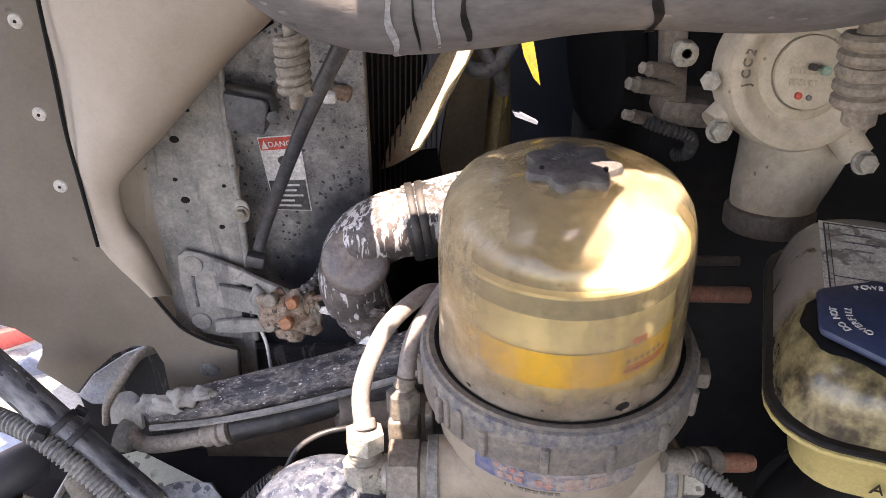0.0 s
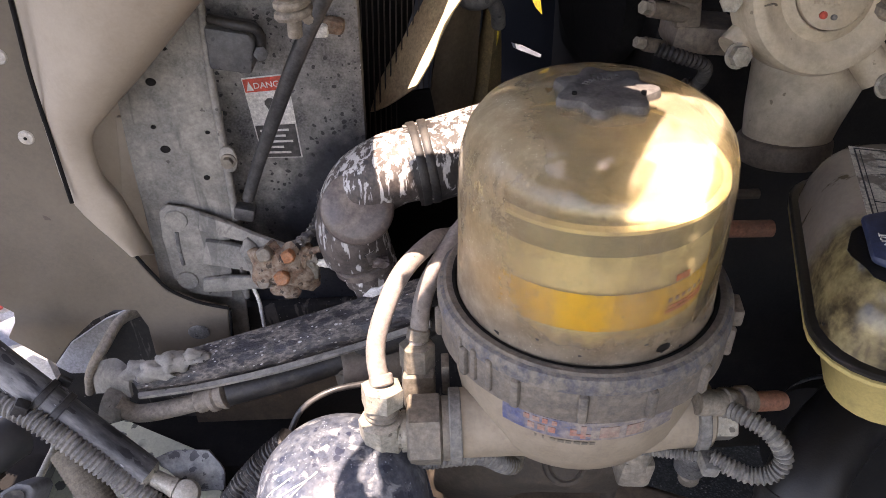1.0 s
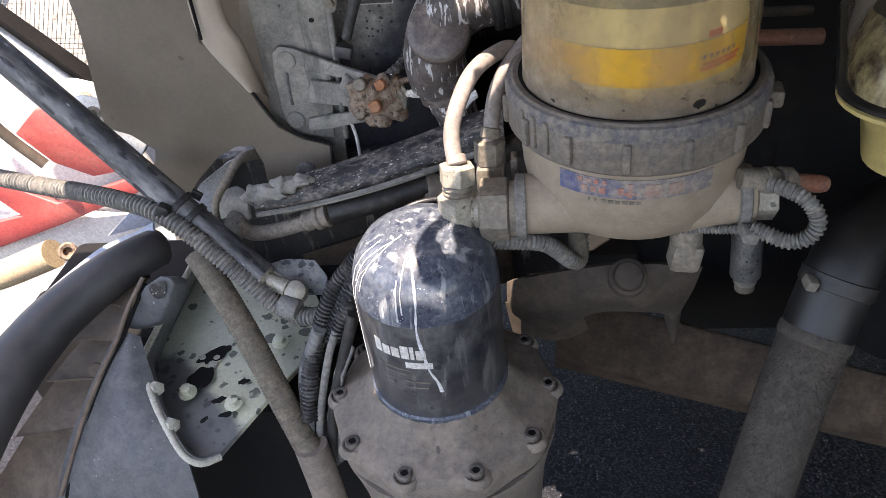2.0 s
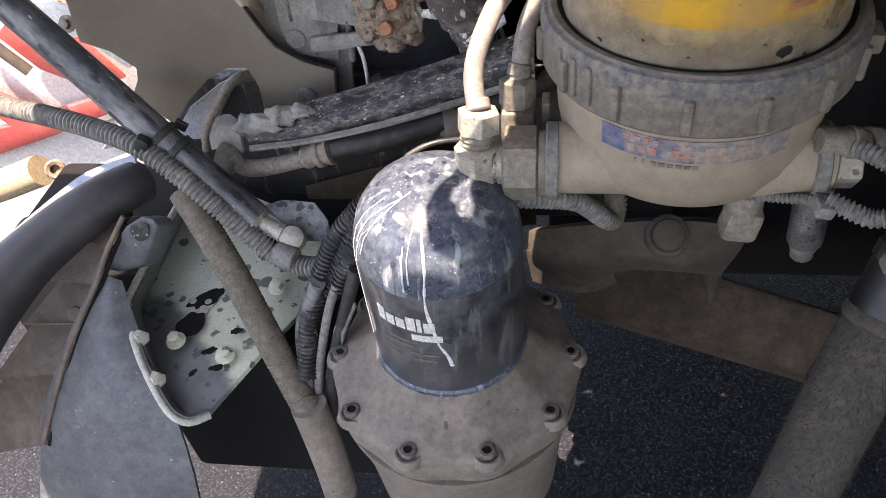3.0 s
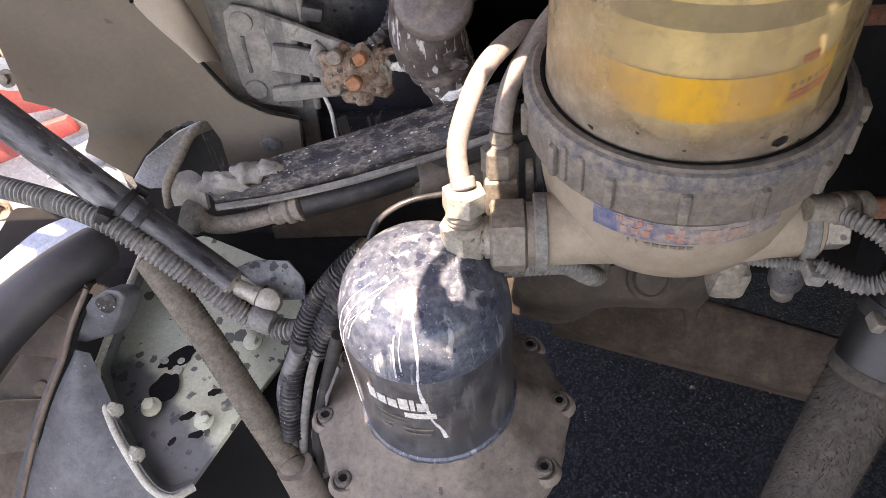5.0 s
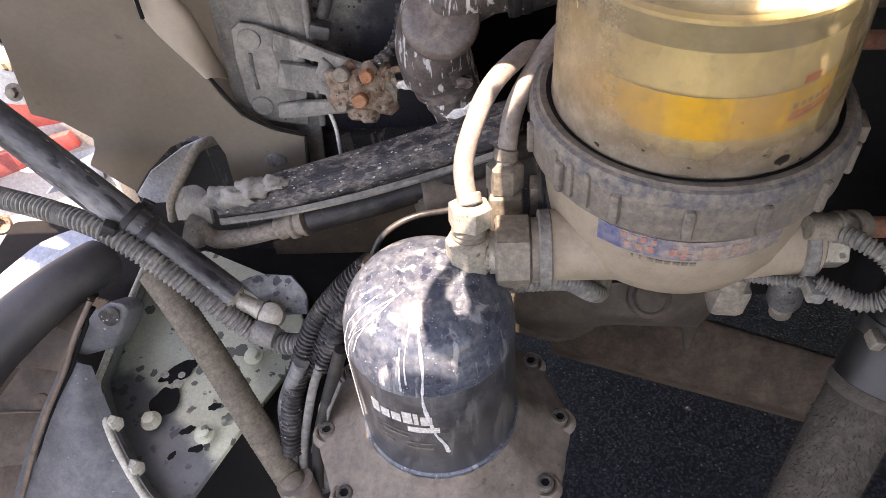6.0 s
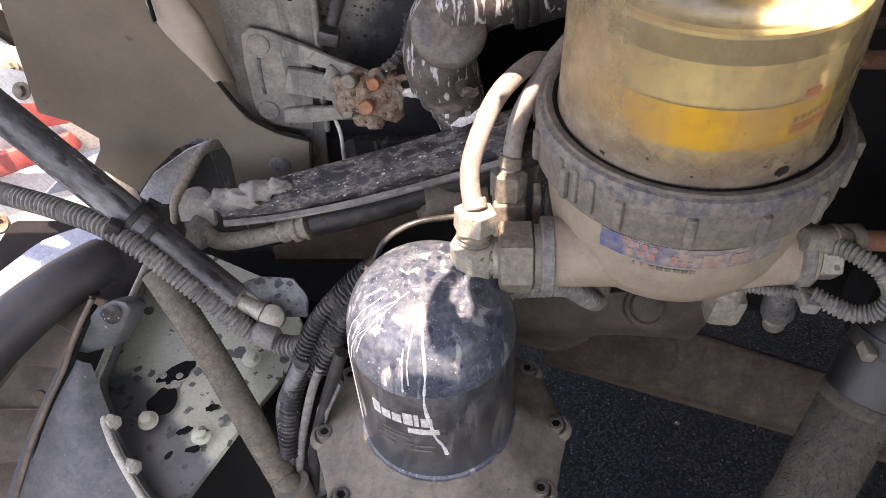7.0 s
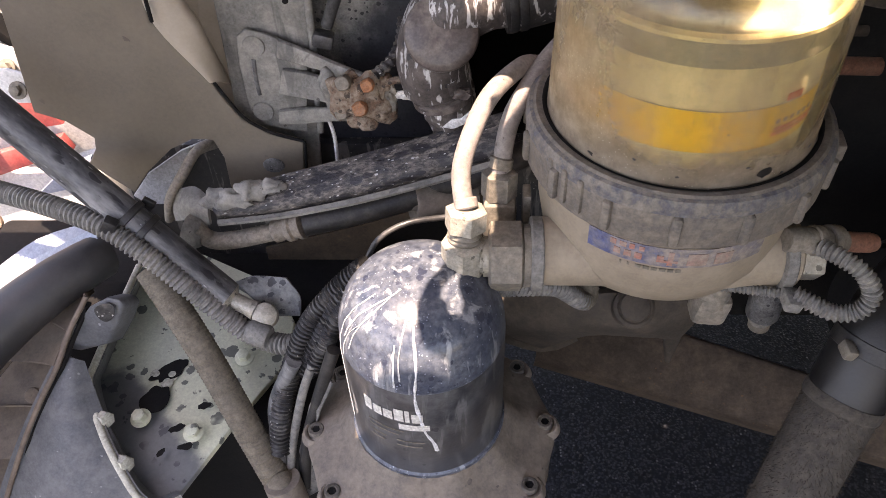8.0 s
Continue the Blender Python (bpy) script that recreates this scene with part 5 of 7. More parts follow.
part("lower_clamp", lathe([(0.0272, 0), (0.0285, 0.001), (0.0285, 0.008), (0.0272, 0.009)], along((-0.080, 0.603, 0.838), (-0.067, 0.606, 0.779)), 32), "elbow_plain", eh, "dull brown lower clamp")
part("clamp_tail", lump((-0.062, 0.578, 0.849), (0.009, 0.005, 0.006), 41), "elbow_plain", eh, "crusted clamp screw")

# ---------------------------------------------------------------- splash-marked arm and pipe under it
arm = thing("cross_arm", (-0.235, 0.570, 0.739), "black steel arm mottled with pale splashes and dried mud", "steel arm")
part("blade", sheet([
    [(-0.311, 0.575, 0.736), (-0.251, 0.580, 0.753), (-0.178, 0.585, 0.772), (-0.102, 0.585, 0.797), (-0.021, 0.585, 0.827)],
    [(-0.303, 0.560, 0.737), (-0.243, 0.562, 0.749), (-0.171, 0.565, 0.767), (-0.097, 0.567, 0.792), (-0.022, 0.567, 0.816)],
    [(-0.297, 0.552, 0.730), (-0.237, 0.552, 0.739), (-0.163, 0.554, 0.756), (-0.092, 0.556, 0.778), (-0.021, 0.556, 0.802)],
    [(-0.304, 0.565, 0.712), (-0.242, 0.565, 0.718), (-0.165, 0.565, 0.738), (-0.091, 0.567, 0.761), (-0.021, 0.567, 0.786)]], 0.004), "splashed", arm, "mottled black blade", angle=50)
part("lower_flange", sheet([[(-0.297, 0.551, 0.727), (-0.236, 0.551, 0.736), (-0.162, 0.553, 0.753), (-0.090, 0.555, 0.775), (-0.021, 0.555, 0.800)], [(-0.295, 0.545, 0.727), (-0.235, 0.545, 0.736), (-0.160, 0.547, 0.752), (-0.088, 0.549, 0.774), (-0.021, 0.549, 0.798)]], 0.003), "grey_dusty", arm, "pale dusty lower flange")
for px, sz, sd in (((-0.264, 0.563, 0.752), (0.016, 0.010, 0.010), 1), ((-0.296, 0.565, 0.741), (0.014, 0.010, 0.011), 5), ((-0.279, 0.558, 0.748), (0.018, 0.009, 0.009), 9), ((-0.242, 0.566, 0.756), (0.012, 0.008, 0.006), 13)):
    part("mud_clod", lump(px, sz, sd), "grey_dusty", arm, "dried mud clod", angle=60)
part("paint_smear", slab([(-0.078, 0.549, 0.835), (-0.070, 0.549, 0.843), (-0.062, 0.549, 0.844), (-0.052, 0.549, 0.854), (-0.045, 0.549, 0.859), (-0.043, 0.549, 0.851), (-0.050, 0.549, 0.846), (-0.055, 0.549, 0.840), (-0.069, 0.549, 0.833)], 0.006, (0, 1, -0.6), 0.001), "splash_white", arm, "thick dried white paint smear")
pipe = thing("hydraulic_line", (-0.265, 0.553, 0.710), "dusty crimped metal line running into a black rubber hose", "hydraulic line")
part("metal_pipe", tube([(-0.322, 0.552, 0.714), (-0.309, 0.552, 0.699), (-0.283, 0.552, 0.700), (-0.236, 0.552, 0.713)], 0.0088, 16), "spring", pipe, "dusty bent metal pipe")
m0 = along((-0.245, 0.552, 0.711), (-0.210, 0.552, 0.722))
part("crimp", lathe([(0.0100, 0), (0.0118, 0.002), (0.0118, 0.007), (0.0105, 0.009), (0.0105, 0.014), (0.0140, 0.015), (0.0140, 0.020), (0.0120, 0.022), (0.0120, 0.026), (0.0142, 0.027), (0.0142, 0.031), (0.012, 0.032)], m0, 24), "spring", pipe, "ribbed crimp sleeve")
part("rubber_hose", tube([(-0.214, 0.552, 0.721), (-0.170, 0.560, 0.727), (-0.115, 0.570, 0.738), (-0.046, 0.580, 0.761), (0.011, 0.590, 0.783)], 0.0126, 16), "black", pipe, "black ribbed rubber hose")
part("pipe_boot", lathe([(0.017, 0), (0.015, 0.012), (0.011, 0.018)], along((-0.333, 0.555, 0.708), (-0.308, 0.552, 0.703)), 20), "grey_dusty", pipe)

# bent strap arms behind the strut
strap = thing("bent_strap", (-0.364, 0.600, 0.705), "bent dusty steel strap passing through the panel cut-out", "strap")
part("strap_arm", tube([(-0.318, 0.660, 0.738), (-0.331, 0.630, 0.749), (-0.342, 0.603, 0.739), (-0.356, 0.590, 0.719), (-0.361, 0.586, 0.698)], 0.0105, 14, flat=0.5), "spring", strap, "bent flat strap", angle=70)
part("blue_plate", slab([(-0.426, 0.645, 0.675), (-0.400, 0.645, 0.706), (-0.358, 0.650, 0.733), (-0.336, 0.655, 0.740), (-0.356, 0.645, 0.712), (-0.387, 0.635, 0.672), (-0.410, 0.640, 0.667)], 0.004, AWAY, 0.001), "plate_pale", strap, "pale blue-grey plate")
part("gusset", sheet([[(-0.344, 0.590, 0.732), (-0.324, 0.585, 0.740), (-0.308, 0.575, 0.734)], [(-0.352, 0.582, 0.717), (-0.328, 0.570, 0.731), (-0.308, 0.562, 0.730)], [(-0.351, 0.575, 0.703), (-0.331, 0.565, 0.713), (-0.310, 0.560, 0.711)]], 0.004), "grey_dusty", strap)

# ---------------------------------------------------------------- strut, conduits and hoses at the lower left
strut = thing("gas_strut", (-0.277, 0.480, 0.701), "scuffed dark gas strut with a ball end, cable-tied to conduits", "gas strut")
s0, s1, s2 = Vector((-0.477, 0.560, 0.873)), Vector((-0.359, 0.515, 0.763)), Vector((-0.281, 0.487, 0.689))
s0 = s1 + (s0 - s1) * 2.4
part("cylinder", tube([s0, s0.lerp(s1, 0.5), s1, s2], 0.0155, 20), "strut", strut, "scuffed dark cylinder")
e0, e1 = Vector((-0.281, 0.487, 0.689)), Vector((-0.245, 0.475, 0.676))
part("rod_end", lathe([(0.0145, -0.004), (0.0145, 0.004), (0.008, 0.008), (0.008, 0.022), (0.0095, 0.03)], along(e0, e1), 18), "brass", strut, "pale dusty rod end")
part("ball_socket", lathe([(0.006, -0.010), (0.0115, -0.008), (0.0125, 0), (0.0115, 0.006), (0.007, 0.009)], along(e1, e1 + Vector((0.1, -0.6, 0.8))), 20), "brass", strut, "round ball socket")
for f0 in (0.0, 0.018):
    c = s1 + (s2 - s1).normalized() * (f0 - 0.004)
    part("cable_tie", lathe([(0.0165, 0), (0.0180, 0.0005), (0.0180, 0.0065), (0.0165, 0.007)], along(c, s2), 24), "black", strut, "black cable tie")
part("tie_head", box(Matrix.Translation((-0.367, 0.495, 0.772)) @ Matrix.Rotation(0.6, 4, "Y"), (0.012, 0.010, 0.016), 0.002), "black", strut)
part("tie_tail", box(Matrix.Translation((-0.345, 0.530, 0.767)) @ Matrix.Rotation(0.7, 4, "Y"), (0.012, 0.004, 0.01), 0.001), "black", strut)

cond = thing("corrugated_conduit", (-0.375, 0.500, 0.766), "dusty grey corrugated conduit tied along the gas strut", "conduit")
part("ribbed_tube", tube([(-0.714, 0.620, 0.770), (-0.539, 0.560, 0.769), (-0.484, 0.540, 0.772), (-0.428, 0.520, 0.772), (-0.375, 0.500, 0.766), (-0.335, 0.485, 0.740), (-0.297, 0.475, 0.699), (-0.261, 0.465, 0.663), (-0.228, 0.455, 0.659), (-0.202, 0.450, 0.670)], 0.0080, 16, ribs=(0.0048, 0.0024)), "conduit", cond, "ribbed dusty tube")
part("end_clip", lathe([(0.010, 0), (0.0115, 0.003), (0.0115, 0.018), (0.010, 0.021)], along((-0.259, 0.462, 0.671), (-0.237, 0.455, 0.667)), 18), "conduit", cond, "grey joint clip")
solo("corrugated_conduit", tube([(-0.370, 0.510, 0.768), (-0.331, 0.495, 0.730), (-0.294, 0.485, 0.679), (-0.256, 0.475, 0.659)], 0.0045, 12, ribs=(0.0036, 0.0014)), "harness", "thin black corrugated conduit beside the larger one", "conduit")
khaki = thing("khaki_hose", (-0.298, 0.445, 0.645), "dusty khaki braided hose crossing the bracket", "hose")
part("braided_hose", tube([(-0.351, 0.500, 0.711), (-0.327, 0.475, 0.687), (-0.298, 0.445, 0.645), (-0.271, 0.415, 0.592), (-0.243, 0.385, 0.534), (-0.237, 0.378, 0.536), (-0.228, 0.366, 0.483), (-0.221, 0.352, 0.405)], 0.0137, 20, ribs=(0.0036, 0.0006)), "khaki", khaki, "dusty khaki braid")
part("crimp_sleeve", tube([(-0.236, 0.379, 0.544), (-0.231, 0.372, 0.510), (-0.225, 0.362, 0.462), (-0.222, 0.354, 0.419)], 0.0178, 20), "flange", khaki, "dusty crimp sleeve")
for k, (px, rr) in enumerate(((((-0.142, 0.470, 0.750), (-0.168, 0.465, 0.726), (-0.197, 0.455, 0.692), (-0.216, 0.440, 0.653), (-0.231, 0.420, 0.610), (-0.238, 0.400, 0.562)), 0.0085), (((-0.142, 0.465, 0.741), (-0.166, 0.458, 0.720), (-0.190, 0.447, 0.678), (-0.206, 0.435, 0.643)), 0.008), (((-0.146, 0.455, 0.741), (-0.168, 0.448, 0.709), (-0.184, 0.440, 0.679), (-0.196, 0.432, 0.656)), 0.007))):
    solo("wiring_conduit", tube(px, rr, 14, ribs=(0.0044, 0.002)), "harness", "black corrugated wiring conduit bundled behind the dryer can", "conduit", "conduits behind the dryer")
solo("wire", tube([(-0.196, 0.430, 0.663), (-0.209, 0.420, 0.629), (-0.224, 0.405, 0.575), (-0.231, 0.395, 0.539)], 0.0042, 10), "conduit", "grey wire running down beside the dryer flange", "wire")
solo("wire", tube([(-0.174, 0.430, 0.684), (-0.193, 0.420, 0.629), (-0.210, 0.405, 0.575), (-0.220, 0.390, 0.514)], 0.0062, 10), "black", "black cable running down beside the dryer flange", "wire")
solo("wire", tube([(-0.213, 0.432, 0.664), (-0.237, 0.425, 0.611), (-0.240, 0.410, 0.576), (-0.243, 0.390, 0.513)], 0.0075, 10), "strut", "dark smooth cable below the wiring conduits", "wire")
solo("cable_plate", slab([(-0.185, 0.425, 0.657), (-0.204, 0.415, 0.618), (-0.220, 0.400, 0.562), (-0.218, 0.385, 0.500), (-0.205, 0.385, 0.513), (-0.207, 0.400, 0.563), (-0.193, 0.410, 0.616), (-0.178, 0.420, 0.647)], 0.005, (0, 1, -1), 0.001), "grey_dark", "dark splashed strip beside the dryer flange", "bracket strip")

# ---------------------------------------------------------------- green mounting bracket
brk = thing("mounting_bracket", (-0.367, 0.422, 0.565), "grey-green painted bracket tray with bolts and dark drip spots", "bracket")
tray = [(-0.441, 0.625, 0.585), (-0.449, 0.538, 0.580), (-0.443, 0.471, 0.575), (-0.404, 0.407, 0.568), (-0.370, 0.362, 0.565), (-0.343, 0.346, 0.563), (-0.324, 0.354, 0.563), (-0.291, 0.423, 0.566), (-0.250, 0.497, 0.570), (-0.247, 0.550, 0.575), (-0.277, 0.596, 0.585), (-0.373, 0.642, 0.590)]
part("tray", slab(tray, 0.008, (0, 0, -1), 0.002), "green_tray", brk, "grey-green tray with dark spots")
rim = [(-0.417, 0.587, 0.625), (-0.420, 0.525, 0.622), (-0.423, 0.460, 0.618), (-0.422, 0.438, 0.614), (-0.395, 0.391, 0.606), (-0.366, 0.354, 0.592), (-0.350, 0.339, 0.580), (-0.334, 0.336, 0.572), (-0.319, 0.348, 0.567)]
low = [(-0.441, 0.631, 0.575), (-0.441, 0.557, 0.575), (-0.442, 0.493, 0.572), (-0.442, 0.469, 0.568), (-0.413, 0.420, 0.562), (-0.379, 0.376, 0.558), (-0.359, 0.358, 0.556), (-0.344, 0.351, 0.556), (-0.328, 0.358, 0.556)]
midr = [tuple((Vector(a) * 0.5 + Vector(b) * 0.5)) for a, b in zip(rim, low)]
part("rim_wall", sheet([rim, midr, low], 0.005), "green_shaded", brk, "raised left rim")
part("rim_lip", tube(rim, 0.0036, 10), "rim_pale", brk, "worn pale rim edge")
for px, h in (((-0.379, 0.426, 0.575), 0.009), ((-0.323, 0.412, 0.573), 0.007), ((-0.291, 0.499, 0.578), 0.008), ((-0.347, 0.515, 0.578), 0.006)):
    at = Vector(px)
    bolt("bolt", at + Vector((0, 0, 0.001)), at + Vector((0.02, -0.15, 1)), 0.0066, h, "green", brk, 0.0100)
for px in ((-0.396, 0.409, 0.600), (-0.368, 0.370, 0.588)):
    at = Vector(px)
    bolt("stud_nut", at + Vector((-0.008, 0, 0.004)), at + Vector((0.5, -0.25, 0.2)), 0.0075, 0.013, "rim_pale", brk)
for px in ((-0.366, 0.470, 0.574), (-0.363, 0.479, 0.574), (-0.380, 0.479, 0.574)):
    at = Vector(px)
    part("plug", lathe([(0.0068, 0), (0.0065, 0.002), (0.0, 0.003)], along(at, at + Vector((0, 0, 1))), 16), "rim_pale", brk)


def splat(c, rx, ry, seed, turn):
    pts = []
    for k in range(26):
        a = 2 * math.pi * k / 26
        f = 1 + 0.55 * noise.noise((1.2 * math.cos(a) + seed, 1.6 * math.sin(a), seed))
        pts.append(Vector(c) + Vector((f * (rx * math.cos(a) * math.cos(turn) - ry * math.sin(a) * math.sin(turn)), f * (rx * math.cos(a) * math.sin(turn) + ry * math.sin(a) * math.cos(turn)), 0)))
    return slab(pts, 0.0004, (0, 0, 1), 0, rounds=1)


for c, rx, ry, sd, tn in (((-0.367, 0.483, 0.576), 0.019, 0.010, 2, 0.7), ((-0.372, 0.447, 0.576), 0.017, 0.012, 5, 1.0), ((-0.341, 0.416, 0.575), 0.008, 0.004, 8, 0.5), ((-0.327, 0.397, 0.574), 0.007, 0.004, 11, 0.2), ((-0.349, 0.390, 0.574), 0.005, 0.003, 14, 0.9), ((-0.320, 0.441, 0.576), 0.006, 0.004, 17, 0.3), ((-0.313, 0.461, 0.576), 0.004, 0.003, 20, 0.3)):
    part("wet_patch", splat(c, rx, ry, sd, tn), "void", brk, "dark oily patch")
part("upper_ear", sheet([[(-0.275, 0.500, 0.695), (-0.259, 0.510, 0.693), (-0.230, 0.510, 0.690)], [(-0.261, 0.490, 0.690), (-0.242, 0.500, 0.685), (-0.217, 0.500, 0.675)], [(-0.249, 0.485, 0.663), (-0.232, 0.490, 0.658), (-0.218, 0.490, 0.658)]], 0.006), "ear", brk, "spotted upper ear")

# ---------------------------------------------------------------- wheel liner
lin = thing("wheel_liner", (-0.485, 0.440, 0.593), "dusty black plastic wheel liner with ribbed pockets", "wheel liner")
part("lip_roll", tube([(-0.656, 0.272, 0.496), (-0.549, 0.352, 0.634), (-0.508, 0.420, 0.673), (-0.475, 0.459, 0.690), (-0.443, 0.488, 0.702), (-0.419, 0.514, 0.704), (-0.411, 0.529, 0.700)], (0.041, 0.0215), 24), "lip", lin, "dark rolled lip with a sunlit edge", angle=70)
outer_e = [Vector(p) for p in ((-0.435, 0.500, 0.695), (-0.466, 0.475, 0.671), (-0.497, 0.445, 0.642), (-0.524, 0.410, 0.614), (-0.565, 0.375, 0.564), (-0.635, 0.330, 0.474))]
inner_e = [Vector(p) for p in ((-0.411, 0.478, 0.695), (-0.427, 0.455, 0.673), (-0.441, 0.435, 0.648), (-0.463, 0.412, 0.615), (-0.488, 0.383, 0.572), (-0.526, 0.345, 0.497))]
deep = Vector((0.0, 0.016, -0.014))
for k in range(5):
    rows_ = []
    for f, dm in ((0.0, 1.25), (0.12, 1.2), (0.55, 0.75), (1.0, 0.35)):
        a_, b_ = outer_e[k].lerp(outer_e[k + 1], f), inner_e[k].lerp(inner_e[k + 1], f)
        rows_.append([a_ + deep * dm * 0.7, a_.lerp(b_, 0.4) + deep * dm, a_.lerp(b_, 0.8) + deep * dm * 0.8, b_ + deep * 0.15])
    part("pocket", sheet(rows_, 0.003), "liner_brown", lin, "brown dusty pocket", angle=50)
    a_, b_ = outer_e[k], inner_e[k]
    part("rib", slab([a_ + deep * 0.1, a_.lerp(b_, 0.5) + deep * 0.25, b_ + deep * 0.1, a_.lerp(b_, 0.85) + deep, a_.lerp(b_, 0.4) + deep * 1.4, a_ + deep], 0.002, outer_e[k] - outer_e[k + 1], 0.0004), "liner_brown", lin, "thin pocket rib")
part("edge_bead", tube([(-0.405, 0.474, 0.703), (-0.421, 0.450, 0.680), (-0.434, 0.430, 0.655), (-0.456, 0.407, 0.623), (-0.480, 0.378, 0.581), (-0.516, 0.340, 0.509)], 0.0026, 10), "liner_brown", lin, "dusty edge bead")
part("seam", tube([(-0.405, 0.474, 0.695), (-0.420, 0.450, 0.671), (-0.433, 0.432, 0.648), (-0.454, 0.409, 0.617), (-0.478, 0.380, 0.574), (-0.512, 0.342, 0.504)], 0.0022, 8), "void", lin)
part("smooth_panel", sheet([
    [(-0.438, 0.446, 0.657), (-0.424, 0.440, 0.656), (-0.415, 0.442, 0.648)],
    [(-0.461, 0.421, 0.625), (-0.428, 0.406, 0.628), (-0.402, 0.415, 0.613)],
    [(-0.487, 0.391, 0.584), (-0.428, 0.376, 0.596), (-0.382, 0.385, 0.584)],
    [(-0.516, 0.356, 0.527), (-0.430, 0.340, 0.548), (-0.360, 0.350, 0.542)],
    [(-0.565, 0.320, 0.402), (-0.458, 0.303, 0.438), (-0.355, 0.310, 0.441)], [(-0.753, 0.270, 0.017), (-0.533, 0.240, 0.181), (-0.409, 0.260, 0.105)]], 0.004), "liner", lin, "smooth blue-grey panel", angle=70)
part("clip_block", slab([(-0.402, 0.466, 0.698), (-0.381, 0.466, 0.711), (-0.370, 0.466, 0.709), (-0.367, 0.464, 0.702), (-0.378, 0.460, 0.682), (-0.396, 0.456, 0.656), (-0.427, 0.456, 0.645), (-0.447, 0.458, 0.648)], 0.030, (0.1, 0.75, -0.65), 0.003), "liner", lin, "grey clip block with a worn dark patch")
part("worn_patch", slab([(-0.396, 0.4625, 0.700), (-0.381, 0.4625, 0.708), (-0.373, 0.4620, 0.705), (-0.378, 0.4595, 0.690), (-0.388, 0.4585, 0.684), (-0.394, 0.4600, 0.690)], 0.0006, (0, -0.75, 0.65), 0.0, rounds=2), "harness", lin, "worn dark patch")
for px in ((-0.471, 0.425, 0.616), (-0.497, 0.372, 0.550)):
    at = Vector(px)
    part("rivet", lathe([(0.008, 0), (0.007, 0.002), (0.002, 0.003), (0.0, 0.002)], along(at, at + Vector((0.1, -0.6, 0.7))), 16), "liner_brown", lin)

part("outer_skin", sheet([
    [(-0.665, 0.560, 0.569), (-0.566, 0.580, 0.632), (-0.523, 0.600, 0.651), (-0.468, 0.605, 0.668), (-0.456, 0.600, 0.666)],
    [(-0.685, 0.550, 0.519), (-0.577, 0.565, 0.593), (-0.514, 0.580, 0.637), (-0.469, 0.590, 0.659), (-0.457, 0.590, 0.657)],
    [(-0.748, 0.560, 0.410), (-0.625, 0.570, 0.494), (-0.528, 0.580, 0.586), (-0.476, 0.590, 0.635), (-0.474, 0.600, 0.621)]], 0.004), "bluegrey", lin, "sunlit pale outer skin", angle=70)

# separate pale sheet carries the lip's sunlit edge; the roll itself stays dark
part("lip_lit_strip", sheet([
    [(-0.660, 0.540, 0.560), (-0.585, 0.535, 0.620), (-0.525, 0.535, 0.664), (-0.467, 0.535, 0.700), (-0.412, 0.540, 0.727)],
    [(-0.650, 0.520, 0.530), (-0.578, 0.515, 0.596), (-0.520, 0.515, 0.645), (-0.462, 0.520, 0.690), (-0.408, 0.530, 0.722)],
    [(-0.645, 0.530, 0.490), (-0.570, 0.530, 0.560), (-0.512, 0.530, 0.615), (-0.456, 0.530, 0.670), (-0.405, 0.535, 0.712)]], 0.003), "bluegrey", lin, "pale strip added for the sunlit edge behind the rolled lip", angle=70)
# ---------------------------------------------------------------- outside, beyond the panel edge
hood = thing("truck_wing", (-0.85, 1.0, 0.0), "red and white painted truck wing in full sun", "truck wing")
part("bumper", box(Matrix.Translation((-1.0, 1.0, 0.22)), (0.7, 0.08, 0.46), 0.02), "white", hood, "pale bumper")
part("white_skin", slab([(-1.125, 0.980, 0.920), (-1.690, 0.980, 0.143), (-1.120, 0.980, 0.332), (-0.867, 0.980, 0.415), (-0.640, 0.980, 0.489), (-0.686, 0.980, 0.644), (-0.813, 0.980, 0.800)], 0.01, AWAY, 0.003), "white", hood, "white painted skin")
part("red_skin", slab([(-0.854, 0.950, 0.630), (-0.799, 0.950, 0.672), (-0.758, 0.950, 0.675), (-0.720, 0.950, 0.625), (-0.673, 0.950, 0.551), (-0.750, 0.950, 0.539), (-0.810, 0.950, 0.570)], 0.01, AWAY, 0.003), "red", hood, "red painted patch")
part("red_band", slab([(-1.080, 0.940, 0.636), (-0.927, 0.940, 0.546), (-0.834, 0.940, 0.493), (-0.679, 0.940, 0.537), (-0.669, 0.940, 0.511), (-0.831, 0.940, 0.452), (-0.989, 0.940, 0.401), (-1.286, 0.940, 0.298), (-1.218, 0.940, 0.411), (-0.911, 0.940, 0.469), (-0.944, 0.940, 0.513), (-1.106, 0.940, 0.593)], 0.012, AWAY, 0.002), "red", hood, "red painted stripes")
part("brown_bar", tube([(-0.929, 0.920, 0.797), (-0.851, 0.920, 0.653), (-0.803, 0.920, 0.586)], 0.009, 10), "beam", hood, "dark brown bar")
part("blue_flank", slab([(-0.761, 0.930, 0.425), (-0.690, 0.930, 0.483), (-0.641, 0.930, 0.505), (-0.650, 0.930, 0.451)], 0.01, AWAY, 0.002), "bluegrey", hood, "blue-grey flank")
part("tube", tube([(-1.029, 0.800, 0.414), (-0.897, 0.800, 0.444), (-0.769, 0.800, 0.490)], 0.024, 18), "grip_tan", hood, "tan tube")
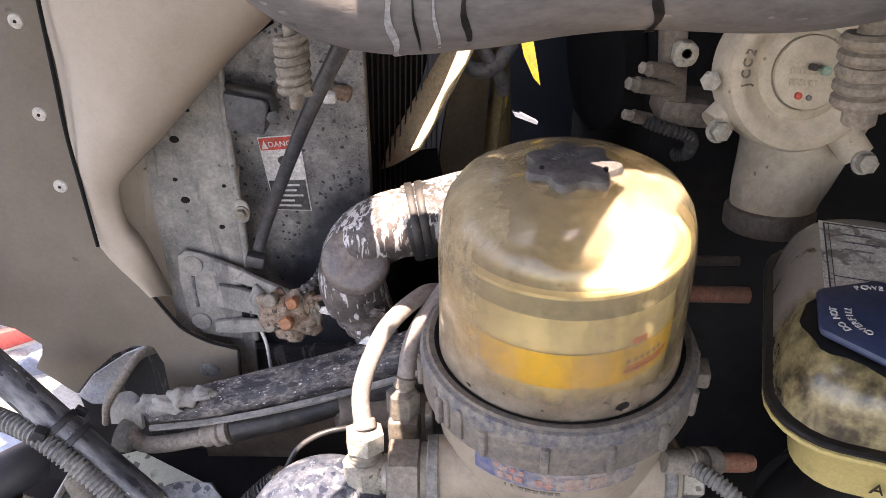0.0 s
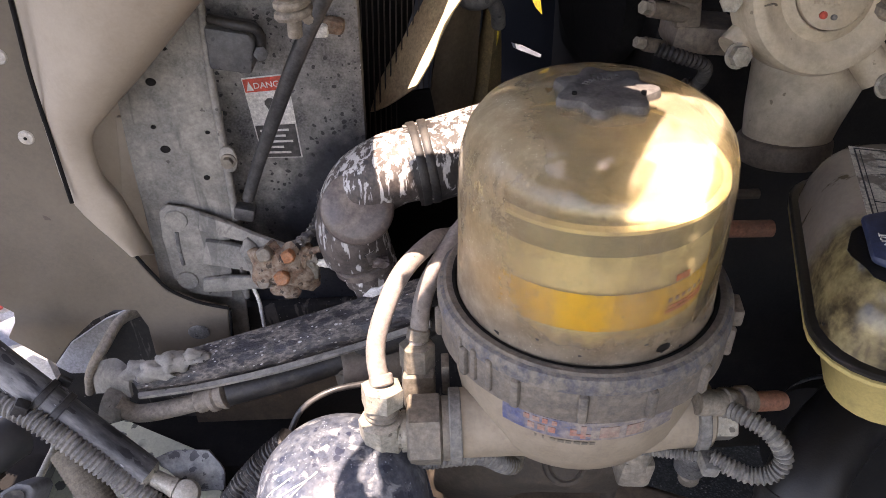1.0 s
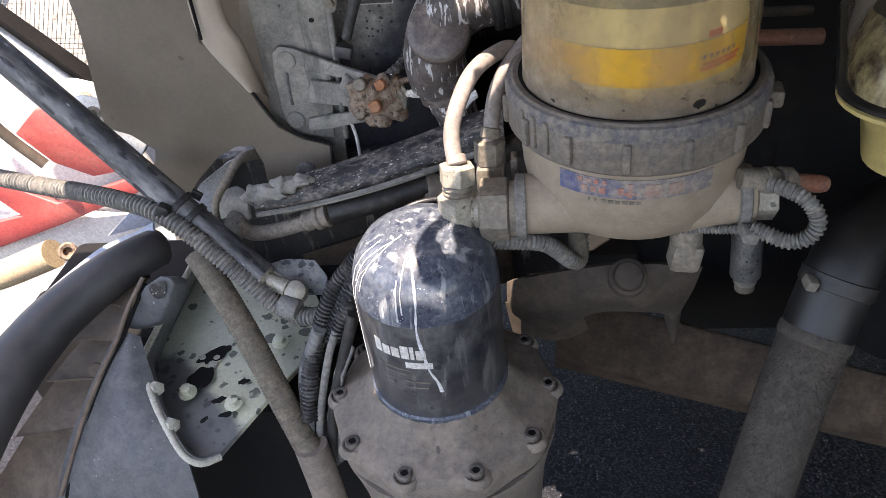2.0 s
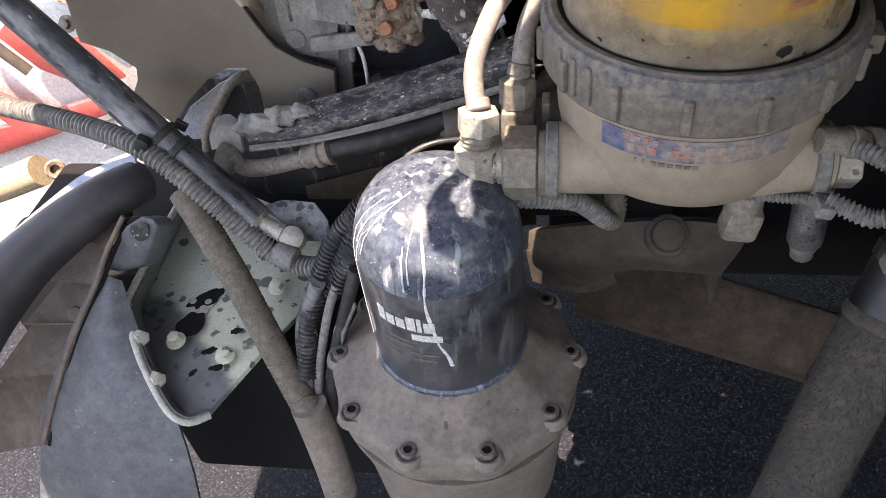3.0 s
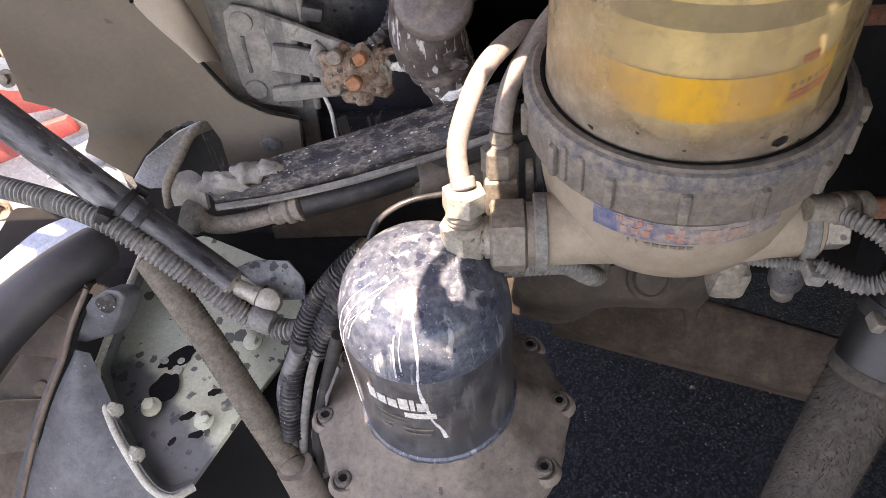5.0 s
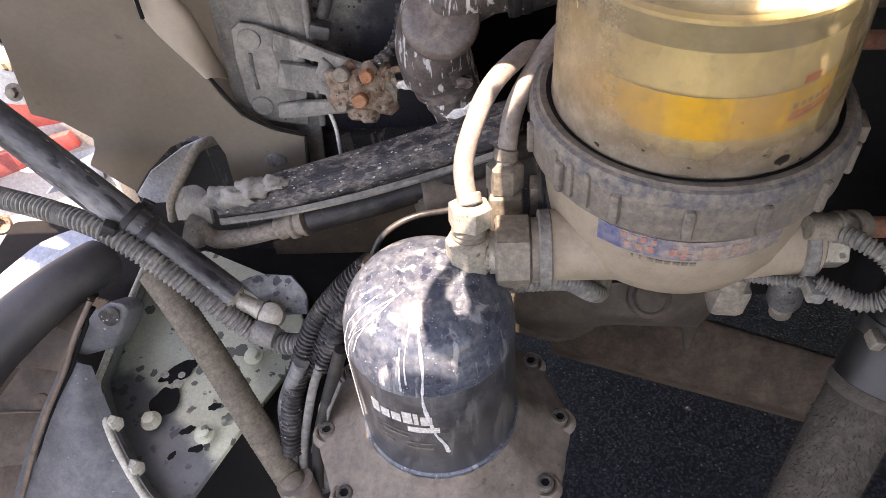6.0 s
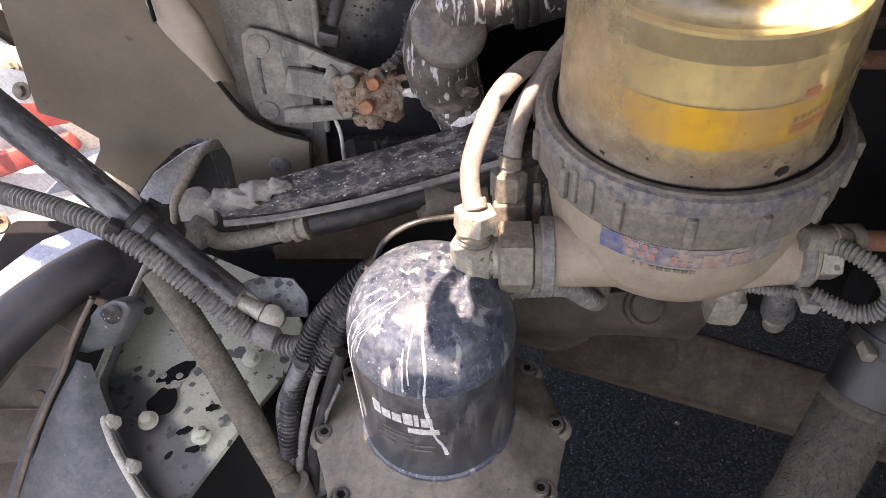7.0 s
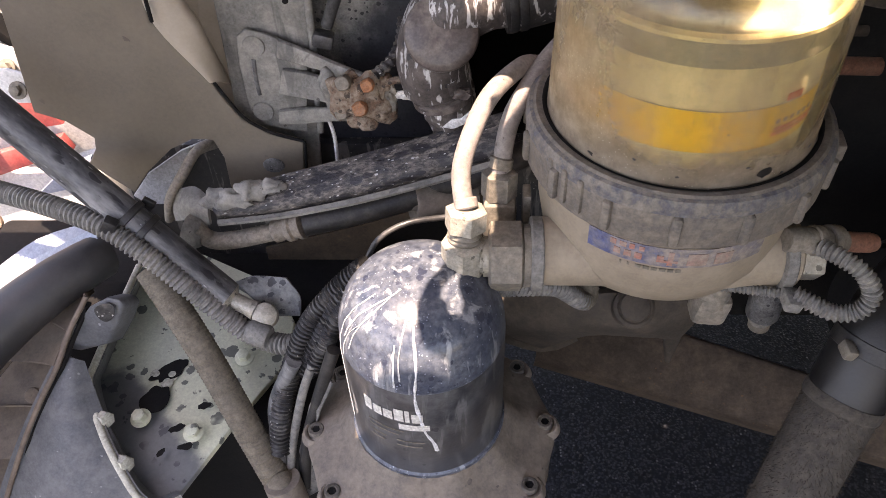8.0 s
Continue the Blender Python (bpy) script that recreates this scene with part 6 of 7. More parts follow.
part("hub_ring", lathe([(0.009, -0.006), (0.0145, -0.004), (0.015, 0.003), (0.012, 0.006), (0.0075, 0.004), (0.006, -0.003), (0.0, -0.003)], along((-0.722, 0.775, 0.512), (-0.523, 0.500, 0.704)), 24), "rust", hood, "rusty ring")
grille = thing("sunlit_rail", (-0.75, 0.9, 0.95), "pale sunlit steel rail with bolts at the truck's nose", "rail")
part("rail", slab([(-0.774, 0.800, 0.972), (-0.816, 0.800, 0.904), (-0.706, 0.800, 0.806), (-0.557, 0.800, 0.659), (-0.538, 0.800, 0.681), (-0.563, 0.800, 0.722), (-0.580, 0.800, 0.753), (-0.679, 0.800, 0.859)], 0.02, AWAY, 0.004), "white", grille, "pale rail")
part("dark_edge", slab([(-0.763, 0.795, 0.984), (-0.768, 0.795, 0.975), (-0.673, 0.795, 0.865), (-0.581, 0.795, 0.762), (-0.576, 0.795, 0.774), (-0.668, 0.795, 0.875)], 0.03, AWAY, 0.002), "void", grille, "dark rail edge")
for at, w_ in (((-0.542, 0.71, 0.798), 0.026), ((-0.507, 0.66, 0.802), 0.022)):
    at = Vector(at)
    part("tab", slab([at + Vector((-2.6 * w_, 0.004, 0.9 * w_)), at + Vector((0.5 * w_, 0.004, w_)), at + Vector((1.1 * w_, 0.004, -0.3 * w_)), at + Vector((0.4 * w_, 0.004, -w_)), at + Vector((-2.6 * w_, 0.004, -0.3 * w_))], 0.004, AWAY, 0.001, rounds=1), "white", grille, "pale bolted tab")
    bolt("bolt", at, at - Vector((0, 1, -0.5)), 0.0055, 0.007, "fitting_dull", grille, 0.009)
gm0, gmx, gmy = Vector((-0.853, 1.050, 0.840)), Vector((-0.665, 1.050, 0.825)), Vector((-0.952, 1.050, 0.645))
ux_, uy_ = (gmx - gm0) / 24, (gmy - gm0) / 24
mesh_bm = bmesh.new()
for k in range(-14, 25):
    tube([gm0 + ux_ * k - uy_ * 14, gm0 + ux_ * k + uy_ * 30], 0.0007, 4, 1.0, mesh_bm)
    tube([gm0 + uy_ * k - ux_ * 14, gm0 + uy_ * k + ux_ * 30], 0.0007, 4, 1.0, mesh_bm)
part("wire_mesh", mesh_bm, "grey_dark", grille, "fine dark wire mesh")
# rubble sheet leans back so that the sun brightens it
part("rubble_sheet", sheet([[gm0 + ux_ * a_ + uy_ * b_ + Vector((0, 0.04 + 0.016 * (30 - b_) + 0.02 * math.sin(3.1 * a_ + b_ * 1.7), 0)) for a_ in range(-14, 31, 4)] for b_ in range(-14, 31, 4)], 0.004), "rubble", grille, "pale rubble sheet behind the mesh, tilted to catch the sun")

# ---------------------------------------------------------------- engine side
duct = thing("intake_duct", (0.1, 0.50, 1.2), "large grey rubber intake duct with pale scuffs", "duct")
part("pipe", tube([(-0.103, 0.470, 1.207), (-0.063, 0.475, 1.175), (-0.022, 0.480, 1.162), (0.032, 0.480, 1.165), (0.081, 0.480, 1.172), (0.129, 0.480, 1.175), (0.194, 0.480, 1.172), (0.241, 0.480, 1.175), (0.316, 0.480, 1.191)], 0.034, 32), "duct", duct, "large dusty rubber pipe", angle=70)
dline = [Vector(p) for p in ((-0.022, 0.480, 1.162), (0.032, 0.480, 1.165), (0.081, 0.480, 1.172), (0.129, 0.480, 1.175))]
for f0, wd, mt in ((0.0, 0.004, "splash_white"), (0.028, 0.0018, "splash_white"), (0.045, 0.0035, "black"), (0.156, 0.005, "black"), (0.016, 0.0015, "black")):
    p0 = dline[0].lerp(dline[3], f0 / 0.16)
    mm = along(p0, p0 + (dline[3] - dline[0]))
    bm = bmesh.new()
    grid_faces(bm, [[mm @ Vector((0.0352 * math.cos(a), 0.0352 * math.sin(a), wd * (k + 0.35 * math.sin(7 * a + k)))) for a in [radians(b) for b in range(-200, 20, 10)]] for k in (0, 1)], closed_u=False)
    bmesh.ops.solidify(bm, geom=list(bm.faces), thickness=0.0008)
    part("streak", bm, mt, duct, "pale paint streak" if mt == "splash_white" else "dark stain")
sp2 = thing("coil_spring", (0.284, 0.500, 1.076), "dusty thick coil spring beside the intake duct", "spring")
a, b = Vector((0.282, 0.500, 1.080)), Vector((0.275, 0.495, 1.131))
part("core", tube([a + (a - b) * 0.2, a, b, (0.28, 0.485, 1.165)], 0.011, 12), "spring", sp2)
coil = [a + (b - a) * (i / 80) + Vector((0.0145 * math.cos(2 * math.pi * 5 * i / 80), 0.0145 * math.sin(2 * math.pi * 5 * i / 80), 0)) for i in range(81)]
part("coil", tube(coil, 0.0056, 8, 0.01), "spring", sp2, "thick dusty coil")

comp = thing("engine_front_housing", (0.314, 0.660, 0.981), "tan dusty cast engine housing with a round disc and bolts", "engine housing")
disc = Vector((0.303, 0.632, 1.055))
mdisc = along(disc, disc - Vector((-0.10, 1.0, -0.28))) @ Matrix.Scale(0.80, 4)
part("disc", lathe([(0.0, -0.004), (0.0375, -0.004), (0.0375, 0.001), (0.036, 0.002), (0.0, 0.002)], mdisc, 56), "housing", comp, "round cast disc")
part("ring", lathe([(0.083, -0.05), (0.084, -0.012), (0.081, -0.004), (0.073, 0.0), (0.066, -0.001), (0.058, -0.008), (0.050, -0.010), (0.0435, -0.004), (0.040, -0.002), (0.0385, -0.003), (0.0385, -0.02)], mdisc, 64), "housing", comp, "cast ring with a rounded groove")
part("neck", tube([(0.346, 0.715, 0.984), (0.328, 0.690, 0.946), (0.315, 0.670, 0.926), (0.310, 0.660, 0.901)], (0.056, 0.036), 32), "housing", comp, "cast neck", angle=70)
part("neck_collar", lathe([(0.034, 0), (0.0395, 0.001), (0.0415, 0.004), (0.0415, 0.020), (0.039, 0.023)], along((0.310, 0.662, 0.914), (0.310, 0.655, 0.875)), 40), "valve", comp, "dark brown collar round the neck")
for px in ((0.238, 0.635, 1.003), (0.361, 0.620, 0.979)):
    at = Vector(px)
    ear = part("ear", tube([at + (disc - at) * 0.5 + Vector((0, 0.03, 0)), at + Vector((0, 0.012, 0))], 0.0145, 16), "housing", comp)
    bolt("bolt", at, at - Vector((-0.1, 1, -0.28)), 0.0088, 0.009, "brass", comp, 0.0108)
bolt("bolt", (0.228, 0.645, 1.044), (0.115, 0.300, 1.174), 0.0088, 0.010, "brass", comp)
for px, mt, r in (((0.2945, 0.6235, 1.0385), "signred", 0.0030), ((0.3035, 0.6235, 1.0365), "grey_dark", 0.0022), ((0.3020, 0.6225, 1.0630), "black", 0.0028), ((0.3120, 0.6225, 1.0600), "paint_green", 0.0040)):
    at = Vector(px)
    part("paint_dot", lathe([(r, -0.006), (r, 0.0008), (0.0, 0.001)], along(at, at - Vector((-0.1, 1, -0.28))), 14), mt, comp)
for k, ch in enumerate("JCC2"):
    aa = radians(188 - 9.5 * k)
    lm = mdisc @ Matrix.Translation((0.0668 * math.cos(aa), 0.0668 * math.sin(aa), 0.0002)) @ Matrix.Rotation(aa - math.pi / 2, 4, "Z")
    words("cast_letter", ch, lm, 0.0135, "flange", comp, 0.0016)
for row, n in ((0.004, 8), (-0.008, 6)):
    for k in range(n):
        part("cast_mark", box(mdisc @ Matrix.Translation((-0.020 + 0.0052 * k, row - 0.0006 * k, 0.0022)), (0.0034, 0.0065, 0.0012), 0.0004), "housing", comp, "worn cast mark")
# small valve gear beside it
vg = thing("valve_assembly", (0.202, 0.680, 1.017), "dusty cast valve assembly with lever, bolts and a corrugated lead", "valve")
part("body", box(Matrix.Translation((0.228, 0.700, 0.999)) @ Matrix.Rotation(0.1, 4, "Y"), (0.062, 0.05, 0.026), 0.006), "valve", vg)
part("post", box(Matrix.Translation((0.205, 0.690, 1.050)) @ Matrix.Rotation(-0.12, 4, "Y"), (0.022, 0.025, 0.085), 0.004), "valve", vg)
at = Vector((0.210, 0.665, 1.061))
part("eye_lug", slab([at + Vector((-0.011, 0, -0.012)), at + Vector((0.005, 0, -0.013)), at + Vector((0.011, 0, -0.006)), at + Vector((0.010, 0, 0.008)), at + Vector((-0.010, 0, 0.011))], 0.012, AWAY, 0.002, rounds=1), "brass", vg, "pale lug")
part("eye_hole", lathe([(0.0042, -0.004), (0.0042, 0.001), (0.0032, 0.0)], along(at, at - Vector((0, 1, 0))), 16), "void", vg)
for p0, p1, r in (((0.180, 0.665, 1.048), (0.212, 0.680, 1.038), 0.0068), ((0.170, 0.665, 1.034), (0.204, 0.680, 1.023), 0.0072), ((0.172, 0.675, 1.000), (0.190, 0.680, 0.994), 0.0062)):
    part("stub", tube([p0, p1], r, 16), "valve", vg)
    bolt("stub_bolt", p0, Vector(p0) * 2 - Vector(p1), r * 0.8, 0.009, "fitting_dull", vg)
solo("corrugated_lead", tube([(0.184, 0.675, 0.995), (0.204, 0.670, 0.989), (0.227, 0.672, 0.979), (0.232, 0.690, 0.955), (0.221, 0.700, 0.948)], 0.0050, 12, ribs=(0.0042, 0.0016)), "black", "black corrugated lead below the valve assembly", "conduit")

# fan, shroud and the dark bay behind
fan = thing("cooling_fan", (0.1, 0.95, 0.95), "dark cooling fan with yellow painted blades", "fan")
part("blade", sheet([[(0.005, 0.840, 1.039), (0.029, 0.850, 1.023), (0.047, 0.880, 1.013)], [(0.004, 0.840, 0.982), (0.023, 0.850, 0.965), (0.042, 0.880, 0.946)], [(-0.010, 0.840, 0.914), (0.012, 0.850, 0.894), (0.037, 0.880, 0.872)], [(-0.018, 0.840, 0.839), (0.004, 0.850, 0.834), (0.025, 0.880, 0.817)]], 0.004), "fan_brown", fan, "dusty brown blade")
part("blade", sheet([[(0.052, 0.905, 1.000), (0.060, 0.895, 0.998), (0.067, 0.915, 0.995)], [(0.054, 0.905, 0.946), (0.061, 0.890, 0.947), (0.068, 0.915, 0.948)], [(0.045, 0.905, 0.900), (0.058, 0.890, 0.903), (0.070, 0.915, 0.905)], [(0.030, 0.905, 0.835), (0.052, 0.890, 0.838), (0.071, 0.915, 0.840)]], 0.004), "yellow_dull", fan, "dusty yellow blade")
part("blade", sheet([[(0.002, 0.790, 1.036), (0.013, 0.768, 1.038), (0.026, 0.752, 1.038)], [(-0.027, 0.790, 0.988), (-0.011, 0.768, 0.996), (0.008, 0.752, 1.003)], [(-0.057, 0.790, 0.938), (-0.035, 0.768, 0.953), (-0.010, 0.752, 0.968)], [(-0.088, 0.790, 0.886), (-0.060, 0.768, 0.905), (-0.028, 0.752, 0.932)]], 0.003), "grip_tan", fan, "dusty tan blade")
part("spider_arm", tube([(0.012, 0.800, 1.012), (0.030, 0.790, 1.003), (0.050, 0.795, 1.006), (0.068, 0.810, 1.026)], 0.0085, 14), "bracket_dark", fan, "dark grey fan arm", angle=70)
part("spider_arm", tube([(0.030, 0.800, 1.045), (0.040, 0.795, 1.020), (0.056, 0.800, 0.992), (0.060, 0.815, 0.970)], 0.0075, 14), "bracket_dark", fan, "dark grey fan arm", angle=70)
# narrow pale strip; the streak of sun is put into its colour
part("blade_edge", sheet([[(0.021, 0.690, 1.073), (0.030, 0.682, 1.075)], [(0.010, 0.690, 1.047), (0.021, 0.682, 1.049)], [(-0.002, 0.688, 1.019), (0.002, 0.682, 1.020)], [(-0.017, 0.688, 0.991), (-0.009, 0.682, 0.992)], [(-0.032, 0.688, 0.960), (-0.024, 0.682, 0.966)]], 0.002), "media", fan, "pale strip added for the sun streak on the leading edge")
part("blade_tip", slab([(0.064, 0.740, 1.057), (0.071, 0.740, 1.057), (0.076, 0.740, 1.035), (0.086, 0.740, 1.013), (0.093, 0.740, 1.005), (0.089, 0.740, 1.028), (0.083, 0.740, 1.057)], 0.003, AWAY, 0), "yellow", fan, "bright yellow blade tip")
part("blade_edge", tube([(0.059, 0.895, 0.947), (0.065, 0.895, 0.933), (0.062, 0.895, 0.914)], 0.004, 8), "yellow", fan)
part("hub", lathe([(0.05, 0), (0.08, 0.02), (0.08, 0.09)], along((0.16, 0.99, 0.93), (0.26, 0.99, 0.93)), 32), "void", fan)
shr = thing("fan_shroud", (0.0, 0.8, 0.9), "black plastic fan shroud edge", "fan shroud")
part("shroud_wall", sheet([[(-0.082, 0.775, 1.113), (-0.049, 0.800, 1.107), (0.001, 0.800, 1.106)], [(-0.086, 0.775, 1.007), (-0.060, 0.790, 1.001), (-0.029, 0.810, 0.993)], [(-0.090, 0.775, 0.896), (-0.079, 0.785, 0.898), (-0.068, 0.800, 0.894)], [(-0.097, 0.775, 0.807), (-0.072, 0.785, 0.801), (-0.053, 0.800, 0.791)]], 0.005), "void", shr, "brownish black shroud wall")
for k in range(15):
    part("fin", box(Matrix.Translation((-0.0890 + 0.0056 * k, 0.7690 + 0.0019 * k, 0.985)) @ Matrix.Rotation(radians(3), 4, "Y"), (0.0014, 0.008, 0.34), 0.0), "fin", shr)
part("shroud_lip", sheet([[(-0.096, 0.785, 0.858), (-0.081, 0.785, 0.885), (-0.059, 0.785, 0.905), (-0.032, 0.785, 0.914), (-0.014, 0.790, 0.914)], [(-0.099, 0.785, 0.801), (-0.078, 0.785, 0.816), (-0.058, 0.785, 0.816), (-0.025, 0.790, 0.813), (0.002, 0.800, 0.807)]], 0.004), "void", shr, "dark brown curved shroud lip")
# pale tab stands in for a glint in the dark bay
part("glint_tab", slab([(0.066, 0.720, 0.986), (0.076, 0.720, 0.983), (0.091, 0.720, 0.975), (0.090, 0.720, 0.972), (0.068, 0.720, 0.981)], 0.03, (0, 0.9, -0.3), 0), "bluegrey", shr, "thin pale tab painted as a glint")
# big black block fills the bay; its shade is put into the colour
eng = thing("engine_block", (0.5, 1.1, 0.4), "engine block kept near black for the bay's deep shade", "engine")
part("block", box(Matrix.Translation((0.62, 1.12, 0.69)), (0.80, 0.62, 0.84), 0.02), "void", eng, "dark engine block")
part("pulley", lathe([(0.07, 0), (0.085, 0.008), (0.078, 0.016), (0.085, 0.024), (0.085, 0.05), (0.03, 0.055)], along((0.22, 0.93, 0.97), (0.15, 0.91, 0.97)), 48), "void", eng, "black pulley")
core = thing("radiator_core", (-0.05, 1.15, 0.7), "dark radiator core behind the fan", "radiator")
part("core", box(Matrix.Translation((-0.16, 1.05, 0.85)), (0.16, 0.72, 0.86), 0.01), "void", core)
# plain wall added behind everything to close the bay and keep daylight out
bwall = box(Matrix.Translation((0.35, 1.9, 0.95)), (2.6, 0.04, 1.3), 0.01)
solo("bay_wall", bwall, "navy", "plain dark wall added to close off the engine bay", "bay wall", kind="structure")

# ---------------------------------------------------------------- steering fluid reservoir
res = thing("fluid_reservoir", (0.30, 0.48, 0.86), "yellowed grimy fluid reservoir with a navy hexagonal cap", "reservoir")
RM = Matrix.Translation((0.215, 0.372, 0)) @ Matrix.Rotation(radians(-18), 4, "Z")


def rounded(x0, x1, y0, y1, r, z, n=6):
    pts = []
    for cx, cy, a0 in ((x1 - r, y0 + r, -90), (x1 - r, y1 - r, 0), (x0 + r, y1 - r, 90), (x0 + r, y0 + r, 180)):
        for k in range(n + 1):
            a = radians(a0 + 90 * k / n)
            pts.append(RM @ Vector((cx + r * math.cos(a), cy + r * math.sin(a), z)))
    return pts


def shell(steps):
    bm = bmesh.new()
    grid_faces(bm, [rounded(i, 0.20 - i, i, 0.235 - i, max(0.016, 0.045 - i * 0.4), z) for i, z in steps])
    bmesh.ops.recalc_face_normals(bm, faces=bm.faces)
    return bm


part("lower_shell", shell(((0.034, 0.842), (0.026, 0.848), (0.022, 0.878), (0.008, 0.900), (0.002, 0.908), (0.002, 0.911))), "reservoir", res, "yellowed lower shell")
part("seam_flange", shell(((-0.002, 0.9105), (-0.0035, 0.9115), (-0.0035, 0.9135), (-0.002, 0.9150))), "grimy_black", res, "black grimy seam flange")
part("seam_bead", shell(((0.000, 0.9045), (-0.0025, 0.9055), (-0.0025, 0.9085), (0.000, 0.9095))), "reservoir", res)
part("upper_shell", shell(((0.003, 0.9145), (0.006, 0.932), (0.011, 0.947), (0.018, 0.957), (0.027, 0.963), (0.040, 0.966))), "reservoir_top", res, "grimy yellowed upper shell", angle=70)
mc = RM @ Matrix.Translation((0.0590, 0.0600, 0.9550)) @ Matrix.Rotation(radians(30), 4, "Z")
part("filler_neck", lathe([(0.036, -0.01), (0.034, 0.014)], mc, 32), "grimy_black", res)
hexcap = part("cap", slab([mc @ Vector((0.0462 * math.cos(radians(60 * k)), 0.0462 * math.sin(radians(60 * k)), 0.0125)) for k in range(6)], 0.007, mc.to_3x3() @ Vector((0, 0, 1)), 0.0038), "blueplastic", res, "navy hexagonal cap with white lettering")
flat_m = mc @ Matrix.Translation((0, 0, 0.0197)) @ Matrix.Rotation(radians(-12), 4, "Z")
for txt, rad, a0, gap in (("DO NOT", 0.0315, 200, 7.4), ("OVERFILL", 0.0225, 220, 9.2), ("POWER", 0.0325, 100, 9.0)):
    for k, ch in enumerate(txt):
        aa = a0 - k * gap
        if ch != " ":
            words("cap_letter", ch, flat_m @ Matrix.Translation((rad * math.cos(radians(aa)), rad * math.sin(radians(aa)), 0)) @ Matrix.Rotation(radians(aa - 90), 4, "Z"), 0.0062, "signwhite", hexcap)
part("oil_pool", slab([mc @ Vector((0.050 * math.cos(radians(18 * k)) * (1 + 0.45 * noise.noise((k * 0.9, 3.1, 0))), 0.047 * math.sin(radians(18 * k)) * (1 + 0.45 * noise.noise((k * 0.9, 7.7, 0))), 0.0113)) for k in range(20)], 0.0004, (0, 0, 1), 0, rounds=1), "grimy_black", res, "black oil stain round the cap")
LZ = 0.9664


def flat_patch(x0, x1, y0, y1, lift):
    return slab([RM @ Vector(p) for p in ((x0, y0, LZ + lift), (x1, y0, LZ + lift), (x1, y1, LZ + lift), (x0, y1, LZ + lift))], 0.0004, (0, 0, 1), 0)


paper = part("paper_label", flat_patch(0.026, 0.16, 0.078, 0.19, 0.0), "paper", res, "stained white paper label")
for q in ((0.029, 0.0300, 0.081, 0.187), (0.0325, 0.0330, 0.084, 0.184), (0.029, 0.16, 0.081, 0.082), (0.033, 0.16, 0.112, 0.1126), (0.029, 0.16, 0.186, 0.187)):
    part("label_border", flat_patch(*q, 0.0005), "signblack", paper)
for k in range(3):
    part("text_bar", flat_patch(0.042, 0.062 + 0.005 * (k % 2), 0.150 + 0.011 * k, 0.1515 + 0.011 * k, 0.0005), "grey_dark", paper, "worn grey text bar")
part("stain", flat_patch(0.092, 0.16, 0.120, 0.172, 0.0008), "grimy_black", paper, "black oil stain on the label")
part("green_print", flat_patch(0.082, 0.14, 0.083, 0.108, 0.0008), "green_ink", paper)
words("mould_code", "A14", RM @ Matrix.Translation((0.085, 0.0205, 0.863)) @ Matrix.Rotation(radians(90), 4, "X"), 0.013, "grimy_black", res)

for p0, p1, r in (((0.17, 0.545, 0.8955), (0.260, 0.549, 0.890), 0.0072), ((0.17, 0.585, 0.902), (0.262, 0.589, 0.898), 0.0045)):
    solo("copper_pipe", tube([p0, Vector(p0).lerp(Vector(p1), 0.5), p1], r, 14), "copper" if r > 0.005 else "beam", "dull copper pipe between filter and reservoir", "pipe", "copper pipes")

# ---------------------------------------------------------------- underneath
cst = thing("engine_mount", (0.095, 0.560, 0.577), "dusty brown cast engine mount with a bolt recess", "engine mount")
part("web", sheet([
    [(-0.021, 0.560, 0.613), (0.038, 0.530, 0.652), (0.101, 0.520, 0.667), (0.175, 0.530, 0.653)],
    [(-0.018, 0.550, 0.579), (0.045, 0.520, 0.625), (0.106, 0.510, 0.642), (0.167, 0.525, 0.633)],
    [(0.025, 0.560, 0.537), (0.066, 0.530, 0.599), (0.115, 0.520, 0.609), (0.156, 0.530, 0.591)]], 0.012), "beam", cst, "cast web")
part("pedestal", sheet([[(-0.026, 0.600, 0.558), (0.024, 0.580, 0.572), (0.049, 0.580, 0.567)], [(-0.018, 0.600, 0.507), (0.027, 0.580, 0.512), (0.060, 0.590, 0.520)]], 0.02), "beam", cst)
at = Vector((0.099, 0.497, 0.665))
part("bolt_recess", lathe([(0.020, -0.010), (0.0195, 0.002), (0.0165, 0.004), (0.0145, 0.003), (0.0135, 0.007), (0.006, 0.009), (0.0, 0.009)], along(at, at + Vector((0, -0.6, 0.8))), 28), "beam", cst)
part("claw", tube([(0.152, 0.530, 0.600), (0.155, 0.530, 0.577), (0.160, 0.535, 0.531)], (0.012, 0.003), 10), "beam", cst)
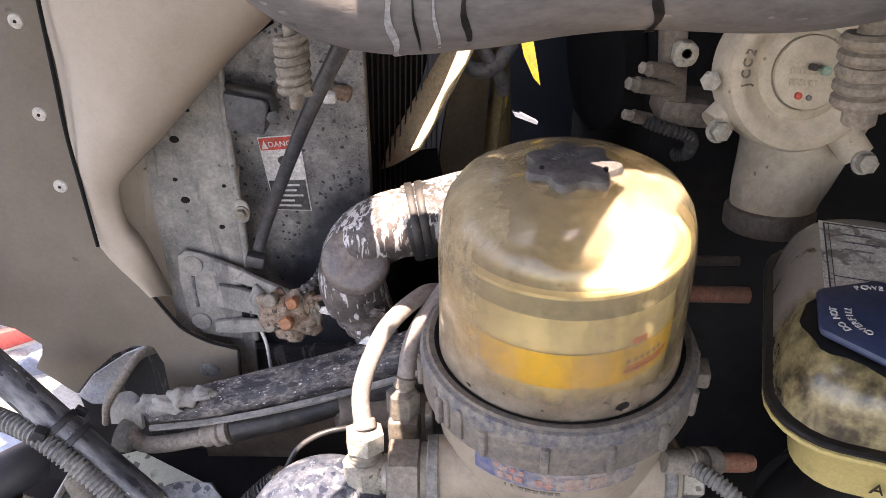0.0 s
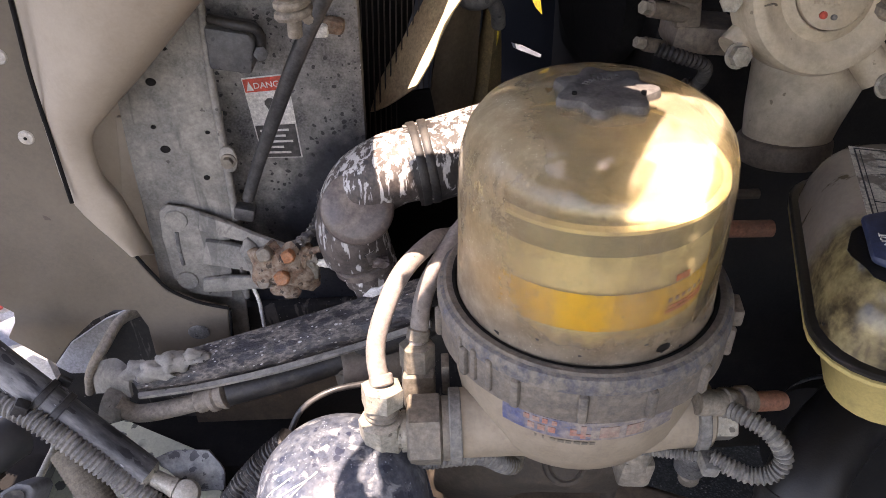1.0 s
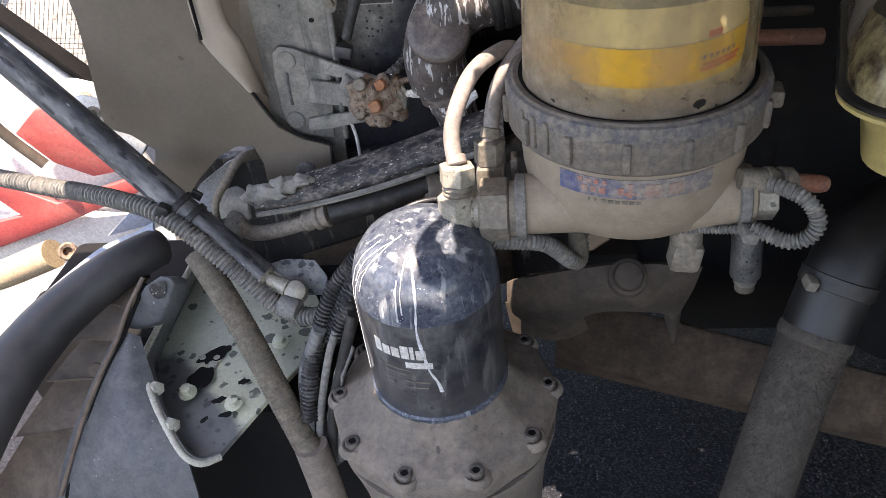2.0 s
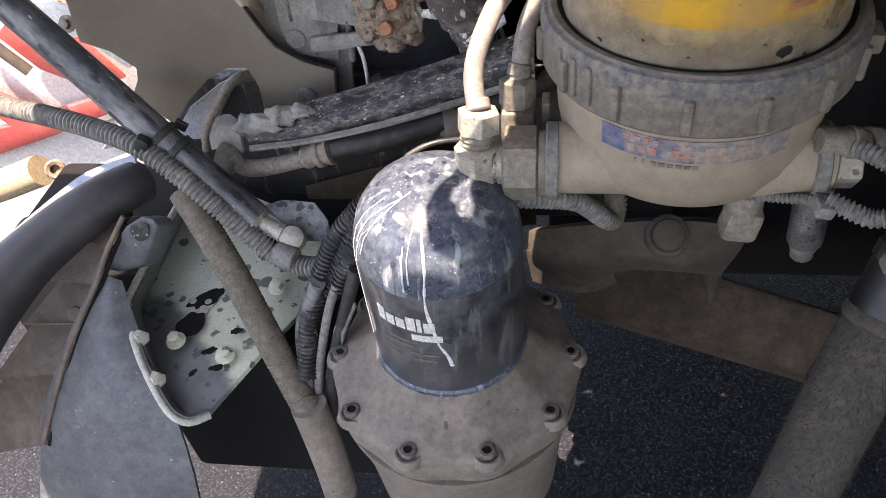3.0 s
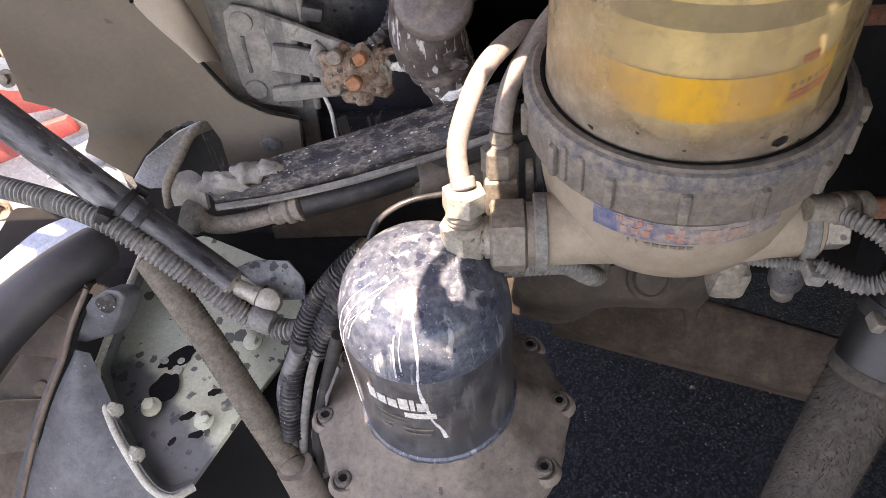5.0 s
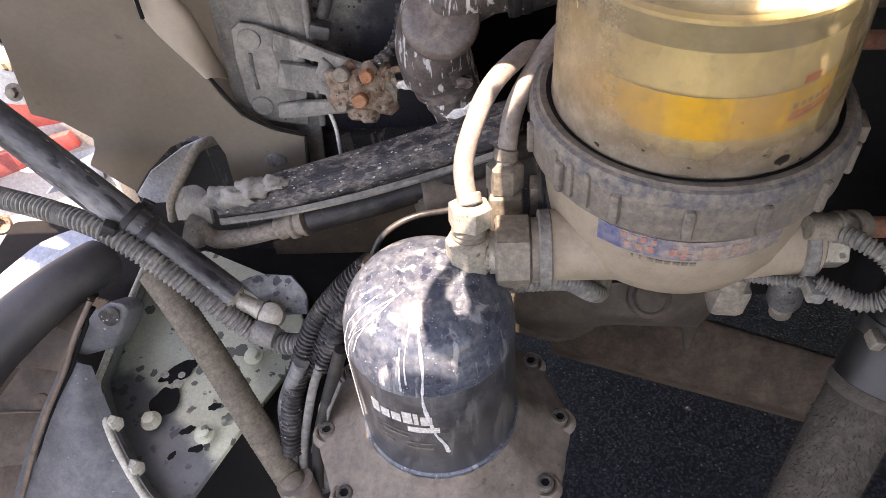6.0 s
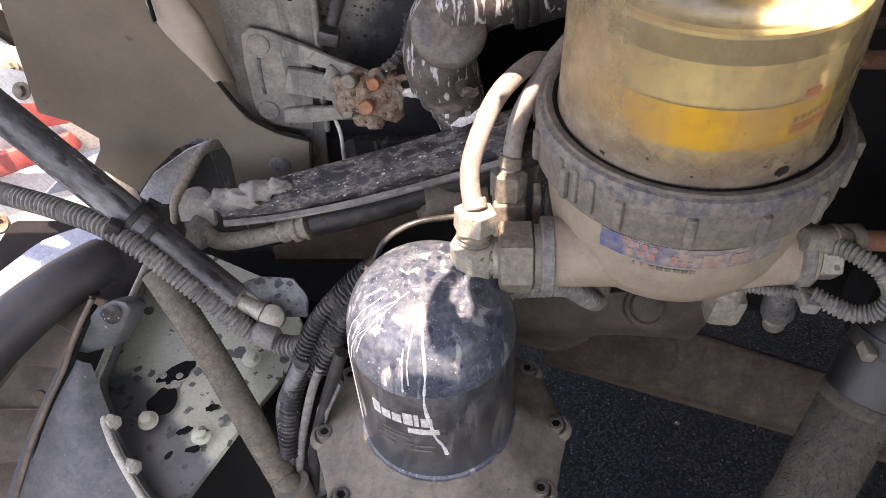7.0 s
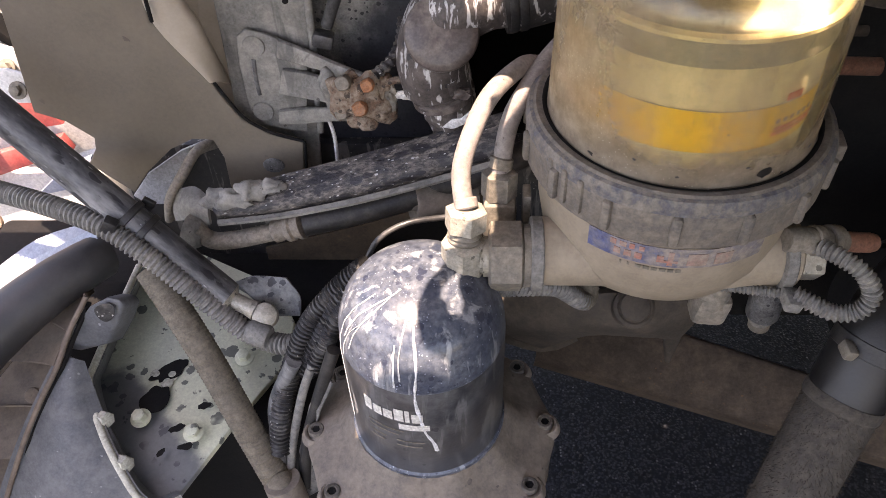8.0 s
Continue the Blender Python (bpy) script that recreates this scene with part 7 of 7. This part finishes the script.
for p0, p1, r, nm in (((0.137, 0.430, 0.752), (0.135, 0.428, 0.732), 0.017, "drain_plug"), ((0.205, 0.475, 0.705), (0.207, 0.476, 0.684), 0.0145, "drain_fitting")):
    dp = thing(nm, p1, "dusty cast " + nm.replace("_", " ") + " under the filter", "plug")
    if nm == "drain_plug":
        part("body", box(Matrix.Translation(Vector(p0) + Vector((0.0, 0, -0.004))) @ Matrix.Rotation(0.12, 4, "Y"), (0.028, 0.024, 0.030), 0.006), "fitting_dull", dp)
        part("stem", tube([Vector(p0) + Vector((0, 0.01, 0.05)), p0], 0.014, 16), "fitting_dull", dp)
    else:
        part("body", tube([Vector(p0) + Vector((0, 0.01, 0.03)), p0, p1], r, 20), "grey_dark", dp)
    if nm == "drain_fitting":
        part("thread", lathe([(0.010, 0), (0.011, 0.002), (0.0095, 0.004), (0.011, 0.006), (0.0095, 0.008), (0.011, 0.010), (0.0095, 0.012), (0.0095, 0.020), (0.0, 0.021)], along(p1, Vector(p1) * 2 - Vector(p0)), 20), "fitting_dull", dp)

axle = thing("axle_beam", (0.2, 0.75, 0.25), "dusty brown steel axle beam running under the engine", "beam")
BEAM_TOP, BEAM_LOW = (Vector((0.193, 0.618, 0.48)), Vector((0.340, 0.554, 0.48))), (Vector((0.065, 0.603, 0.42)), Vector((0.309, 0.515, 0.42)))
rows = []
for f, bulge in ((-0.04, -0.030), (0.0, 0.0), (0.12, 0.010), (0.5, 0.016), (0.85, 0.010), (1.0, 0.0), (1.06, -0.030)):
    row = []
    for k in (-1.1, -0.6, 0.0, 0.6, 1.2, 2.2, 3.4):
        p = BEAM_TOP[0].lerp(BEAM_TOP[1], k).lerp(BEAM_LOW[0].lerp(BEAM_LOW[1], k * 0.6 + 0.5), f)
        row.append(p + Vector((0.0, -0.55, 0.83)) * bulge)
    rows.append(row)
part("beam_body", sheet(rows, 0.012), "beam_pale", axle, "dusty brown beam", angle=60)
fat = thing("sleeved_hose", (0.208, 0.330, 0.600), "thick fuzzy fabric-sleeved hose with a clamp", "hose")
part("sleeve", tube([(0.247, 0.385, 0.716), (0.236, 0.370, 0.688), (0.225, 0.355, 0.658), (0.208, 0.330, 0.600), (0.192, 0.305, 0.546), (0.165, 0.268, 0.440), (0.140, 0.230, 0.320)], 0.0288, 28), "sleeve", fat, "fuzzy grey-brown sleeve", angle=70)
rng = random.Random(5)
core_line = spline([(0.240, 0.375, 0.698), (0.225, 0.355, 0.658), (0.208, 0.330, 0.600), (0.192, 0.305, 0.546), (0.165, 0.268, 0.440)], 0.0015)
verts, faces = [], []
for _ in range(9000):
    i = rng.randrange(1, len(core_line) - 1)
    d = (core_line[i + 1] - core_line[i - 1]).normalized()
    u = d.orthogonal().normalized()
    w = d.cross(u)
    q = rng.uniform(0, 2 * math.pi)
    n = math.cos(q) * u + math.sin(q) * w
    foot = core_line[i] + n * 0.0284
    tip = foot + n * rng.uniform(0.0012, 0.0042) + d * rng.uniform(-0.002, 0.004) + n.cross(d) * rng.uniform(-0.002, 0.002)
    wide = n.cross(d) * rng.uniform(0.0003, 0.0007)
    k = len(verts)
    verts += [foot - wide, foot + wide, tip]
    faces.append((k, k + 1, k + 2))
fz = bpy.data.meshes.new("fuzz")
fz.from_pydata(verts, [], faces)
bm = bmesh.new()
bm.from_mesh(fz)
bpy.data.meshes.remove(fz)
fuzz = part("fuzz", bm, "sleeve_fibre", fat, "short frayed fabric fibres")
fuzz["kind"] = "stuff"
part("coupling", tube([(0.240, 0.376, 0.698), (0.250, 0.389, 0.724), (0.260, 0.401, 0.748), (0.276, 0.420, 0.764), (0.318, 0.455, 0.772), (0.38, 0.50, 0.768)], 0.0294, 28), "coupling", fat, "smooth dark rubber coupling", angle=70)
part("cuff", lathe([(0.0298, 0), (0.0308, 0.002), (0.0308, 0.008), (0.0298, 0.011)], along((0.238, 0.373, 0.693), (0.260, 0.401, 0.748)), 32), "sleeve", fat, "frayed sleeve cuff", angle=70)
clamp = part("clamp", lathe([(0.0298, 0), (0.0310, 0.001), (0.0310, 0.013), (0.0298, 0.014)], along((0.254, 0.394, 0.733), (0.260, 0.401, 0.748)), 32), "black", fat, "dark hose clamp")
part("screw_housing", box(Matrix.Translation((0.228, 0.382, 0.752)) @ Matrix.Rotation(0.3, 4, "Y"), (0.009, 0.014, 0.010), 0.002), "fitting_dull", clamp, "pale clamp screw housing")
drum = thing("brake_chamber", (0.390, 0.560, 0.559), "dark brake chamber behind the sleeved hose", "brake chamber")
part("shell", lathe([(0.04, -0.02), (0.075, 0.0), (0.08, 0.02), (0.08, 0.06), (0.07, 0.08)], along((0.392, 0.560, 0.576), (0.504, 0.620, 0.537)), 36), "void", drum)
part("band", lathe([(0.082, 0.032), (0.084, 0.034), (0.084, 0.046), (0.082, 0.048)], along((0.392, 0.560, 0.576), (0.504, 0.620, 0.537)), 36), "strut", drum)
hum = thing("cylinder_boss", (-0.088, 0.560, 0.747), "dusty grey cylinder boss behind the dryer", "boss")
part("barrel", lathe([(0.0, -0.001), (0.006, -0.001), (0.008, 0.003), (0.016, 0.003), (0.0205, 0.0), (0.0225, 0.003), (0.0225, 0.06)], along((-0.110, 0.565, 0.735), (-0.054, 0.583, 0.726)), 32), "flange", hum)
GUARD = [(-0.151, 0.500, 0.718), (-0.137, 0.510, 0.741), (-0.111, 0.520, 0.752), (-0.076, 0.530, 0.750)]
part("guard_edge", tube(GUARD, 0.0028, 10), "rod", hum, "dark curved guard edge")
part("guard_plate", sheet([[Vector(p) + Vector((0.002, 0.004, -0.001)) for p in GUARD], [Vector(p) + Vector((0.012, 0.02, -0.05)) for p in GUARD]], 0.003), "void", hum, "black curved guard")

lowf = thing("frame_rail", (-0.1, 0.66, 0.5), "dark dirty frame rail behind the arm", "frame rail")
part("web", box(Matrix.Translation((-0.19, 0.675, 0.63)), (0.50, 0.02, 0.20), 0.004), "drips", lowf)
part("dusty_face", slab([(-0.299, 0.655, 0.584), (-0.181, 0.655, 0.621), (-0.102, 0.655, 0.651), (-0.027, 0.655, 0.672), (-0.024, 0.655, 0.526), (-0.193, 0.655, 0.504), (-0.300, 0.655, 0.545)], 0.004, (0, 1, 0), 0.001), "beam_pale", lowf, "dusty brown face")
# pale patch painted in for a small spot of sun on the rail
part("sun_patch", slab([(-0.302, 0.660, 0.574), (-0.243, 0.660, 0.558), (-0.232, 0.660, 0.540), (-0.287, 0.660, 0.542)], 0.002, (0, -1, 0), 0, rounds=1), "tan_smooth", lowf)

# added black boxes stand in for shade; the smallest stops a sun spot
chas = thing("shade_backing", (0.0, 0.9, 0.3), "black backing boxes added for the shade under the bay", "chassis")
part("backing_left", box(Matrix.Translation((-0.38, 0.66, 0.48)), (0.56, 0.14, 0.17), 0.01), "void", chas)
part("backing_under_fan", box(Matrix.Translation((0.12, 1.05, 0.52)), (0.44, 0.50, 0.26), 0.03), "void", chas)
part("backing_under_tray", box(Matrix.Translation((-0.33, 0.545, 0.40)), (0.26, 0.20, 0.24), 0.01), "void", chas)
part("sun_stop_box", box(Matrix.Translation((0.07, 0.785, 0.45)), (0.16, 0.08, 0.09), 0.01), "void", chas)
part("backing_outer", box(Matrix.Translation((-0.55, 0.56, 0.50)), (0.20, 0.10, 0.16), 0.01), "void", chas)

# ---------------------------------------------------------------- unseen plates and blocks added to shape sun and shade in the bay
cab = thing("sun_mask", (-0.2, 0.3, 1.6), "unseen plates added overhead to cut the sunlight into patches", "bonnet")
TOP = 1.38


def mask_plate(name, pts, lift):
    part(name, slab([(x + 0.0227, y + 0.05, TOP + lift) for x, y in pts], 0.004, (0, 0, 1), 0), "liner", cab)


# outlines follow the sun's direction back from the wanted lit patches
mask_plate("mask_side", ((-0.66, -0.12), (-0.255, -0.12), (-0.255, 0.20), (-0.205, 0.39), (-0.127, 0.418), (-0.127, 0.70), (-0.155, 1.0), (-0.575, 1.0), (-0.575, 0.53), (-0.64, 0.49), (-0.64, 0.41), (-0.578, 0.37), (-0.578, 0.285), (-0.66, 0.25)), 0.0)
mask_plate("mask_front", ((-0.255, -0.9), (0.95, -0.9), (0.95, 0.11), (-0.15, 0.11), (-0.15, 0.154), (-0.255, 0.155)), 0.004)
mask_plate("mask_inner", ((-0.13, 0.04), (0.95, 0.04), (0.95, 0.262), (0.02, 0.262)), 0.015)
mask_plate("mask_rear", ((0.072, 0.244), (0.95, 0.244), (0.95, 1.9), (0.30, 1.9), (0.30, 1.0), (0.150, 1.0), (0.128, 0.414), (0.116, 0.366), (0.104, 0.330), (0.090, 0.300), (0.074, 0.266)), 0.028)
mask_plate("mask_middle", ((-0.1487, 0.0407), (-0.0942, 0.0407), (0.0248, 0.2527), (0.0618, 0.3137), (0.0418, 0.3397), (0.1198, 0.4097), (0.30, 0.60), (0.30, 1.0), (0.22, 1.0), (0.10, 0.62), (-0.03, 0.50), (-0.03, 0.43), (-0.105, 0.420), (-0.100, 0.385), (-0.078, 0.364), (-0.081, 0.345), (-0.090, 0.330), (-0.096, 0.325), (-0.115, 0.313), (-0.121, 0.243), (-0.1487, 0.2297), (-0.1472, 0.2187), (-0.1482, 0.2047), (-0.1442, 0.1917), (-0.1472, 0.1817), (-0.1487, 0.1807)), 0.041)
mask_plate("mask_patch_edge", ((-0.1602, 0.2199), (-0.1742, 0.1959), (-0.1812, 0.1779), (-0.1812, 0.1669), (-0.1772, 0.1479), (-0.1622, 0.1449), (-0.1622, 0.0819), (-0.1502, 0.0819), (-0.1502, 0.1729), (-0.1592, 0.1729), (-0.1592, 0.1799), (-0.1642, 0.1839), (-0.1632, 0.1929), (-0.1517, 0.2099), (-0.1517, 0.2204)), 0.080)
mask_plate("mask_back", ((-0.155, 0.572), (0.004, 0.572), (0.004, 0.63), (0.06, 0.63), (0.06, 0.58), (0.30, 0.58), (0.30, 1.95), (-0.155, 1.95)), 0.054)
mask_plate("mask_left_strip", ((-0.84, 0.365), (-0.60, 0.365), (-0.60, 0.445), (-0.84, 0.445)), 0.093)
mask_plate("mask_arm_strip", ((-0.235, 0.322), (-0.152, 0.327), (-0.135, 0.353), (-0.118, 0.40), (-0.22, 0.408)), 0.067)
# wall and tyre stand out of view, added only to block daylight
cabw = thing("light_stop_wall", (1.1, 0.9, 0.3), "unseen dark wall added beside the bay to hold back skylight", "truck cab")
part("stop_wall", box(Matrix.Translation((1.05, 0.75, 1.05)), (0.06, 2.4, 1.9), 0.01), "liner", cabw)
tyre = thing("light_stop_tyre", (1.0, 0.1, 0.0), "unseen black tyre shape added to hold back light from the side", "wheel")
part("tyre", lathe([(0.28, 0), (0.45, 0.02), (0.5, 0.06), (0.5, 0.24), (0.45, 0.28), (0.28, 0.30)], along((0.98, 0.25, 0.5), (0.98, 0.8, 0.5)), 48), "void", tyre)
